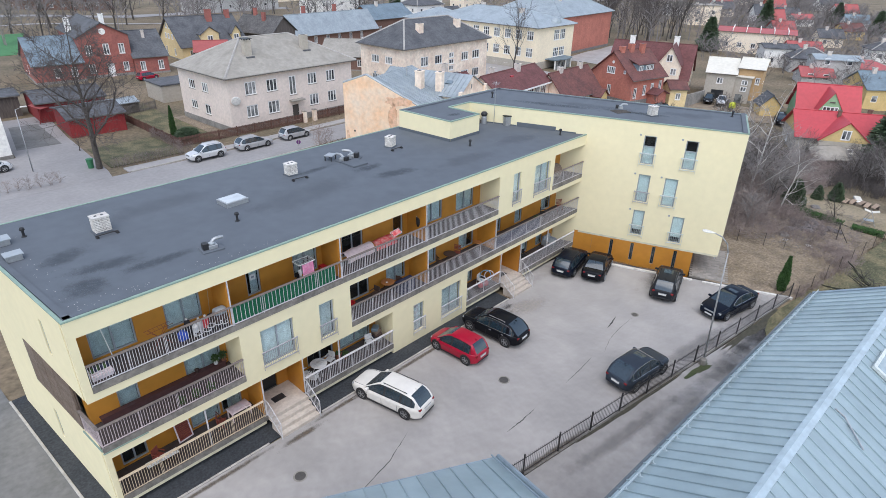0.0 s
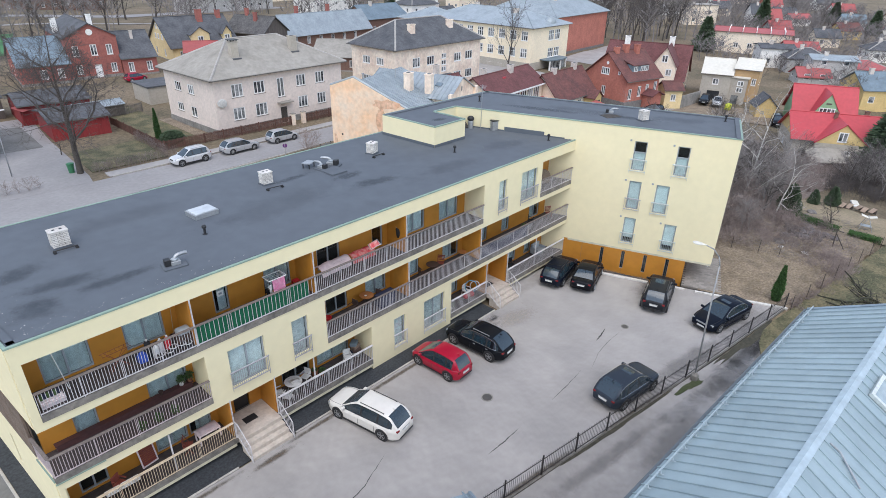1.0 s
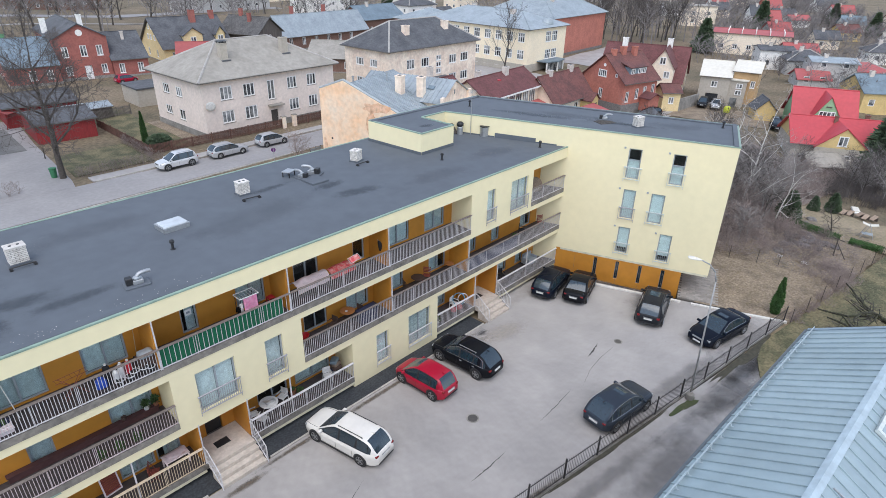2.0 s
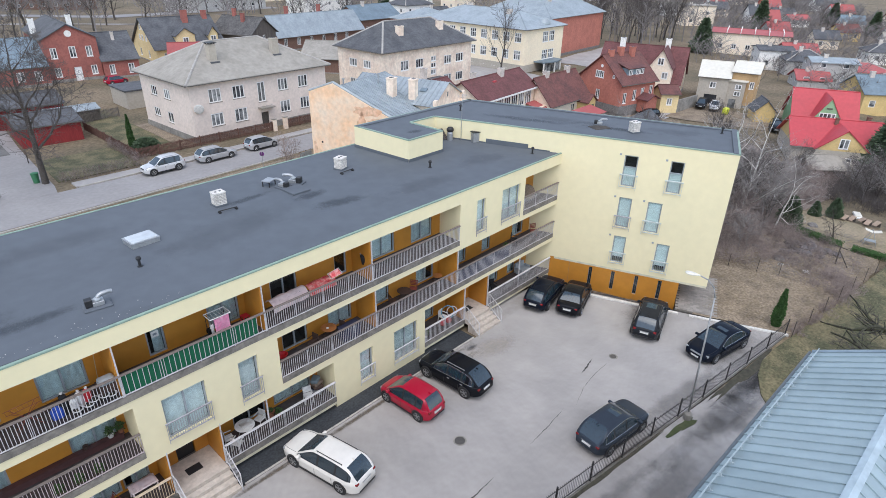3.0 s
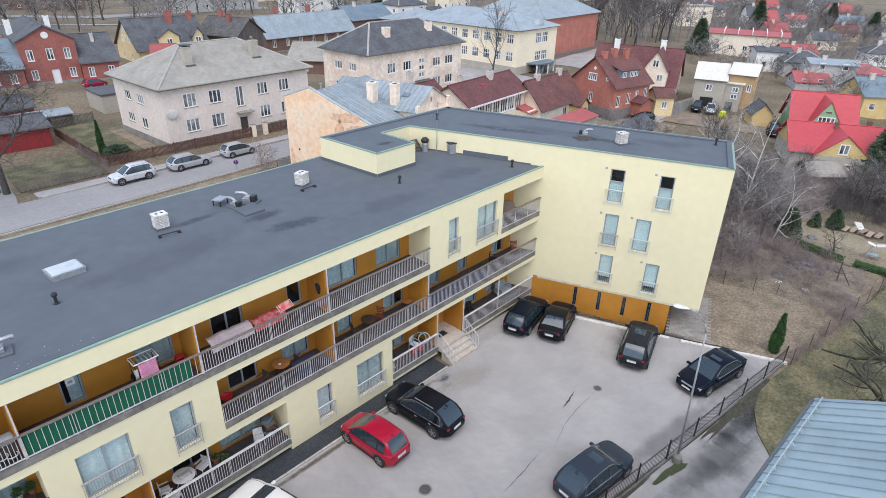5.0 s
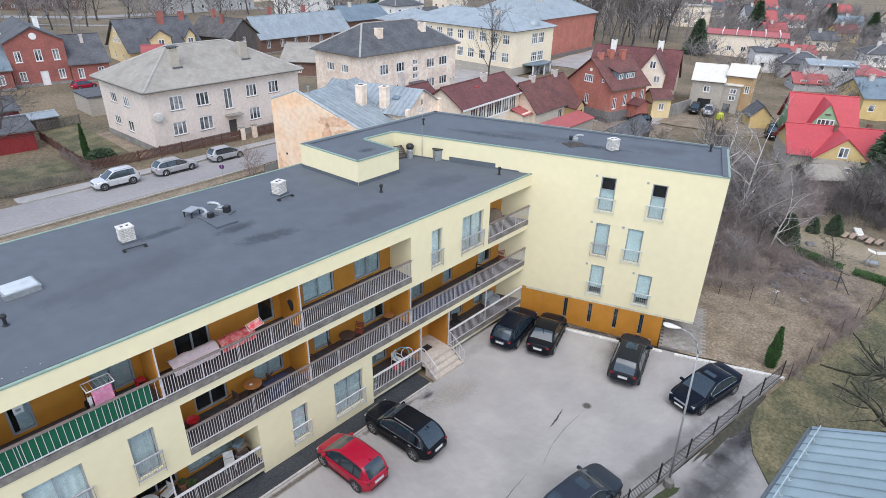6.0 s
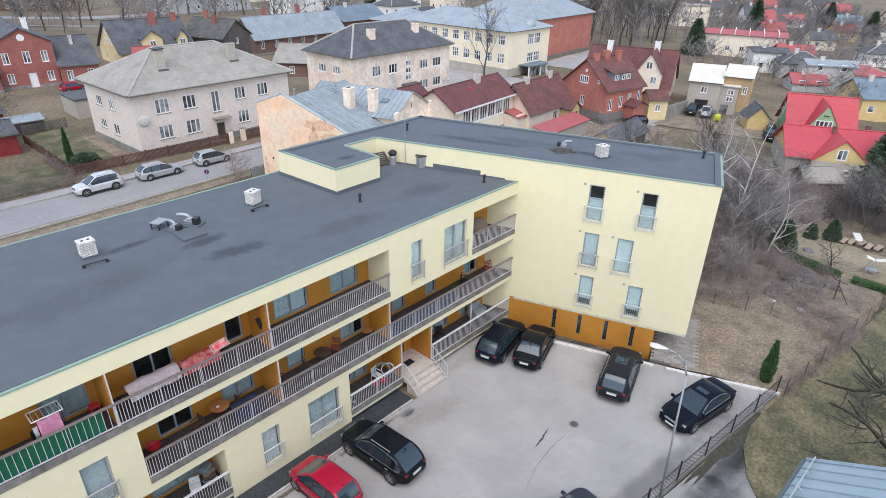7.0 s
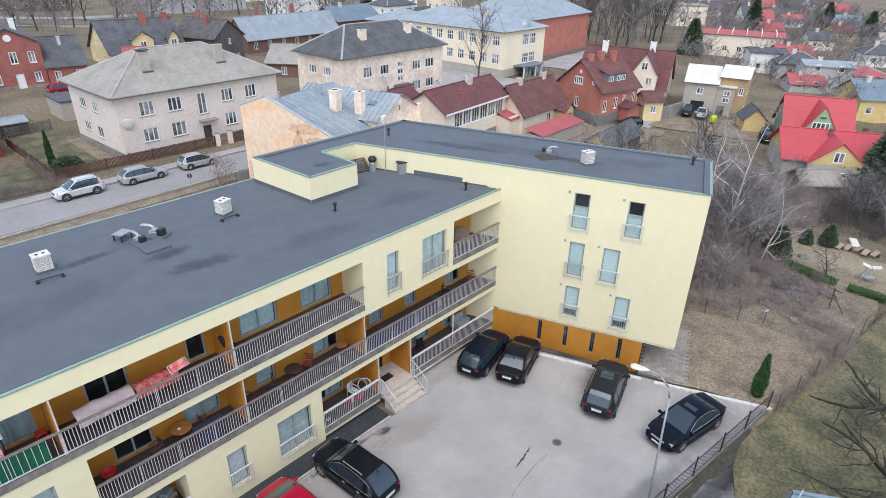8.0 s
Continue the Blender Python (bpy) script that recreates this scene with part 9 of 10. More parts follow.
evergreen(CYPRESS, -9.7, 53.2, 0.7, "slender dark green thuja in a front garden", "thuja", "thuja", (0.05, 0.3), "thujas", sz=1.25)
evergreen(ROUND, -8.7, 51.6, 1.0, "dark green rounded evergreen shrub", "evergreen_shrub", "shrub", (0.05, 0.2), "evergreen shrubs")
for i, (x, y, s) in enumerate(((144.5, 45.5, 1.1), (142, 165, 1.4), (147, 163, 1.3), (208, 50, 1.3), (64.6, -12.4, 1.2), (62.5, -17.5, 1.0), (-8, 186, 0.9), (133, 168, 1.2), (120, -4, 0.5), (139, 6, 0.5), (240, 20, 1.0), (270, 40, 1.0))):
    evergreen(SPRUCE, x, y, s * 1.35, "dark green bushy spruce tree", "spruce", "spruce", (0.2, 1.0), "spruces", i * 40, sz=s * 0.95)
CONE = leafy("cone", FIR, 9, [(0.5, 0.05), (0.85, 0.4), (0.75, 1.0), (0.45, 1.8), (0.05, 2.5)], 3600, 0.2, 0.75)
for i, (x, y, s) in enumerate(((33.2, -10.8, 0.66), (34.6, -12.3, 0.85), (26.0, -10.0, 1.25))):
    evergreen(CONE, x, y, s, "dark green bushy garden conifer", "conifer", "conifer", (0.05, 0.2), "garden conifers", i * 30)


def clipped_hedge(x, y, length, w, h, turn, label):
    t = thing("hedge", label, "hedge", pose(x, y, ground_z(x, y) - 0.05, 0, 0, turn), "clipped hedges")
    rng2 = random.Random(int(x * 7))
    V, F = [], []
    for i in range(int(length * 900)):
        c = Vector((rng2.uniform(0, length), rng2.uniform(-w, w), rng2.random() ** 0.6 * h))
        d = Vector((rng2.gauss(0, 1), rng2.gauss(0, 1), rng2.gauss(0.4, 1))).normalized()
        e = d.orthogonal().normalized()
        s = 0.10
        b = len(V)
        V.extend((c - e * s * 0.5, c + e * s * 0.5, c + d * s))
        F.append((b, b + 1, b + 2))
    part("foliage", raw_mesh("foliage", (V, F), THUJA, False), None, t)


clipped_hedge(25.3, -11.0, 4.0, 0.42, 0.65, -104, "low clipped green hedge in a garden")
clipped_hedge(24.3, -15.7, 2.6, 0.4, 0.55, -90, "low clipped green hedge in a garden")


# ---- wooden fences ----
def picket_fence(p, q, h, gap, mat, label, post=2.4, slat=0.09, z=0.0):
    length = (Vector(q) - Vector(p)).length
    f = thing("picket_fence", label, "fence", along(p, q, z), "wooden fences")
    n = max(1, round(length / post))
    pm = cached(("ppost", h, mat.name), lambda: mesh_of(boxes((-0.06, 0.06, 0.02, 0.14, -0.3, h + 0.05)), "post", mat))
    for i in range(n + 1):
        part("post", pm, None, f, m=pose(length * i / n, 0, 0))
    for zz in (0.25, h - 0.25):
        part("rail", boxes((0, length, 0.0, 0.04, zz, zz + 0.08)), mat, f)
    k = int(length / gap)
    me = cached(("picket", h, slat, mat.name), lambda: mesh_of(boxes((-slat / 2, slat / 2, -0.025, -0.002, 0.06, h)), "picket", mat))
    for i in range(min(k, 290)):
        part("picket", me, None, f, m=pose(length * (i + 0.5) / k, 0, 0.02 * math.sin(i * 1.7)))


FENCE_BROWN = material("brown_fence_boards", (0.13, 0.065, 0.048), 0.85, (0.09, 0.05, 0.04), big=0.6, fine=5, amount=0.2, vary=0.2)
picket_fence((-10.7, 49.3), (7.0, 49.0), 1.2, 0.13, FENCE_BROWN, "dark red-brown picket fence in front of a grey house")
picket_fence((9.2, 49.0), (20.0, 49.4), 1.2, 0.13, FENCE_BROWN, "dark red-brown picket fence in front of a grey house")
picket_fence((-10.9, 66.0), (-10.75, 49.5), 1.1, 0.13, FENCE_BROWN, "dark red-brown picket fence beside a garden")
picket_fence((-10.0, 69.5), (-4.8, 70.3), 1.3, 0.16, material("grey_fence_boards", (0.17, 0.15, 0.13), 0.9, vary=0.2), "grey board fence across a garden")
for x in (7.25, 8.95):
    g = thing("gate_pillar", "pale rendered gate pillar with a flat cap", "gate pillar", pose(x, 49.0, 0), "gate pillars")
    part("shaft", boxes((-0.25, 0.25, -0.25, 0.25, -0.2, 1.5)), PEELED, g)
    part("cap", boxes((-0.31, 0.31, -0.31, 0.31, 1.5, 1.6)), ETERNIT, g)


# ---- things on the balconies ----
WHITE_PLASTIC = material("white_plastic", (0.72, 0.71, 0.69), 0.5, (0.6, 0.59, 0.57), big=1, fine=5)
RED_PLASTIC = material("red_plastic", (0.50, 0.02, 0.03), 0.45)
BLUE_PLASTIC = material("blue_plastic", (0.03, 0.09, 0.48), 0.5)
WOOD_TOP = material("orange_wood", (0.42, 0.17, 0.05), 0.5, (0.33, 0.12, 0.04), big=1, fine=6)
DARK_CHAIR = material("dark_brown_wood", (0.075, 0.045, 0.035), 0.6, (0.05, 0.032, 0.028), big=1.5, fine=6)
RED_WOOD = material("red_brown_wood", (0.25, 0.06, 0.04), 0.6, (0.18, 0.045, 0.035), big=1.5, fine=6)
PINK_SHEET = material("pale_pink_sheet", (0.82, 0.70, 0.70), 0.95, (0.74, 0.61, 0.62), big=1.5, fine=7, amount=0.08)
PINK_TOWEL = material("pink_towel", (0.85, 0.33, 0.52), 0.95, (0.90, 0.62, 0.72), big=4, fine=9, amount=0.1, patch=0.7)
RED_QUILT = material("red_patterned_quilt", (0.74, 0.08, 0.09), 0.95, (0.86, 0.50, 0.44), big=5, fine=12, amount=0.1, patch=0.9)
BLACK_CLOTH = material("black_cloth", (0.015, 0.015, 0.017), 0.9)
BLUE_SHEET = material("blue_film", (0.022, 0.026, 0.062), 0.75, (0.04, 0.045, 0.085), big=1, fine=5)
CLAY = material("clay_pot", (0.30, 0.12, 0.07), 0.8)
PLANT = material("potted_leaf", (0.05, 0.10, 0.03), 0.8, (0.10, 0.14, 0.05), big=4, fine=9)


def plastic_chair(x, y, z, rot, mat, label="white moulded plastic garden chair", group="plastic chairs"):
    c = thing("garden_chair", label, "chair", pose(x, y, z, 0, 0, rot), group)
    part("seat", soft_box(-0.22, 0.22, -0.22, 0.22, 0.40, 0.44, 0.015, 1), mat, c)
    part("backrest", soft_box(-0.22, 0.22, 0.19, 0.23, 0.46, 0.86, 0.015, 1), mat, c)
    for sx in (-0.20, 0.20):
        part("armrest", soft_box(sx - 0.03, sx + 0.03, -0.2, 0.22, 0.62, 0.65, 0.01, 1), mat, c)
        for sy in (-0.2, 0.2):
            b = bmesh.new()
            tube(b, (sx * 1.12, sy * 1.1, 0), (sx, sy, 0.42), 0.02, sides=6)
            part("leg", b, mat, c)
    return c


def slat_chair(x, y, z, rot, mat, label="dark wooden folding chair", group="folding chairs"):
    c = thing("folding_chair", label, "chair", pose(x, y, z, 0, 0, rot), group)
    for i in range(5):
        part("seat_slat", boxes((-0.21, 0.21, -0.2 + i * 0.085, -0.13 + i * 0.085, 0.42, 0.44)), mat, c)
    for i in range(4):
        part("back_slat", boxes((-0.21, 0.21, 0.2, 0.22, 0.52 + i * 0.1, 0.58 + i * 0.1)), mat, c)
    for sx in (-0.22, 0.22):
        b = bmesh.new()
        tube(b, (sx, -0.2, 0), (sx, 0.22, 0.92), 0.016)
        tube(b, (sx, 0.2, 0), (sx, -0.2, 0.43), 0.016)
        part("leg_frame", b, mat, c)
    return c


def round_table(x, y, z, r, h, mat, label, leg=None):
    t = thing("round_table", label, "table", pose(x, y, z), "balcony tables")
    part("tabletop", turned([(r - 0.01, h - 0.03), (r, h - 0.02), (r, h - 0.006), (r - 0.01, h)], 20), mat, t)
    for i in range(3):
        a = 2.1 * i + 0.4
        b = bmesh.new()
        tube(b, (r * 0.8 * math.cos(a), r * 0.8 * math.sin(a), 0), (r * 0.25 * math.cos(a), r * 0.25 * math.sin(a), h - 0.03), 0.018)
        part("leg", b, leg or mat, t)
    return t


def drape(w, d, h, seed, folds=0.03):
    """A cloth that hangs over a horizontal bar: two falls and a rounded top."""
    bm = bmesh.new()
    prof = [(-d, -h), (-d * 0.9, -h * 0.6), (-d * 0.7, -h * 0.25), (-d * 0.3, -0.03), (0, 0.0), (d * 0.35, -0.02), (d * 0.75, -h * 0.2), (d * 0.95, -h * 0.45)]
    n = max(8, int(w / 0.09))
    rows = []
    for i in range(n + 1):
        x = w * i / n
        row = []
        for j, (y, z) in enumerate(prof):
            k = noise.noise((x * 2.2, j * 0.5, seed))
            row.append(bm.verts.new((x + 0.02 * k, y + folds * noise.noise((x * 3.5, j * 0.8, seed + 7)), z + 0.05 * k)))
        rows.append(row)
    for a, b in zip(rows, rows[1:]):
        for j in range(len(prof) - 1):
            bm.faces.new((a[j], b[j], b[j + 1], a[j + 1]))
    bmesh.ops.solidify(bm, geom=bm.faces[:], thickness=0.012)
    return bm


def drying_rack(x, y, z, rot, label="folding metal drying rack", mat=None, deep=1.0):
    r = thing("drying_rack", label, "drying rack", pose(x, y, z, 0, 0, rot) @ Matrix.Diagonal((deep ** 0.4, deep, 1, 1)), "drying racks")
    mat = mat or FRAME_WHITE
    b = bmesh.new()
    for sy in (-0.28, 0.28):
        tube(b, (-0.55, sy, 0), (0.55, -sy, 0.95), 0.012)
        tube(b, (0.55, sy, 0), (-0.55, -sy, 0.95), 0.012)
    tube(b, (-0.75, -0.28, 0.95), (0.75, -0.28, 0.95), 0.012)
    tube(b, (-0.75, 0.28, 0.95), (0.75, 0.28, 0.95), 0.012)
    part("frame", b, mat, r)
    for i in range(7):
        b = bmesh.new()
        tube(b, (-0.7 + i * 0.233, -0.28, 0.95), (-0.7 + i * 0.233, 0.28, 0.95), 0.007, sides=4)
        part("line", b, mat, r)
    return r


def cloth(name, label, x, y, z, w, d, h, mat, rot=0, seed=1):
    ob = part(name, drape(w, d, h, seed), mat, smooth=True, m=pose(x, y, z, 0, 0, rot))
    return tagged(ob, label, "laundry", "laundry")


def pot(x, y, z, r=0.11, mat=None, plant=True, label="small potted plant on a balcony ledge"):
    p = thing("plant_pot", label, "pot plant", pose(x, y, z), "pot plants")
    part("pot", turned([(r * 0.7, 0), (r, r * 1.6), (r * 1.08, r * 1.6), (r * 1.08, r * 1.85), (r * 0.9, r * 1.85), (r * 0.85, r * 1.6)], 14), mat or CLAY, p)
    if plant:
        part("plant", leafy("pot_plant", PLANT, 21, [(0.05, 0.15), (0.16, 0.25), (0.14, 0.38), (0.03, 0.5)], 160, 0.10, 0.3), None, p)
    return p


Z3, Z2, Z1 = 6.75, 3.75, 0.75
# top floor, first bay
drying_rack(-32.75, 0.75, Z3, 4, "folding drying rack with a wooden rail", RED_WOOD, 0.5)
tb = thing("shopping_bag", "bright blue shopping bag on a balcony", "bag", pose(-31.9, 0.55, Z3))
part("bag", soft_box(-0.2, 0.2, -0.15, 0.15, 0, 0.4, 0.08, 2), BLUE_PLASTIC, tb)
part("handle", turned([(0.10, 0.39), (0.12, 0.42), (0.12, 0.45), (0.10, 0.47)], 10), BLUE_PLASTIC, tb)
for i, (x, m_) in enumerate(((-31.35, WHITE_PLASTIC), (-31.1, WHITE_PLASTIC), (-30.85, RED_PLASTIC), (-31.6, BLACK_CLOTH))):
    b = thing("canister", "plastic canister standing on a balcony", "canister", pose(x, 0.45 + 0.15 * (i % 2), Z3), "canisters")
    part("body", turned([(0.12, 0), (0.13, 0.05), (0.13, 0.5 + 0.1 * i), (0.05, 0.6 + 0.1 * i)], 12), m_, b)
    part("cap", turned([(0.05, 0.6 + 0.1 * i), (0.05, 0.66 + 0.1 * i)], 10), WHITE_PLASTIC, b)


def pot_ring(x, y, z):
    """A flower pot in a white ring bracket hooked to a railing."""
    c = thing("flower_pot", "dark flower pot in a white ring bracket on a railing", "flower pot", pose(x, y, z), "ring pots")
    b = bmesh.new()
    for i in range(16):
        a0, a1 = 2 * math.pi * i / 16, 2 * math.pi * (i + 1) / 16
        tube(b, (0.17 * math.cos(a0), 0.17 * math.sin(a0), 0.22), (0.17 * math.cos(a1), 0.17 * math.sin(a1), 0.22), 0.02, sides=6, cap=False)
    part("ring", b, WHITE_PLASTIC, c)
    part("pot", turned([(0.10, 0.0), (0.145, 0.21), (0.15, 0.23), (0.13, 0.23), (0.12, 0.19)], 14), BLACK_PLASTIC, c)
    part("soil", turned([(0.122, 0.185), (0.05, 0.195)], 12), MOSS_DARK, c)


for x, dz in ((-31.32, 0.02), (-30.93, 0.02), (-30.74, 0.14), (-30.38, 0.12), (-30.12, 0.04)):
    pot_ring(x, 0.22, Z3 + dz)
sk_ = thing("sack", "grey plastic sack on top of a dark crate", "sack", pose(-30.15, 0.45, Z3 + 0.62))
part("bag", soft_box(-0.3, 0.3, -0.2, 0.2, 0.001, 0.32, 0.12, 3), FRAME_GREY, sk_)
cr_ = thing("crate", "dark crate standing behind a balcony railing", "crate", pose(-30.15, 0.55, Z3))
part("body", boxes((-0.32, 0.32, -0.25, 0.25, 0, 0.62)), DARK_CHAIR, cr_)
part("batten", boxes((-0.34, 0.34, -0.27, -0.251, 0.28, 0.34)), DARK_CHAIR, cr_)
bx = thing("storage_box", "open carton of jars on a balcony", "box", pose(-35.3, 0.5, Z3))
part("carton", boxes((-0.4, 0.4, -0.22, 0.22, 0, 0.3), (-0.42, 0.42, -0.36, -0.22, 0.25, 0.27)), PINK_SHEET, bx)
for i in range(6):
    part("jar", turned([(0.07, 0.3), (0.07, 0.48), (0.05, 0.5)], 10), BLUE_SHEET if i % 2 else PLANT, bx, m=pose(-0.3 + 0.12 * i, 0.02 * (i % 3), 0))
br = thing("broom", "thin broom leaning on an ochre wall", "broom", pose(-30.2, 1.45, Z3))
b = bmesh.new()
tube(b, (0, 0, 0.15), (0.15, 0.12, 1.7), 0.014)
part("stick", b, material("pale_wood", (0.5, 0.38, 0.22), 0.7), br)
part("brush", boxes((-0.14, 0.14, -0.04, 0.04, 0, 0.16)), BLACK_CLOTH, br)
pl = thing("privacy_pole", "thin white pole at a balcony window", "pole", pose(-34.6, 0.9, Z3))
b = bmesh.new()
tube(b, (0, 0, 0), (-0.25, 0.05, 2.2), 0.018)
part("pole", b, FRAME_WHITE, pl)
# second bay
nt = thing("paper_notice", "white paper sheet stuck on a balcony door", "notice", pose(-27.72, 1.69, Z3 + 0.9))
part("sheet", boxes((-0.15, 0.15, -0.004, 0, 0, 0.3)), FRAME_WHITE, nt)
part("mark", boxes((-0.08, 0.08, -0.007, -0.0045, 0.1, 0.2)), FRAME_GREY, nt)
tower = thing("drying_rack", "tall white drying rack with a flat top frame", "drying rack", pose(-25.45, 0.62, Z3), "drying racks")
for sx in (-0.42, 0.42):
    b = bmesh.new()
    tube(b, (sx, -0.26, 0), (sx, -0.26, 1.5), 0.014)
    tube(b, (sx, 0.26, 0), (sx, 0.26, 1.5), 0.014)
    tube(b, (sx, -0.26, 0.5), (sx, 0.26, 1.0), 0.010)
    part("side_frame", b, BLACK_IRON, tower)
b = bmesh.new()
for p, q in (((-0.46, -0.3, 1.5), (0.46, -0.3, 1.5)), ((0.46, -0.3, 1.5), (0.46, 0.3, 1.5)), ((0.46, 0.3, 1.5), (-0.46, 0.3, 1.5)), ((-0.46, 0.3, 1.5), (-0.46, -0.3, 1.5))):
    tube(b, p, q, 0.024)
part("top_frame", b, FRAME_WHITE, tower)
for i in range(6):
    b = bmesh.new()
    tube(b, (-0.38 + i * 0.152, -0.29, 1.505), (-0.38 + i * 0.152, 0.29, 1.505), 0.008, sides=4)
    part("line", b, FRAME_WHITE, tower)
cloth("towel", "pink flowered towel hanging on a drying rack", -25.78, 0.27, Z3 + 1.50, 0.66, 0.045, 0.72, PINK_TOWEL, 0, 4)
cloth("towel", "pale towel hanging on a drying rack", -25.93, 0.36, Z3 + 1.28, 0.14, 0.045, 0.5, FRAME_WHITE, 0, 9)
cloth("towel", "dark towel hanging on a drying rack", -26.0, 0.6, Z3 + 1.0, 0.3, 0.08, 0.55, BLACK_CLOTH, 3, 6)
st = thing("stool", "small red plastic stool on a balcony", "stool", pose(-23.95, 1.2, Z3))
part("seat", soft_box(-0.17, 0.17, -0.17, 0.17, 0.4, 0.45, 0.02, 1), RED_PLASTIC, st)
for sx in (-0.14, 0.14):
    for sy in (-0.14, 0.14):
        part("leg", boxes((sx - 0.025, sx + 0.025, sy - 0.025, sy + 0.025, 0, 0.4)), RED_PLASTIC, st)
# third bay
drying_rack(-22.0, 0.58, Z3, 2, mat=BLACK_IRON, deep=0.55)
cloth("bed_sheet", "pale pink bed sheet hung over a drying rack", -23.0, 0.58, Z3 + 1.05, 1.95, 0.36, 0.5, PINK_SHEET, 2, 11)
drying_rack(-20.22, 0.58, Z3, 0, mat=BLACK_IRON, deep=0.55)
cloth("quilt", "red patterned quilt hung over a drying rack", -20.98, 0.58, Z3 + 1.03, 1.55, 0.34, 0.45, RED_QUILT, 0, 14)
dc = thing("deck_chair", "folded deck chair with red cloth and a white frame", "deck chair", pose(-19.7, 0.42, Z3 + 1.08, -50, 0, 0) @ pose(0, 0, 0, 0, 84, 0) @ Matrix.Diagonal((0.55, 0.8, 0.6, 1)))
b = bmesh.new()
for p, q in (((-0.3, 0, 0), (-0.3, 0, 1.2)), ((0.3, 0, 0), (0.3, 0, 1.2)), ((-0.3, 0, 1.2), (0.3, 0, 1.2)), ((-0.3, 0, 0), (0.3, 0, 0))):
    tube(b, p, q, 0.02)
part("frame", b, FRAME_WHITE, dc)
part("canvas", soft_box(-0.27, 0.27, -0.02, 0.02, 0.1, 1.12, 0.01, 1), RED_QUILT, dc)
# fourth bay
um = thing("parasol", "folded black parasol leaning in a balcony corner", "parasol", pose(-16.7, 0.9, Z3, 0, -32, 20))
part("canopy", turned([(0.05, 0.2), (0.26, 0.35), (0.2, 1.0), (0.08, 1.6), (0.02, 1.75)], 10), BLACK_CLOTH, um)
b = bmesh.new()
tube(b, (0, 0, 0), (0, 0, 1.85), 0.018)
part("pole", b, GALV, um)
rc = thing("dish_chair", "round brown woven dish chair on a balcony", "chair", pose(-2.3, 0.95, Z3 + 0.62, 62, 0, -25))
bm = bmesh.new()
bmesh.ops.create_uvsphere(bm, u_segments=20, v_segments=10, radius=0.55, matrix=Matrix.Diagonal((1, 1, 0.22, 1)))
part("seat_bowl", bm, material("woven_cane", (0.20, 0.15, 0.11), 0.8, (0.13, 0.10, 0.08), big=3, fine=14, amount=0.25), rc, smooth=True)
part("base_ring", turned([(0.3, -0.62), (0.33, -0.6), (0.33, -0.2), (0.3, -0.18)], 14), DARK_CHAIR, rc)
# second floor
for x, r, m_ in ((-31.3, 0.10, DARK_CHAIR), (-30.35, 0.14, WHITE_PLASTIC), (-29.95, 0.14, CLAY)):
    pot(x, 1.48, Z2 + 0.32, r, m_, plant=r > 0.13)
BENCH_WOOD = material("dark_bench_wood", (0.085, 0.034, 0.032), 0.7, (0.06, 0.03, 0.03), big=1.5, fine=6)
lb = thing("bench_box", "long dark red-brown bench box along a balcony wall", "bench", pose(-32.9, 1.38, Z2))
part("body", boxes((-2.7, 3.0, 0.0, 0.24, 0, 0.28)), BENCH_WOOD, lb)
part("lid", boxes((-2.74, 3.04, -0.03, 0.25, 0.28, 0.32)), BENCH_WOOD, lb)
for x in (-32.7, -32.0, -31.3):
    pot(x, 0.12, Z2 + 0.0, 0.13, DARK_CHAIR)
round_table(-19.6, 1.0, Z2, 0.42, 0.74, WOOD_TOP, "round orange-brown wooden table on a balcony", DARK_CHAIR)
cup = thing("ashtray", "small white dish on a table", "dish", pose(-19.7, 0.95, Z2 + 0.74))
part("dish", turned([(0.04, 0), (0.08, 0.03), (0.07, 0.035), (0.03, 0.01)], 12), WHITE_PLASTIC, cup)
plastic_chair(-18.6, 0.9, Z2, 100, DARK_CHAIR, "dark plastic chair on a balcony")
plastic_chair(-20.7, 0.9, Z2, -80, DARK_CHAIR, "dark plastic chair on a balcony")
bk = thing("basin", "red plastic basin on a balcony", "basin", pose(-22.5, 0.9, Z2 + 0.45))
part("bowl", turned([(0.18, 0), (0.26, 0.16), (0.28, 0.16), (0.2, 0.02)], 16), RED_PLASTIC, bk)
part("stand", boxes((-0.2, 0.2, -0.2, 0.2, -0.45, -0.002)), DARK_CHAIR, bk)
bu = thing("storage_bin", "dark blue storage bin behind a railing", "bin", pose(-18.7, 0.4, Z2))
part("body", soft_box(-0.6, 0.6, -0.25, 0.25, 0, 0.7, 0.04, 1), BLUE_SHEET, bu)
part("lid", soft_box(-0.63, 0.63, -0.28, 0.28, 0.701, 0.76, 0.02, 1), BLUE_SHEET, bu)
round_table(-14.2, 0.95, Z2, 0.42, 0.72, DARK_CHAIR, "round dark wooden table on a balcony")
slat_chair(-15.1, 0.95, Z2, 70, DARK_CHAIR)
slat_chair(-13.3, 1.1, Z2, -60, RED_WOOD, "red-brown wooden folding chair")
plastic_chair(-16.6, 0.9, Z2, 40, DARK_CHAIR, "dark plastic chair on a balcony")
round_table(-11.3, 1.0, Z2, 0.3, 0.55, WOOD_TOP, "small round wooden table on a balcony", DARK_CHAIR)
part("screen_film", boxes((-10.4, -5.3, 0.04, 0.046, Z2 + 0.08, Z2 + 0.9)), BLUE_SHEET, flat_house, "blue film behind a railing")
plastic_chair(-3.6, 0.9, Z2, 30, BLACK_CLOTH, "black armchair on a balcony")
slat_chair(-1.4, 0.8, Z2, -30, RED_WOOD, "red-brown wooden folding chair")
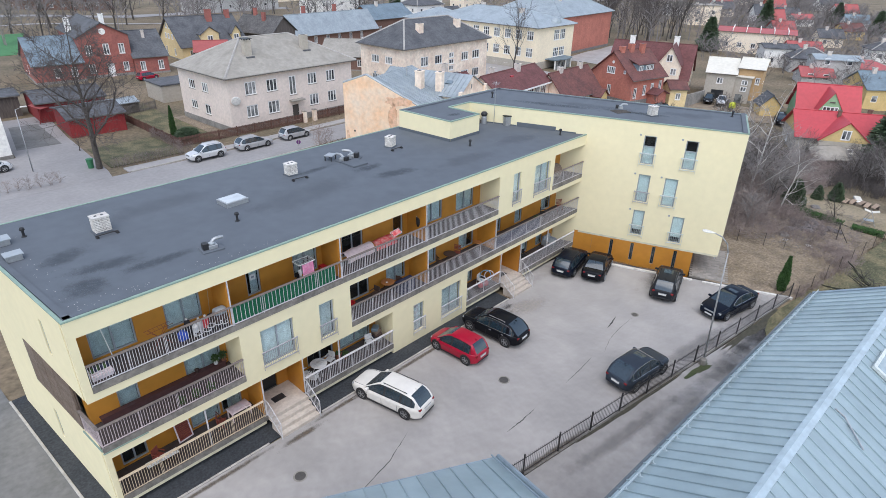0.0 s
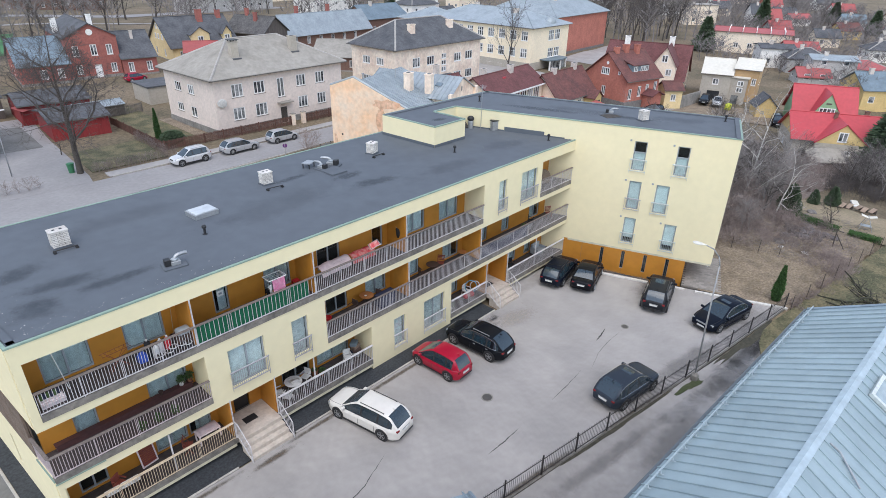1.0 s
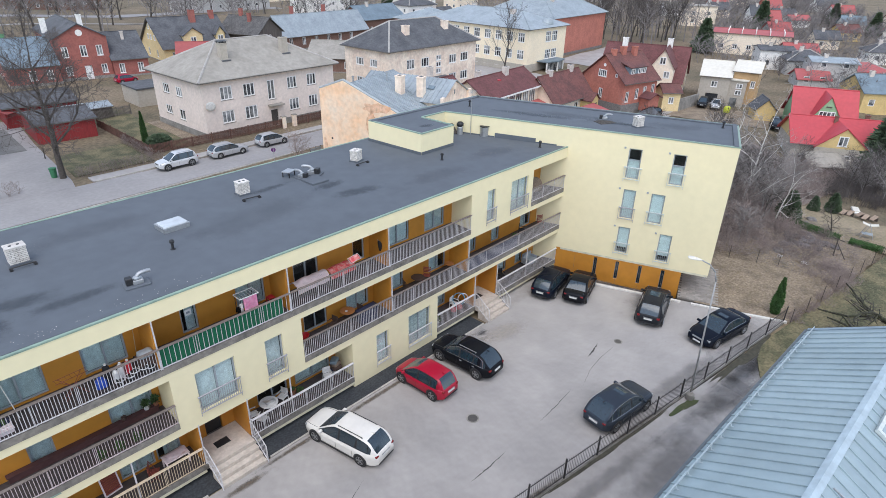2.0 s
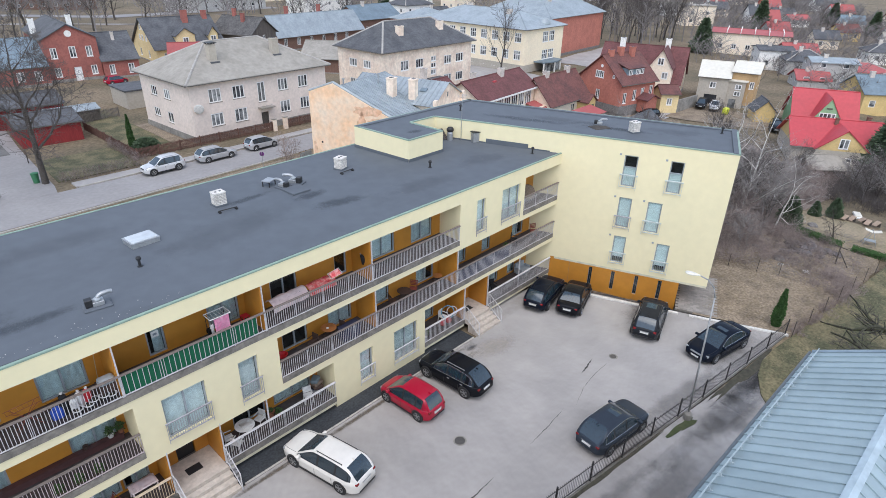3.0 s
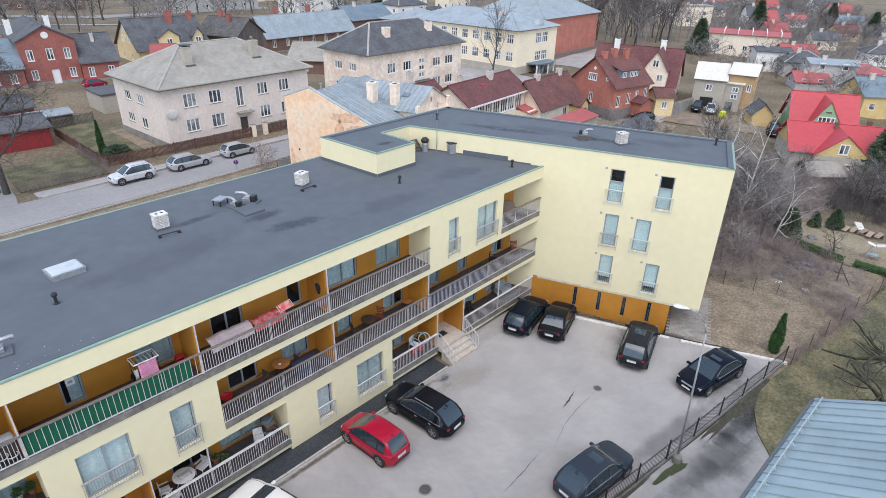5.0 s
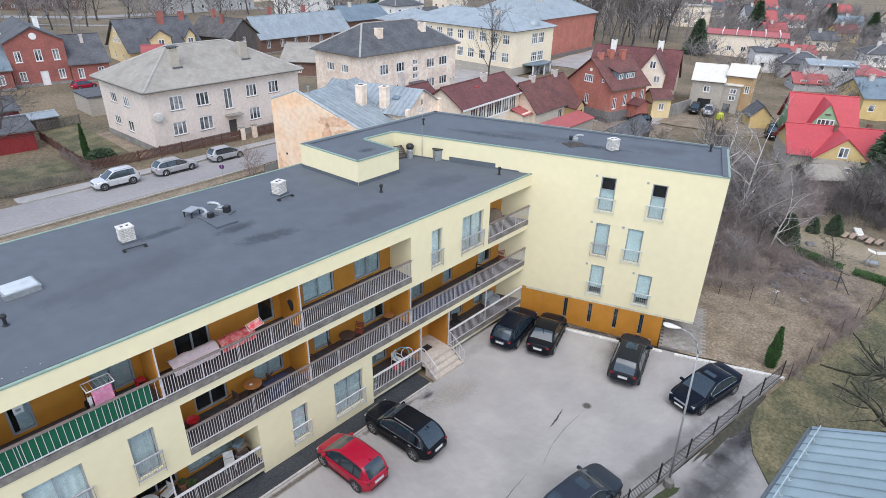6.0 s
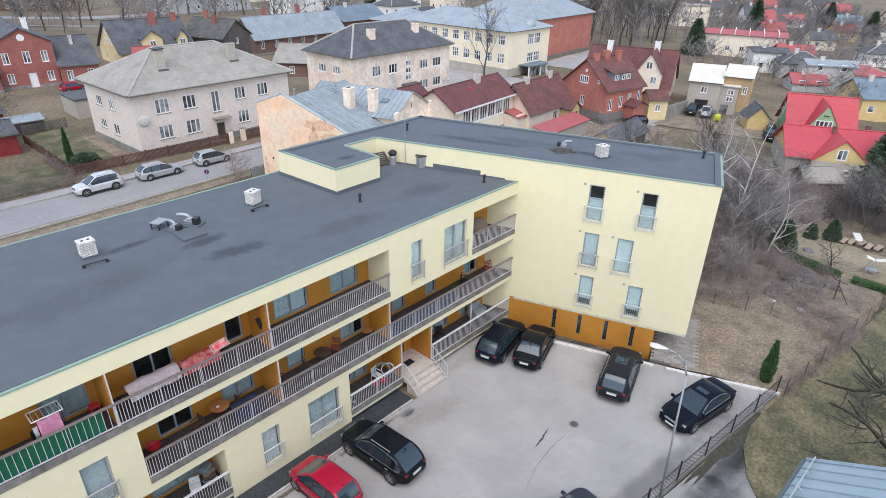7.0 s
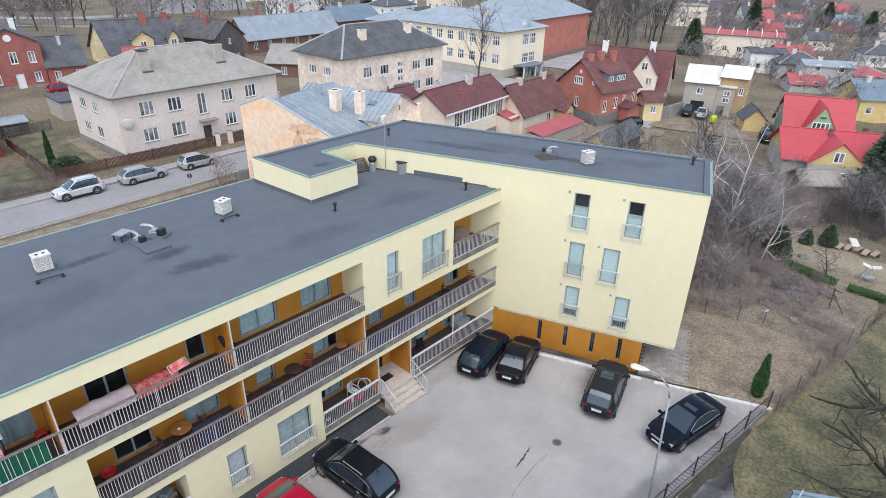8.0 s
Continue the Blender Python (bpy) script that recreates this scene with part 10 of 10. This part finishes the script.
pot(-4.6, 0.8, Z2, 0.16, CLAY)
# ground floor
plastic_chair(-34.0, 0.75, Z1, 30, RED_WOOD, "red-brown wooden armchair on a balcony")
sc = thing("folding_screen", "leaning shutter with a pale wooden frame", "shutter", pose(-32.5, 1.3, Z1 + 0.02, -14, 0, 8))
part("frame", boxes((-0.38, -0.32, 0, 0.05, 0, 1.15), (0.32, 0.38, 0, 0.05, 0, 1.15), (-0.32, 0.32, 0, 0.05, 1.09, 1.15), (-0.32, 0.32, 0, 0.05, 0, 0.06)), PINK_SHEET, sc)
for i in range(10):
    part("slat", boxes((-0.32, 0.32, 0.01, 0.04, 0.08 + i * 0.1, 0.155 + i * 0.1)), RED_WOOD, sc)
tv = thing("side_table", "low white table with a crumpled cloth", "table", pose(-29.85, 0.95, Z1))
part("tabletop", soft_box(-0.55, 0.55, -0.3, 0.3, 0.55, 0.6, 0.01, 1), PINK_SHEET, tv)
for sx in (-0.5, 0.5):
    for sy in (-0.25, 0.25):
        part("leg", boxes((sx - 0.03, sx + 0.03, sy - 0.03, sy + 0.03, 0, 0.55)), PINK_SHEET, tv)
cloth("table_cloth", "crumpled pale cloth on a table", -30.3, 0.95, Z1 + 0.78, 0.9, 0.25, 0.2, PINK_SHEET, 0, 17)
slat_chair(-30.9, 0.8, Z1, 60, RED_WOOD, "red-brown wooden folding chair")
mt = thing("trestle_board", "white board lying on trestles across a balcony", "board", pose(-33.8, 0.35, Z1 + 0.02))
part("board", soft_box(-0.9, 0.5, -0.18, 0.18, 0.55, 0.60, 0.01, 1), WHITE_PLASTIC, mt)
for tx in (-0.7, 0.3):
    part("trestle", boxes((tx, tx + 0.05, -0.15, 0.15, 0, 0.55)), DARK_CHAIR, mt)
round_table(-25.0, 0.85, Z1, 0.48, 0.72, WHITE_PLASTIC, "round white plastic garden table")
plastic_chair(-25.85, 0.95, Z1, 80, WHITE_PLASTIC)
plastic_chair(-25.7, 0.35, Z1, 120, WHITE_PLASTIC)
plastic_chair(-24.1, 1.05, Z1, -70, WHITE_PLASTIC)
cloth("table_cloth", "white cloth on a garden table", -25.2, 0.85, Z1 + 0.76, 0.5, 0.2, 0.06, FRAME_WHITE, 0, 23)
pot(-23.4, 1.2, Z1, 0.2, CLAY, label="bushy potted plant on a balcony floor")
pot(-23.1, 0.9, Z1, 0.14, CLAY)
plastic_chair(-21.4, 0.75, Z1, -20, WHITE_PLASTIC)
jn = thing("junk_pile", "heap of bags and boards in a balcony corner", "junk", pose(-20.75, 0.85, Z1))
for i in range(6):
    part("bag", soft_box(-0.3 + 0.08 * (i % 3), 0.2 + 0.08 * (i % 2), -0.3, 0.25, 0.22 * i * 0.8, 0.22 * i * 0.8 + 0.24, 0.08, 2), (DARK_CHAIR, GALV, BLUE_SHEET, DARK_CHAIR, LOUVRE, BLUE_METAL)[i], jn, m=pose(0, 0, 0, 0, 0, 25 * i))
for x, y, r in ((-11.25, 0.55, 0.2), (-10.75, 0.5, 0.22)):
    b = thing("ball", "red rubber play ball", "ball", pose(x, y, Z1 + r), "play balls")
    bm = bmesh.new()
    bmesh.ops.create_uvsphere(bm, u_segments=18, v_segments=12, radius=r)
    part("ball", bm, RED_PLASTIC, b, smooth=True)
    part("valve", turned([(0.02, r - 0.005), (0.015, r + 0.003)], 8), BLACK_PLASTIC, b)
plastic_chair(-10.9, 0.85, Z1, 10, WHITE_PLASTIC)
for x, y, r, m_, tl in ((-10.35, 0.55, 0.34, WHITE_PLASTIC, 78), (-10.7, 0.6, 0.42, material("light_blue_plastic", (0.12, 0.45, 0.62), 0.5), 70)):
    h_ = thing("hoop", "large plastic play hoop leaning on a wall", "hoop", pose(x, y, Z1 + r * math.sin(radians(tl)) + 0.35, tl, 0, -30), "play hoops")
    b = loft([[((r + 0.028 * math.cos(k * math.pi / 3)) * math.cos(a), (r + 0.028 * math.cos(k * math.pi / 3)) * math.sin(a), 0.028 * math.sin(k * math.pi / 3)) for k in range(6)] for a in [2 * math.pi * i / 28 for i in range(29)]], False)
    bmesh.ops.remove_doubles(b, verts=b.verts, dist=0.001)
    part("ring", b, m_, h_, smooth=True)
pot(-12.9, 0.4, Z1, 0.12, WHITE_PLASTIC)
plastic_chair(-6.7, 0.8, Z1, 40, BLACK_CLOTH, "dark armchair on a balcony")
plastic_chair(-5.6, 1.0, Z1, -20, BLACK_CLOTH, "dark armchair on a balcony")
sf = thing("sofa", "grey upholstered seat on a balcony", "sofa", pose(-2.0, 1.05, Z1))
part("seat", soft_box(-0.5, 0.5, -0.35, 0.35, 0.1, 0.42, 0.05, 2), FRAME_GREY, sf)
part("backrest", soft_box(-0.5, 0.5, 0.2, 0.4, 0.421, 0.85, 0.05, 2), FRAME_GREY, sf)
for sx in (-0.55, 0.45):
    part("armrest", soft_box(sx, sx + 0.1, -0.35, 0.38, 0.1, 0.6, 0.03, 1), FRAME_GREY, sf)

# ---- small things outdoors ----
bn = thing("waste_bin", "green waste bin beside a street tree", "bin", pose(-21.2, 48.6, 0))
part("body", turned([(0.28, 0), (0.36, 0.95), (0.38, 0.98)], 12), material("green_bin", (0.04, 0.17, 0.08), 0.6), bn)
part("lid", turned([(0.39, 0.98), (0.39, 1.03), (0.2, 1.1)], 12), material("green_bin", (0.04, 0.17, 0.08), 0.6), bn)
gs = thing("garden_swing", "garden swing seat with a white canopy", "garden swing", pose(27.7, -16.5, ground_z(27.7, -16.5), 0, 0, 12))
for sx in (-1, 1):
    part("canopy", soft_box(-0.36, 0.36, -0.32, 0.32, -0.025, 0.025, 0.02, 1), CREAM_ROOF, gs, m=pose(0, sx * 0.33, 1.42, sx * 16, 4, 0))
part("seat", soft_box(-0.3, 0.3, -0.45, 0.45, 0.45, 0.52, 0.03, 1), FRAME_GREY, gs)
for sx in (-0.95, 0.95):
    b = bmesh.new()
    tube(b, (sx * 0.5, -0.6, 0), (sx * 0.4, 0, 1.45), 0.025)
    tube(b, (sx * 0.5, 0.6, 0), (sx * 0.4, 0, 1.45), 0.025)
    part("leg_frame", b, GALV, gs)
TAN_BOARD = material("tan_boards", (0.40, 0.30, 0.225), 0.9, (0.28, 0.21, 0.16), big=1.2, fine=6, amount=0.15, vary=0.2)
for i, (x, y, rot, tilt) in enumerate(((34.6, -13.3, 70, 28), (34.9, -13.9, 62, 32), (35.4, -14.7, 55, 24), (34.9, -15.3, 70, 34), (35.3, -16.0, 60, 30))):
    s = thing("leaning_board", "tan board leaning on a trestle in a garden", "board", pose(x, y, ground_z(x, y) + 0.02, 0, 0, rot), "garden boards")
    part("board", boxes((-0.24, 0.24, -0.36, 0.36, -0.03, 0.03)), TAN_BOARD, s, m=pose(0, 0, 0.36, -tilt, 0, 0))
    part("trestle", boxes((-0.30, 0.30, -0.26, -0.20, 0, 0.40)), DARK_WOOD, s)
wb = thing("board_stack", "stack of white boards lying in a garden", "boards", pose(38.0, -14.0, ground_z(38.0, -14.0) + 0.02, 0, 0, 20))
part("board", boxes((-0.9, 0.9, -0.35, 0.35, 0, 0.12)), FRAME_WHITE, wb)
part("top_board", boxes((-0.6, 0.8, -0.3, 0.34, 0.121, 0.2)), CREAM_ROOF, wb)
for i, (x, y) in enumerate(((15.3, -12.25), (15.5, -14.25))):
    s = thing("plastic_sheet", "white plastic sheet lying on rough ground", "sheet", pose(x, y, ground_z(x, y) + 0.05, 0, 0, 30 * i), "scattered sheets")
    part("sheet", drape(0.55, 0.22, 0.08, 31 + i), FRAME_WHITE, s, smooth=True)
sg = thing("street_sign", "round purple sign on a thin grey post", "sign", pose(-2.6, 35.8, 0, 0, 0, -35))
b = bmesh.new()
tube(b, (0, 0, -0.2), (0, 0, 2.2), 0.03)
part("post", b, GALV, sg)
part("disc", turned([(0.02, -0.052), (0.24, -0.05), (0.25, -0.042), (0.02, -0.034)], 20), material("purple_sign", (0.13, 0.035, 0.16), 0.5), sg, m=pose(0, 0, 1.95, 90, 0, 0))
fpn = thing("fence_panel", "grey-green slatted panel beside the street", "fence panel", pose(2.0, 35.4, 0, 0, 0, 8))
for i in range(9):
    part("slat", boxes((0.02 + i * 0.19, 0.19 + i * 0.19, -0.02, 0.02, 0.1, 1.15)), FRAME_GREY, fpn)
for xx in (0.0, 0.86, 1.68):
    part("post", boxes((xx, xx + 0.07, 0.021, 0.09, -0.2, 1.25)), BARK, fpn)
# heaps of rubble and dead brush on the slope
DARK_STONE = material("dark_rubble", (0.135, 0.118, 0.115), 0.95, (0.075, 0.066, 0.066), big=1.5, fine=6, amount=0.3, patch=0.8, bump=0.6, bump_scale=6)
rng = random.Random(77)
for i in range(74):
    x, y = (rng.uniform(16.5, 29), rng.uniform(-12.5, -5)) if i < 40 else (21.2 + rng.gauss(0, 1.1), -13.0 + rng.gauss(0, 0.8))
    s = rng.uniform(0.15, 0.5)
    bm = bmesh.new()
    bmesh.ops.create_icosphere(bm, subdivisions=2, radius=s)
    for v in bm.verts:
        v.co *= 1 + 0.35 * noise.noise(v.co * 2.2 / s + Vector((i, 0, 0)))
        v.co.z *= 0.6
    ob = part("rubble_stone", bm, STONE if i < 40 else DARK_STONE, None, m=pose(x, y, ground_z(x, y) + s * 0.15, 0, 0, i * 40))
    tagged(ob, "rough grey rubble stone on a slope", "stone", "rubble stones")
post_ = thing("garden_post", "leaning wooden post in a garden", "post", pose(19.5, -15.4, ground_z(19.5, -15.4), 0, 0, 80))
b = bmesh.new()
tube(b, (0, 0, -0.2), (0.05, 0, 1.7), 0.06, 0.05)
tube(b, (-0.95, 0, 0.0), (0.04, 0, 1.3), 0.04)
tube(b, (-0.5, 0, 1.55), (0.45, 0, 1.6), 0.035)
part("post", b, BARK, post_)


# ---- woods, undergrowth and dry stalks ----
class Sticks:
    """Many thin tapered twigs in one mesh."""
    def __init__(self):
        self.V, self.F = [], []

    def add(self, p, q, r):
        d = q - p
        a = d.orthogonal()
        a *= r / max(a.length, 1e-6)
        b = d.cross(a)
        b *= r / max(b.length, 1e-6)
        k = len(self.V)
        self.V.extend((p + a, p - a * 0.5 + b * 0.87, p - a * 0.5 - b * 0.87, q))
        self.F.extend(((k, k + 1, k + 3), (k + 1, k + 2, k + 3), (k + 2, k, k + 3)))

    def tree(self, rng, x, y, h, r, limbs=9, twigs=9, wide=0.4):
        base = Vector((x, y, ground_z(x, y) - 0.1))
        top = base + Vector((rng.gauss(0, 0.05) * h, rng.gauss(0, 0.05) * h, h))
        self.add(base, top, h * 0.018)
        for i in range(limbs):
            t = 0.25 + 0.7 * (i + rng.random()) / limbs
            p = base.lerp(top, t)
            an = i * 2.4 + rng.random()
            ln = h * wide * (1.15 - 0.7 * t)
            q = p + Vector((math.cos(an) * ln, math.sin(an) * ln, ln * rng.uniform(0.5, 1.2)))
            self.add(p, q, max(r, h * 0.006))
            for j in range(twigs):
                a = p.lerp(q, 0.2 + 0.8 * rng.random())
                d = (q - p) * rng.uniform(0.25, 0.55)
                self.add(a, a + d + Vector((rng.gauss(0, 1), rng.gauss(0, 1), rng.gauss(0.15, 0.7))) * ln * 0.3, r)

    def bush(self, rng, x, y, h, r, stems=15, twigs=5):
        base = Vector((x, y, ground_z(x, y) - 0.05))
        for i in range(stems):
            an = rng.random() * 6.28
            sp = rng.uniform(0.1, 0.75)
            p = base + Vector((rng.gauss(0, 0.25) * h, rng.gauss(0, 0.25) * h, 0))
            q = p + Vector((math.cos(an) * sp, math.sin(an) * sp, 1)) * h * rng.uniform(0.5, 1.0)
            self.add(p, q, r * 1.4)
            for j in range(twigs):
                a = p.lerp(q, rng.uniform(0.25, 0.95))
                self.add(a, a + Vector((rng.gauss(0, 1), rng.gauss(0, 1), rng.gauss(0.5, 0.6))) * h * 0.22, r)

    def link(self, name, label, category, mat):
        ob = part(name, raw_mesh(name, (self.V, self.F), mat, False), None)
        return tagged(ob, label, category, kind="stuff")


rng = random.Random(21)
# paler than the near twigs: distance haze is put into this colour
HAZED_TWIG = material("hazed_twig", (0.215, 0.194, 0.186), 0.95, (0.130, 0.117, 0.112), big=0.05, fine=0.4, amount=0.3)
woods = Sticks()
for i in range(1080):
    x = 88 + rng.random() ** 0.8 * 320
    y = rng.uniform(-60, 24) + (x - 88) * 0.42
    if x < 112 and y > 4:
        continue
    woods.tree(rng, x, y, rng.uniform(2.2, 5.6), 0.036 + 0.00010 * x, 8, 8, 0.6)
for i in range(170):
    x, y = rng.uniform(-70, 130), rng.uniform(150, 275)
    woods.tree(rng, x, y, rng.uniform(7, 13), 0.06, 10, 9, 0.42)
for i in range(90):
    x, y = rng.uniform(128, 200), rng.uniform(56, 130)
    woods.tree(rng, x, y, rng.uniform(9, 15), 0.05, 10, 9, 0.3)
woods.link("far_woods", "bare grey-brown trees among far gardens", "woods", HAZED_TWIG)

under = Sticks()
for i in range(620):
    x = rng.uniform(11.5, 62)
    y = rng.uniform(-10, 12)
    if x + 0.374 * y < 10.8 or (x > 27 and y < -8.6 - 0.04 * (x - 27)) or (x > 56 and y > -2) or (x > 40 and y > 8) or (x < 20 and y < -7.2):
        continue
    under.bush(rng, x, y, rng.uniform(0.8, 2.6), 0.011)
for i in range(90):
    x = rng.uniform(15, 27)
    y = -11.0 - (27 - x) * 0.28 + rng.gauss(0, 1.3)
    under.bush(rng, x, y, rng.uniform(0.3, 0.9), 0.009, 10, 4)
for i in range(190):
    x, y = rng.uniform(10.8, 26), rng.uniform(-11.2, -3.5)
    if x + 0.374 * y < 8.6 or y < -8.5 and rng.random() < 0.45:
        continue
    under.bush(rng, x, y, rng.uniform(0.5, 1.9), 0.010, 16, 5)
for i in range(46):
    x, y = rng.uniform(14, 25), rng.uniform(-17.2, -11.5)
    if x - 14 > (y + 20) * 0.2:
        under.bush(rng, x, y, rng.uniform(0.25, 0.9), 0.009, 9, 4)
for i in range(60):
    x = rng.uniform(4.8, 16)
    under.bush(rng, x, -15.95 - (x - 4.8) * 0.145 + rng.gauss(0, 0.22), rng.uniform(0.25, 0.8) * (0.6 + 0.04 * x), 0.007, 12, 5)
for i in range(26):
    x = rng.uniform(12.5, 16.5)
    under.bush(rng, x, -16.3 + rng.gauss(0, 0.7), rng.uniform(0.7, 1.5), 0.009, 14, 6)
for i in range(90):
    x, y = rng.uniform(38, 45), -7.0 - rng.random() * 2.4
    under.bush(rng, x, y, rng.uniform(1.0, 1.8), 0.014, 18, 6)
far_brush = Sticks()
for i in range(160):
    x, y = rng.uniform(41, 60), rng.uniform(-19, -9)
    far_brush.bush(rng, x, y, rng.uniform(0.8, 2.4), 0.013)
grey = Sticks()
for i in range(120):
    x, y = rng.uniform(13, 58), rng.uniform(-9, 12)
    if x + 0.374 * y < 12.5 or (x > 27 and y < -7.5) or x < 18 and y < -6 or x > 36 and y > 7 or x > 45:
        continue
    grey.tree(rng, x, y, rng.uniform(3.0, 6.5), 0.013, 12, 15, 0.5)
for i in range(34):
    x, y = rng.uniform(13, 31), rng.uniform(-9.5, 0)
    if x + 0.374 * y > 11.5 and not (x > 26 and y < -8.5):
        grey.tree(rng, x, y, rng.uniform(2.5, 5.5), 0.012, 12, 14, 0.55)
for i in range(26):
    grey.tree(rng, rng.uniform(44, 60), rng.uniform(-19, -9.5), rng.uniform(2.5, 5), 0.014, 12, 15, 0.55)
grey.link("thicket", "tangle of bare grey saplings and twigs", "thicket", material("grey_twig", (0.25, 0.228, 0.215), 0.95, (0.15, 0.135, 0.128), big=0.4, fine=3, amount=0.25))
far_brush.link("garden_brush", "dark bare brush behind a garden", "undergrowth", TWIG)
under.link("undergrowth", "tangled bare brown undergrowth on a slope", "undergrowth", BRUSH)

stalks = Sticks()
for i in range(15000):
    x, y = rng.uniform(3, 27), rng.uniform(-18.2, -7)
    if x + 0.42 * y < -0.6 or x < 9.5 and y > -10.2:
        continue
    p = Vector((x, y, ground_z(x, y) + 0.02))
    stalks.add(p, p + Vector((rng.gauss(0, 0.16), rng.gauss(0, 0.16), rng.uniform(0.02, 0.2))), 0.008)
for i in range(7000):
    x, y = rng.uniform(-5, 24), rng.uniform(-26, -15.6)
    if y > -15.6 - max(0.0, (x - 4) * 0.17) or x < -0.5 and y > -17.5 or x > 12 and y > -18:
        continue
    p = Vector((x, y, ground_z(x, y) * (x > 40) + 0.04))
    stalks.add(p, p + Vector((rng.gauss(0, 0.1), rng.gauss(0, 0.1), rng.uniform(0.03, 0.14))), 0.008)
stalks.link("dry_stalks", "dry pale grass stalks on soil and lawn", "grass", material("dry_stalk", (0.30, 0.24, 0.15), 1.0, (0.16, 0.14, 0.07), big=0.8, fine=4, amount=0.3))

dead = Sticks()
for i in range(2600):
    x, y = rng.uniform(13, 29), rng.uniform(-17.0, -7.0)
    if y < -11.5 - (29 - x) * 0.12 and rng.random() < 0.5:
        continue
    an = rng.random() * 6.28
    ln = rng.uniform(0.3, 1.3)
    p = Vector((x, y, ground_z(x, y) + rng.uniform(0.02, 0.12)))
    dead.add(p, p + Vector((math.cos(an) * ln, math.sin(an) * ln, rng.uniform(0.0, 0.35))), rng.uniform(0.008, 0.022))
dead.link("dead_branches", "fallen grey branches and brush on a slope", "branches", material("dead_branch", (0.25, 0.22, 0.20), 0.95, (0.13, 0.115, 0.105), big=0.5, fine=3, amount=0.3))

# wire fences along the lawn and behind the bare verge
RUSTY = material("rusty_wire", (0.16, 0.12, 0.09), 0.7, metal=0.5)


def wire_fence(p, q, bays, label, h=1.3, step=0.18, wire=0.003):
    f = thing("wire_fence", label, "fence", along(p, q))
    a, d = Vector(p), Vector(q) - Vector(p)
    length = d.length
    ground = lambda x: ground_z(*(a + d * (x / length)))
    bay = length / bays
    for i in range(bays + 1):
        b = bmesh.new()
        tube(b, (i * bay, 0, ground(i * bay) - 0.3), (i * bay, 0, ground(i * bay) + h - 0.05), 0.022, sides=6)
        part("post", b, BARK, f)
    b = bmesh.new()
    for k in range(int((h - 0.1) / 0.17) + 1):
        for i in range(bays):
            tube(b, (i * bay, 0, ground(i * bay) + 0.1 + k * 0.17), ((i + 1) * bay, 0, ground((i + 1) * bay) + 0.1 + k * 0.17), wire * 1.3, sides=3, cap=False)
    for i in range(int(length / step)):
        tube(b, (i * step, 0, ground(i * step) + 0.1), (i * step, 0, ground(i * step) + h), wire, sides=3, cap=False)
    tagged(part("wire_mesh", b, RUSTY, f), kind="stuff")


wire_fence((4.8, -15.95), (22.4, -18.5), 7, "rusty wire mesh fence on thin posts beside a lawn")
wire_fence((11.0, -7.4), (12.7, -11.25), 2, "dark wire mesh fence behind a bare verge", 1.25, 0.09, 0.005)
wire_fence((12.7, -11.25), (13.4, -12.7), 1, "dark wire mesh fence behind a bare verge", 1.1, 0.18, 0.003)
paving()
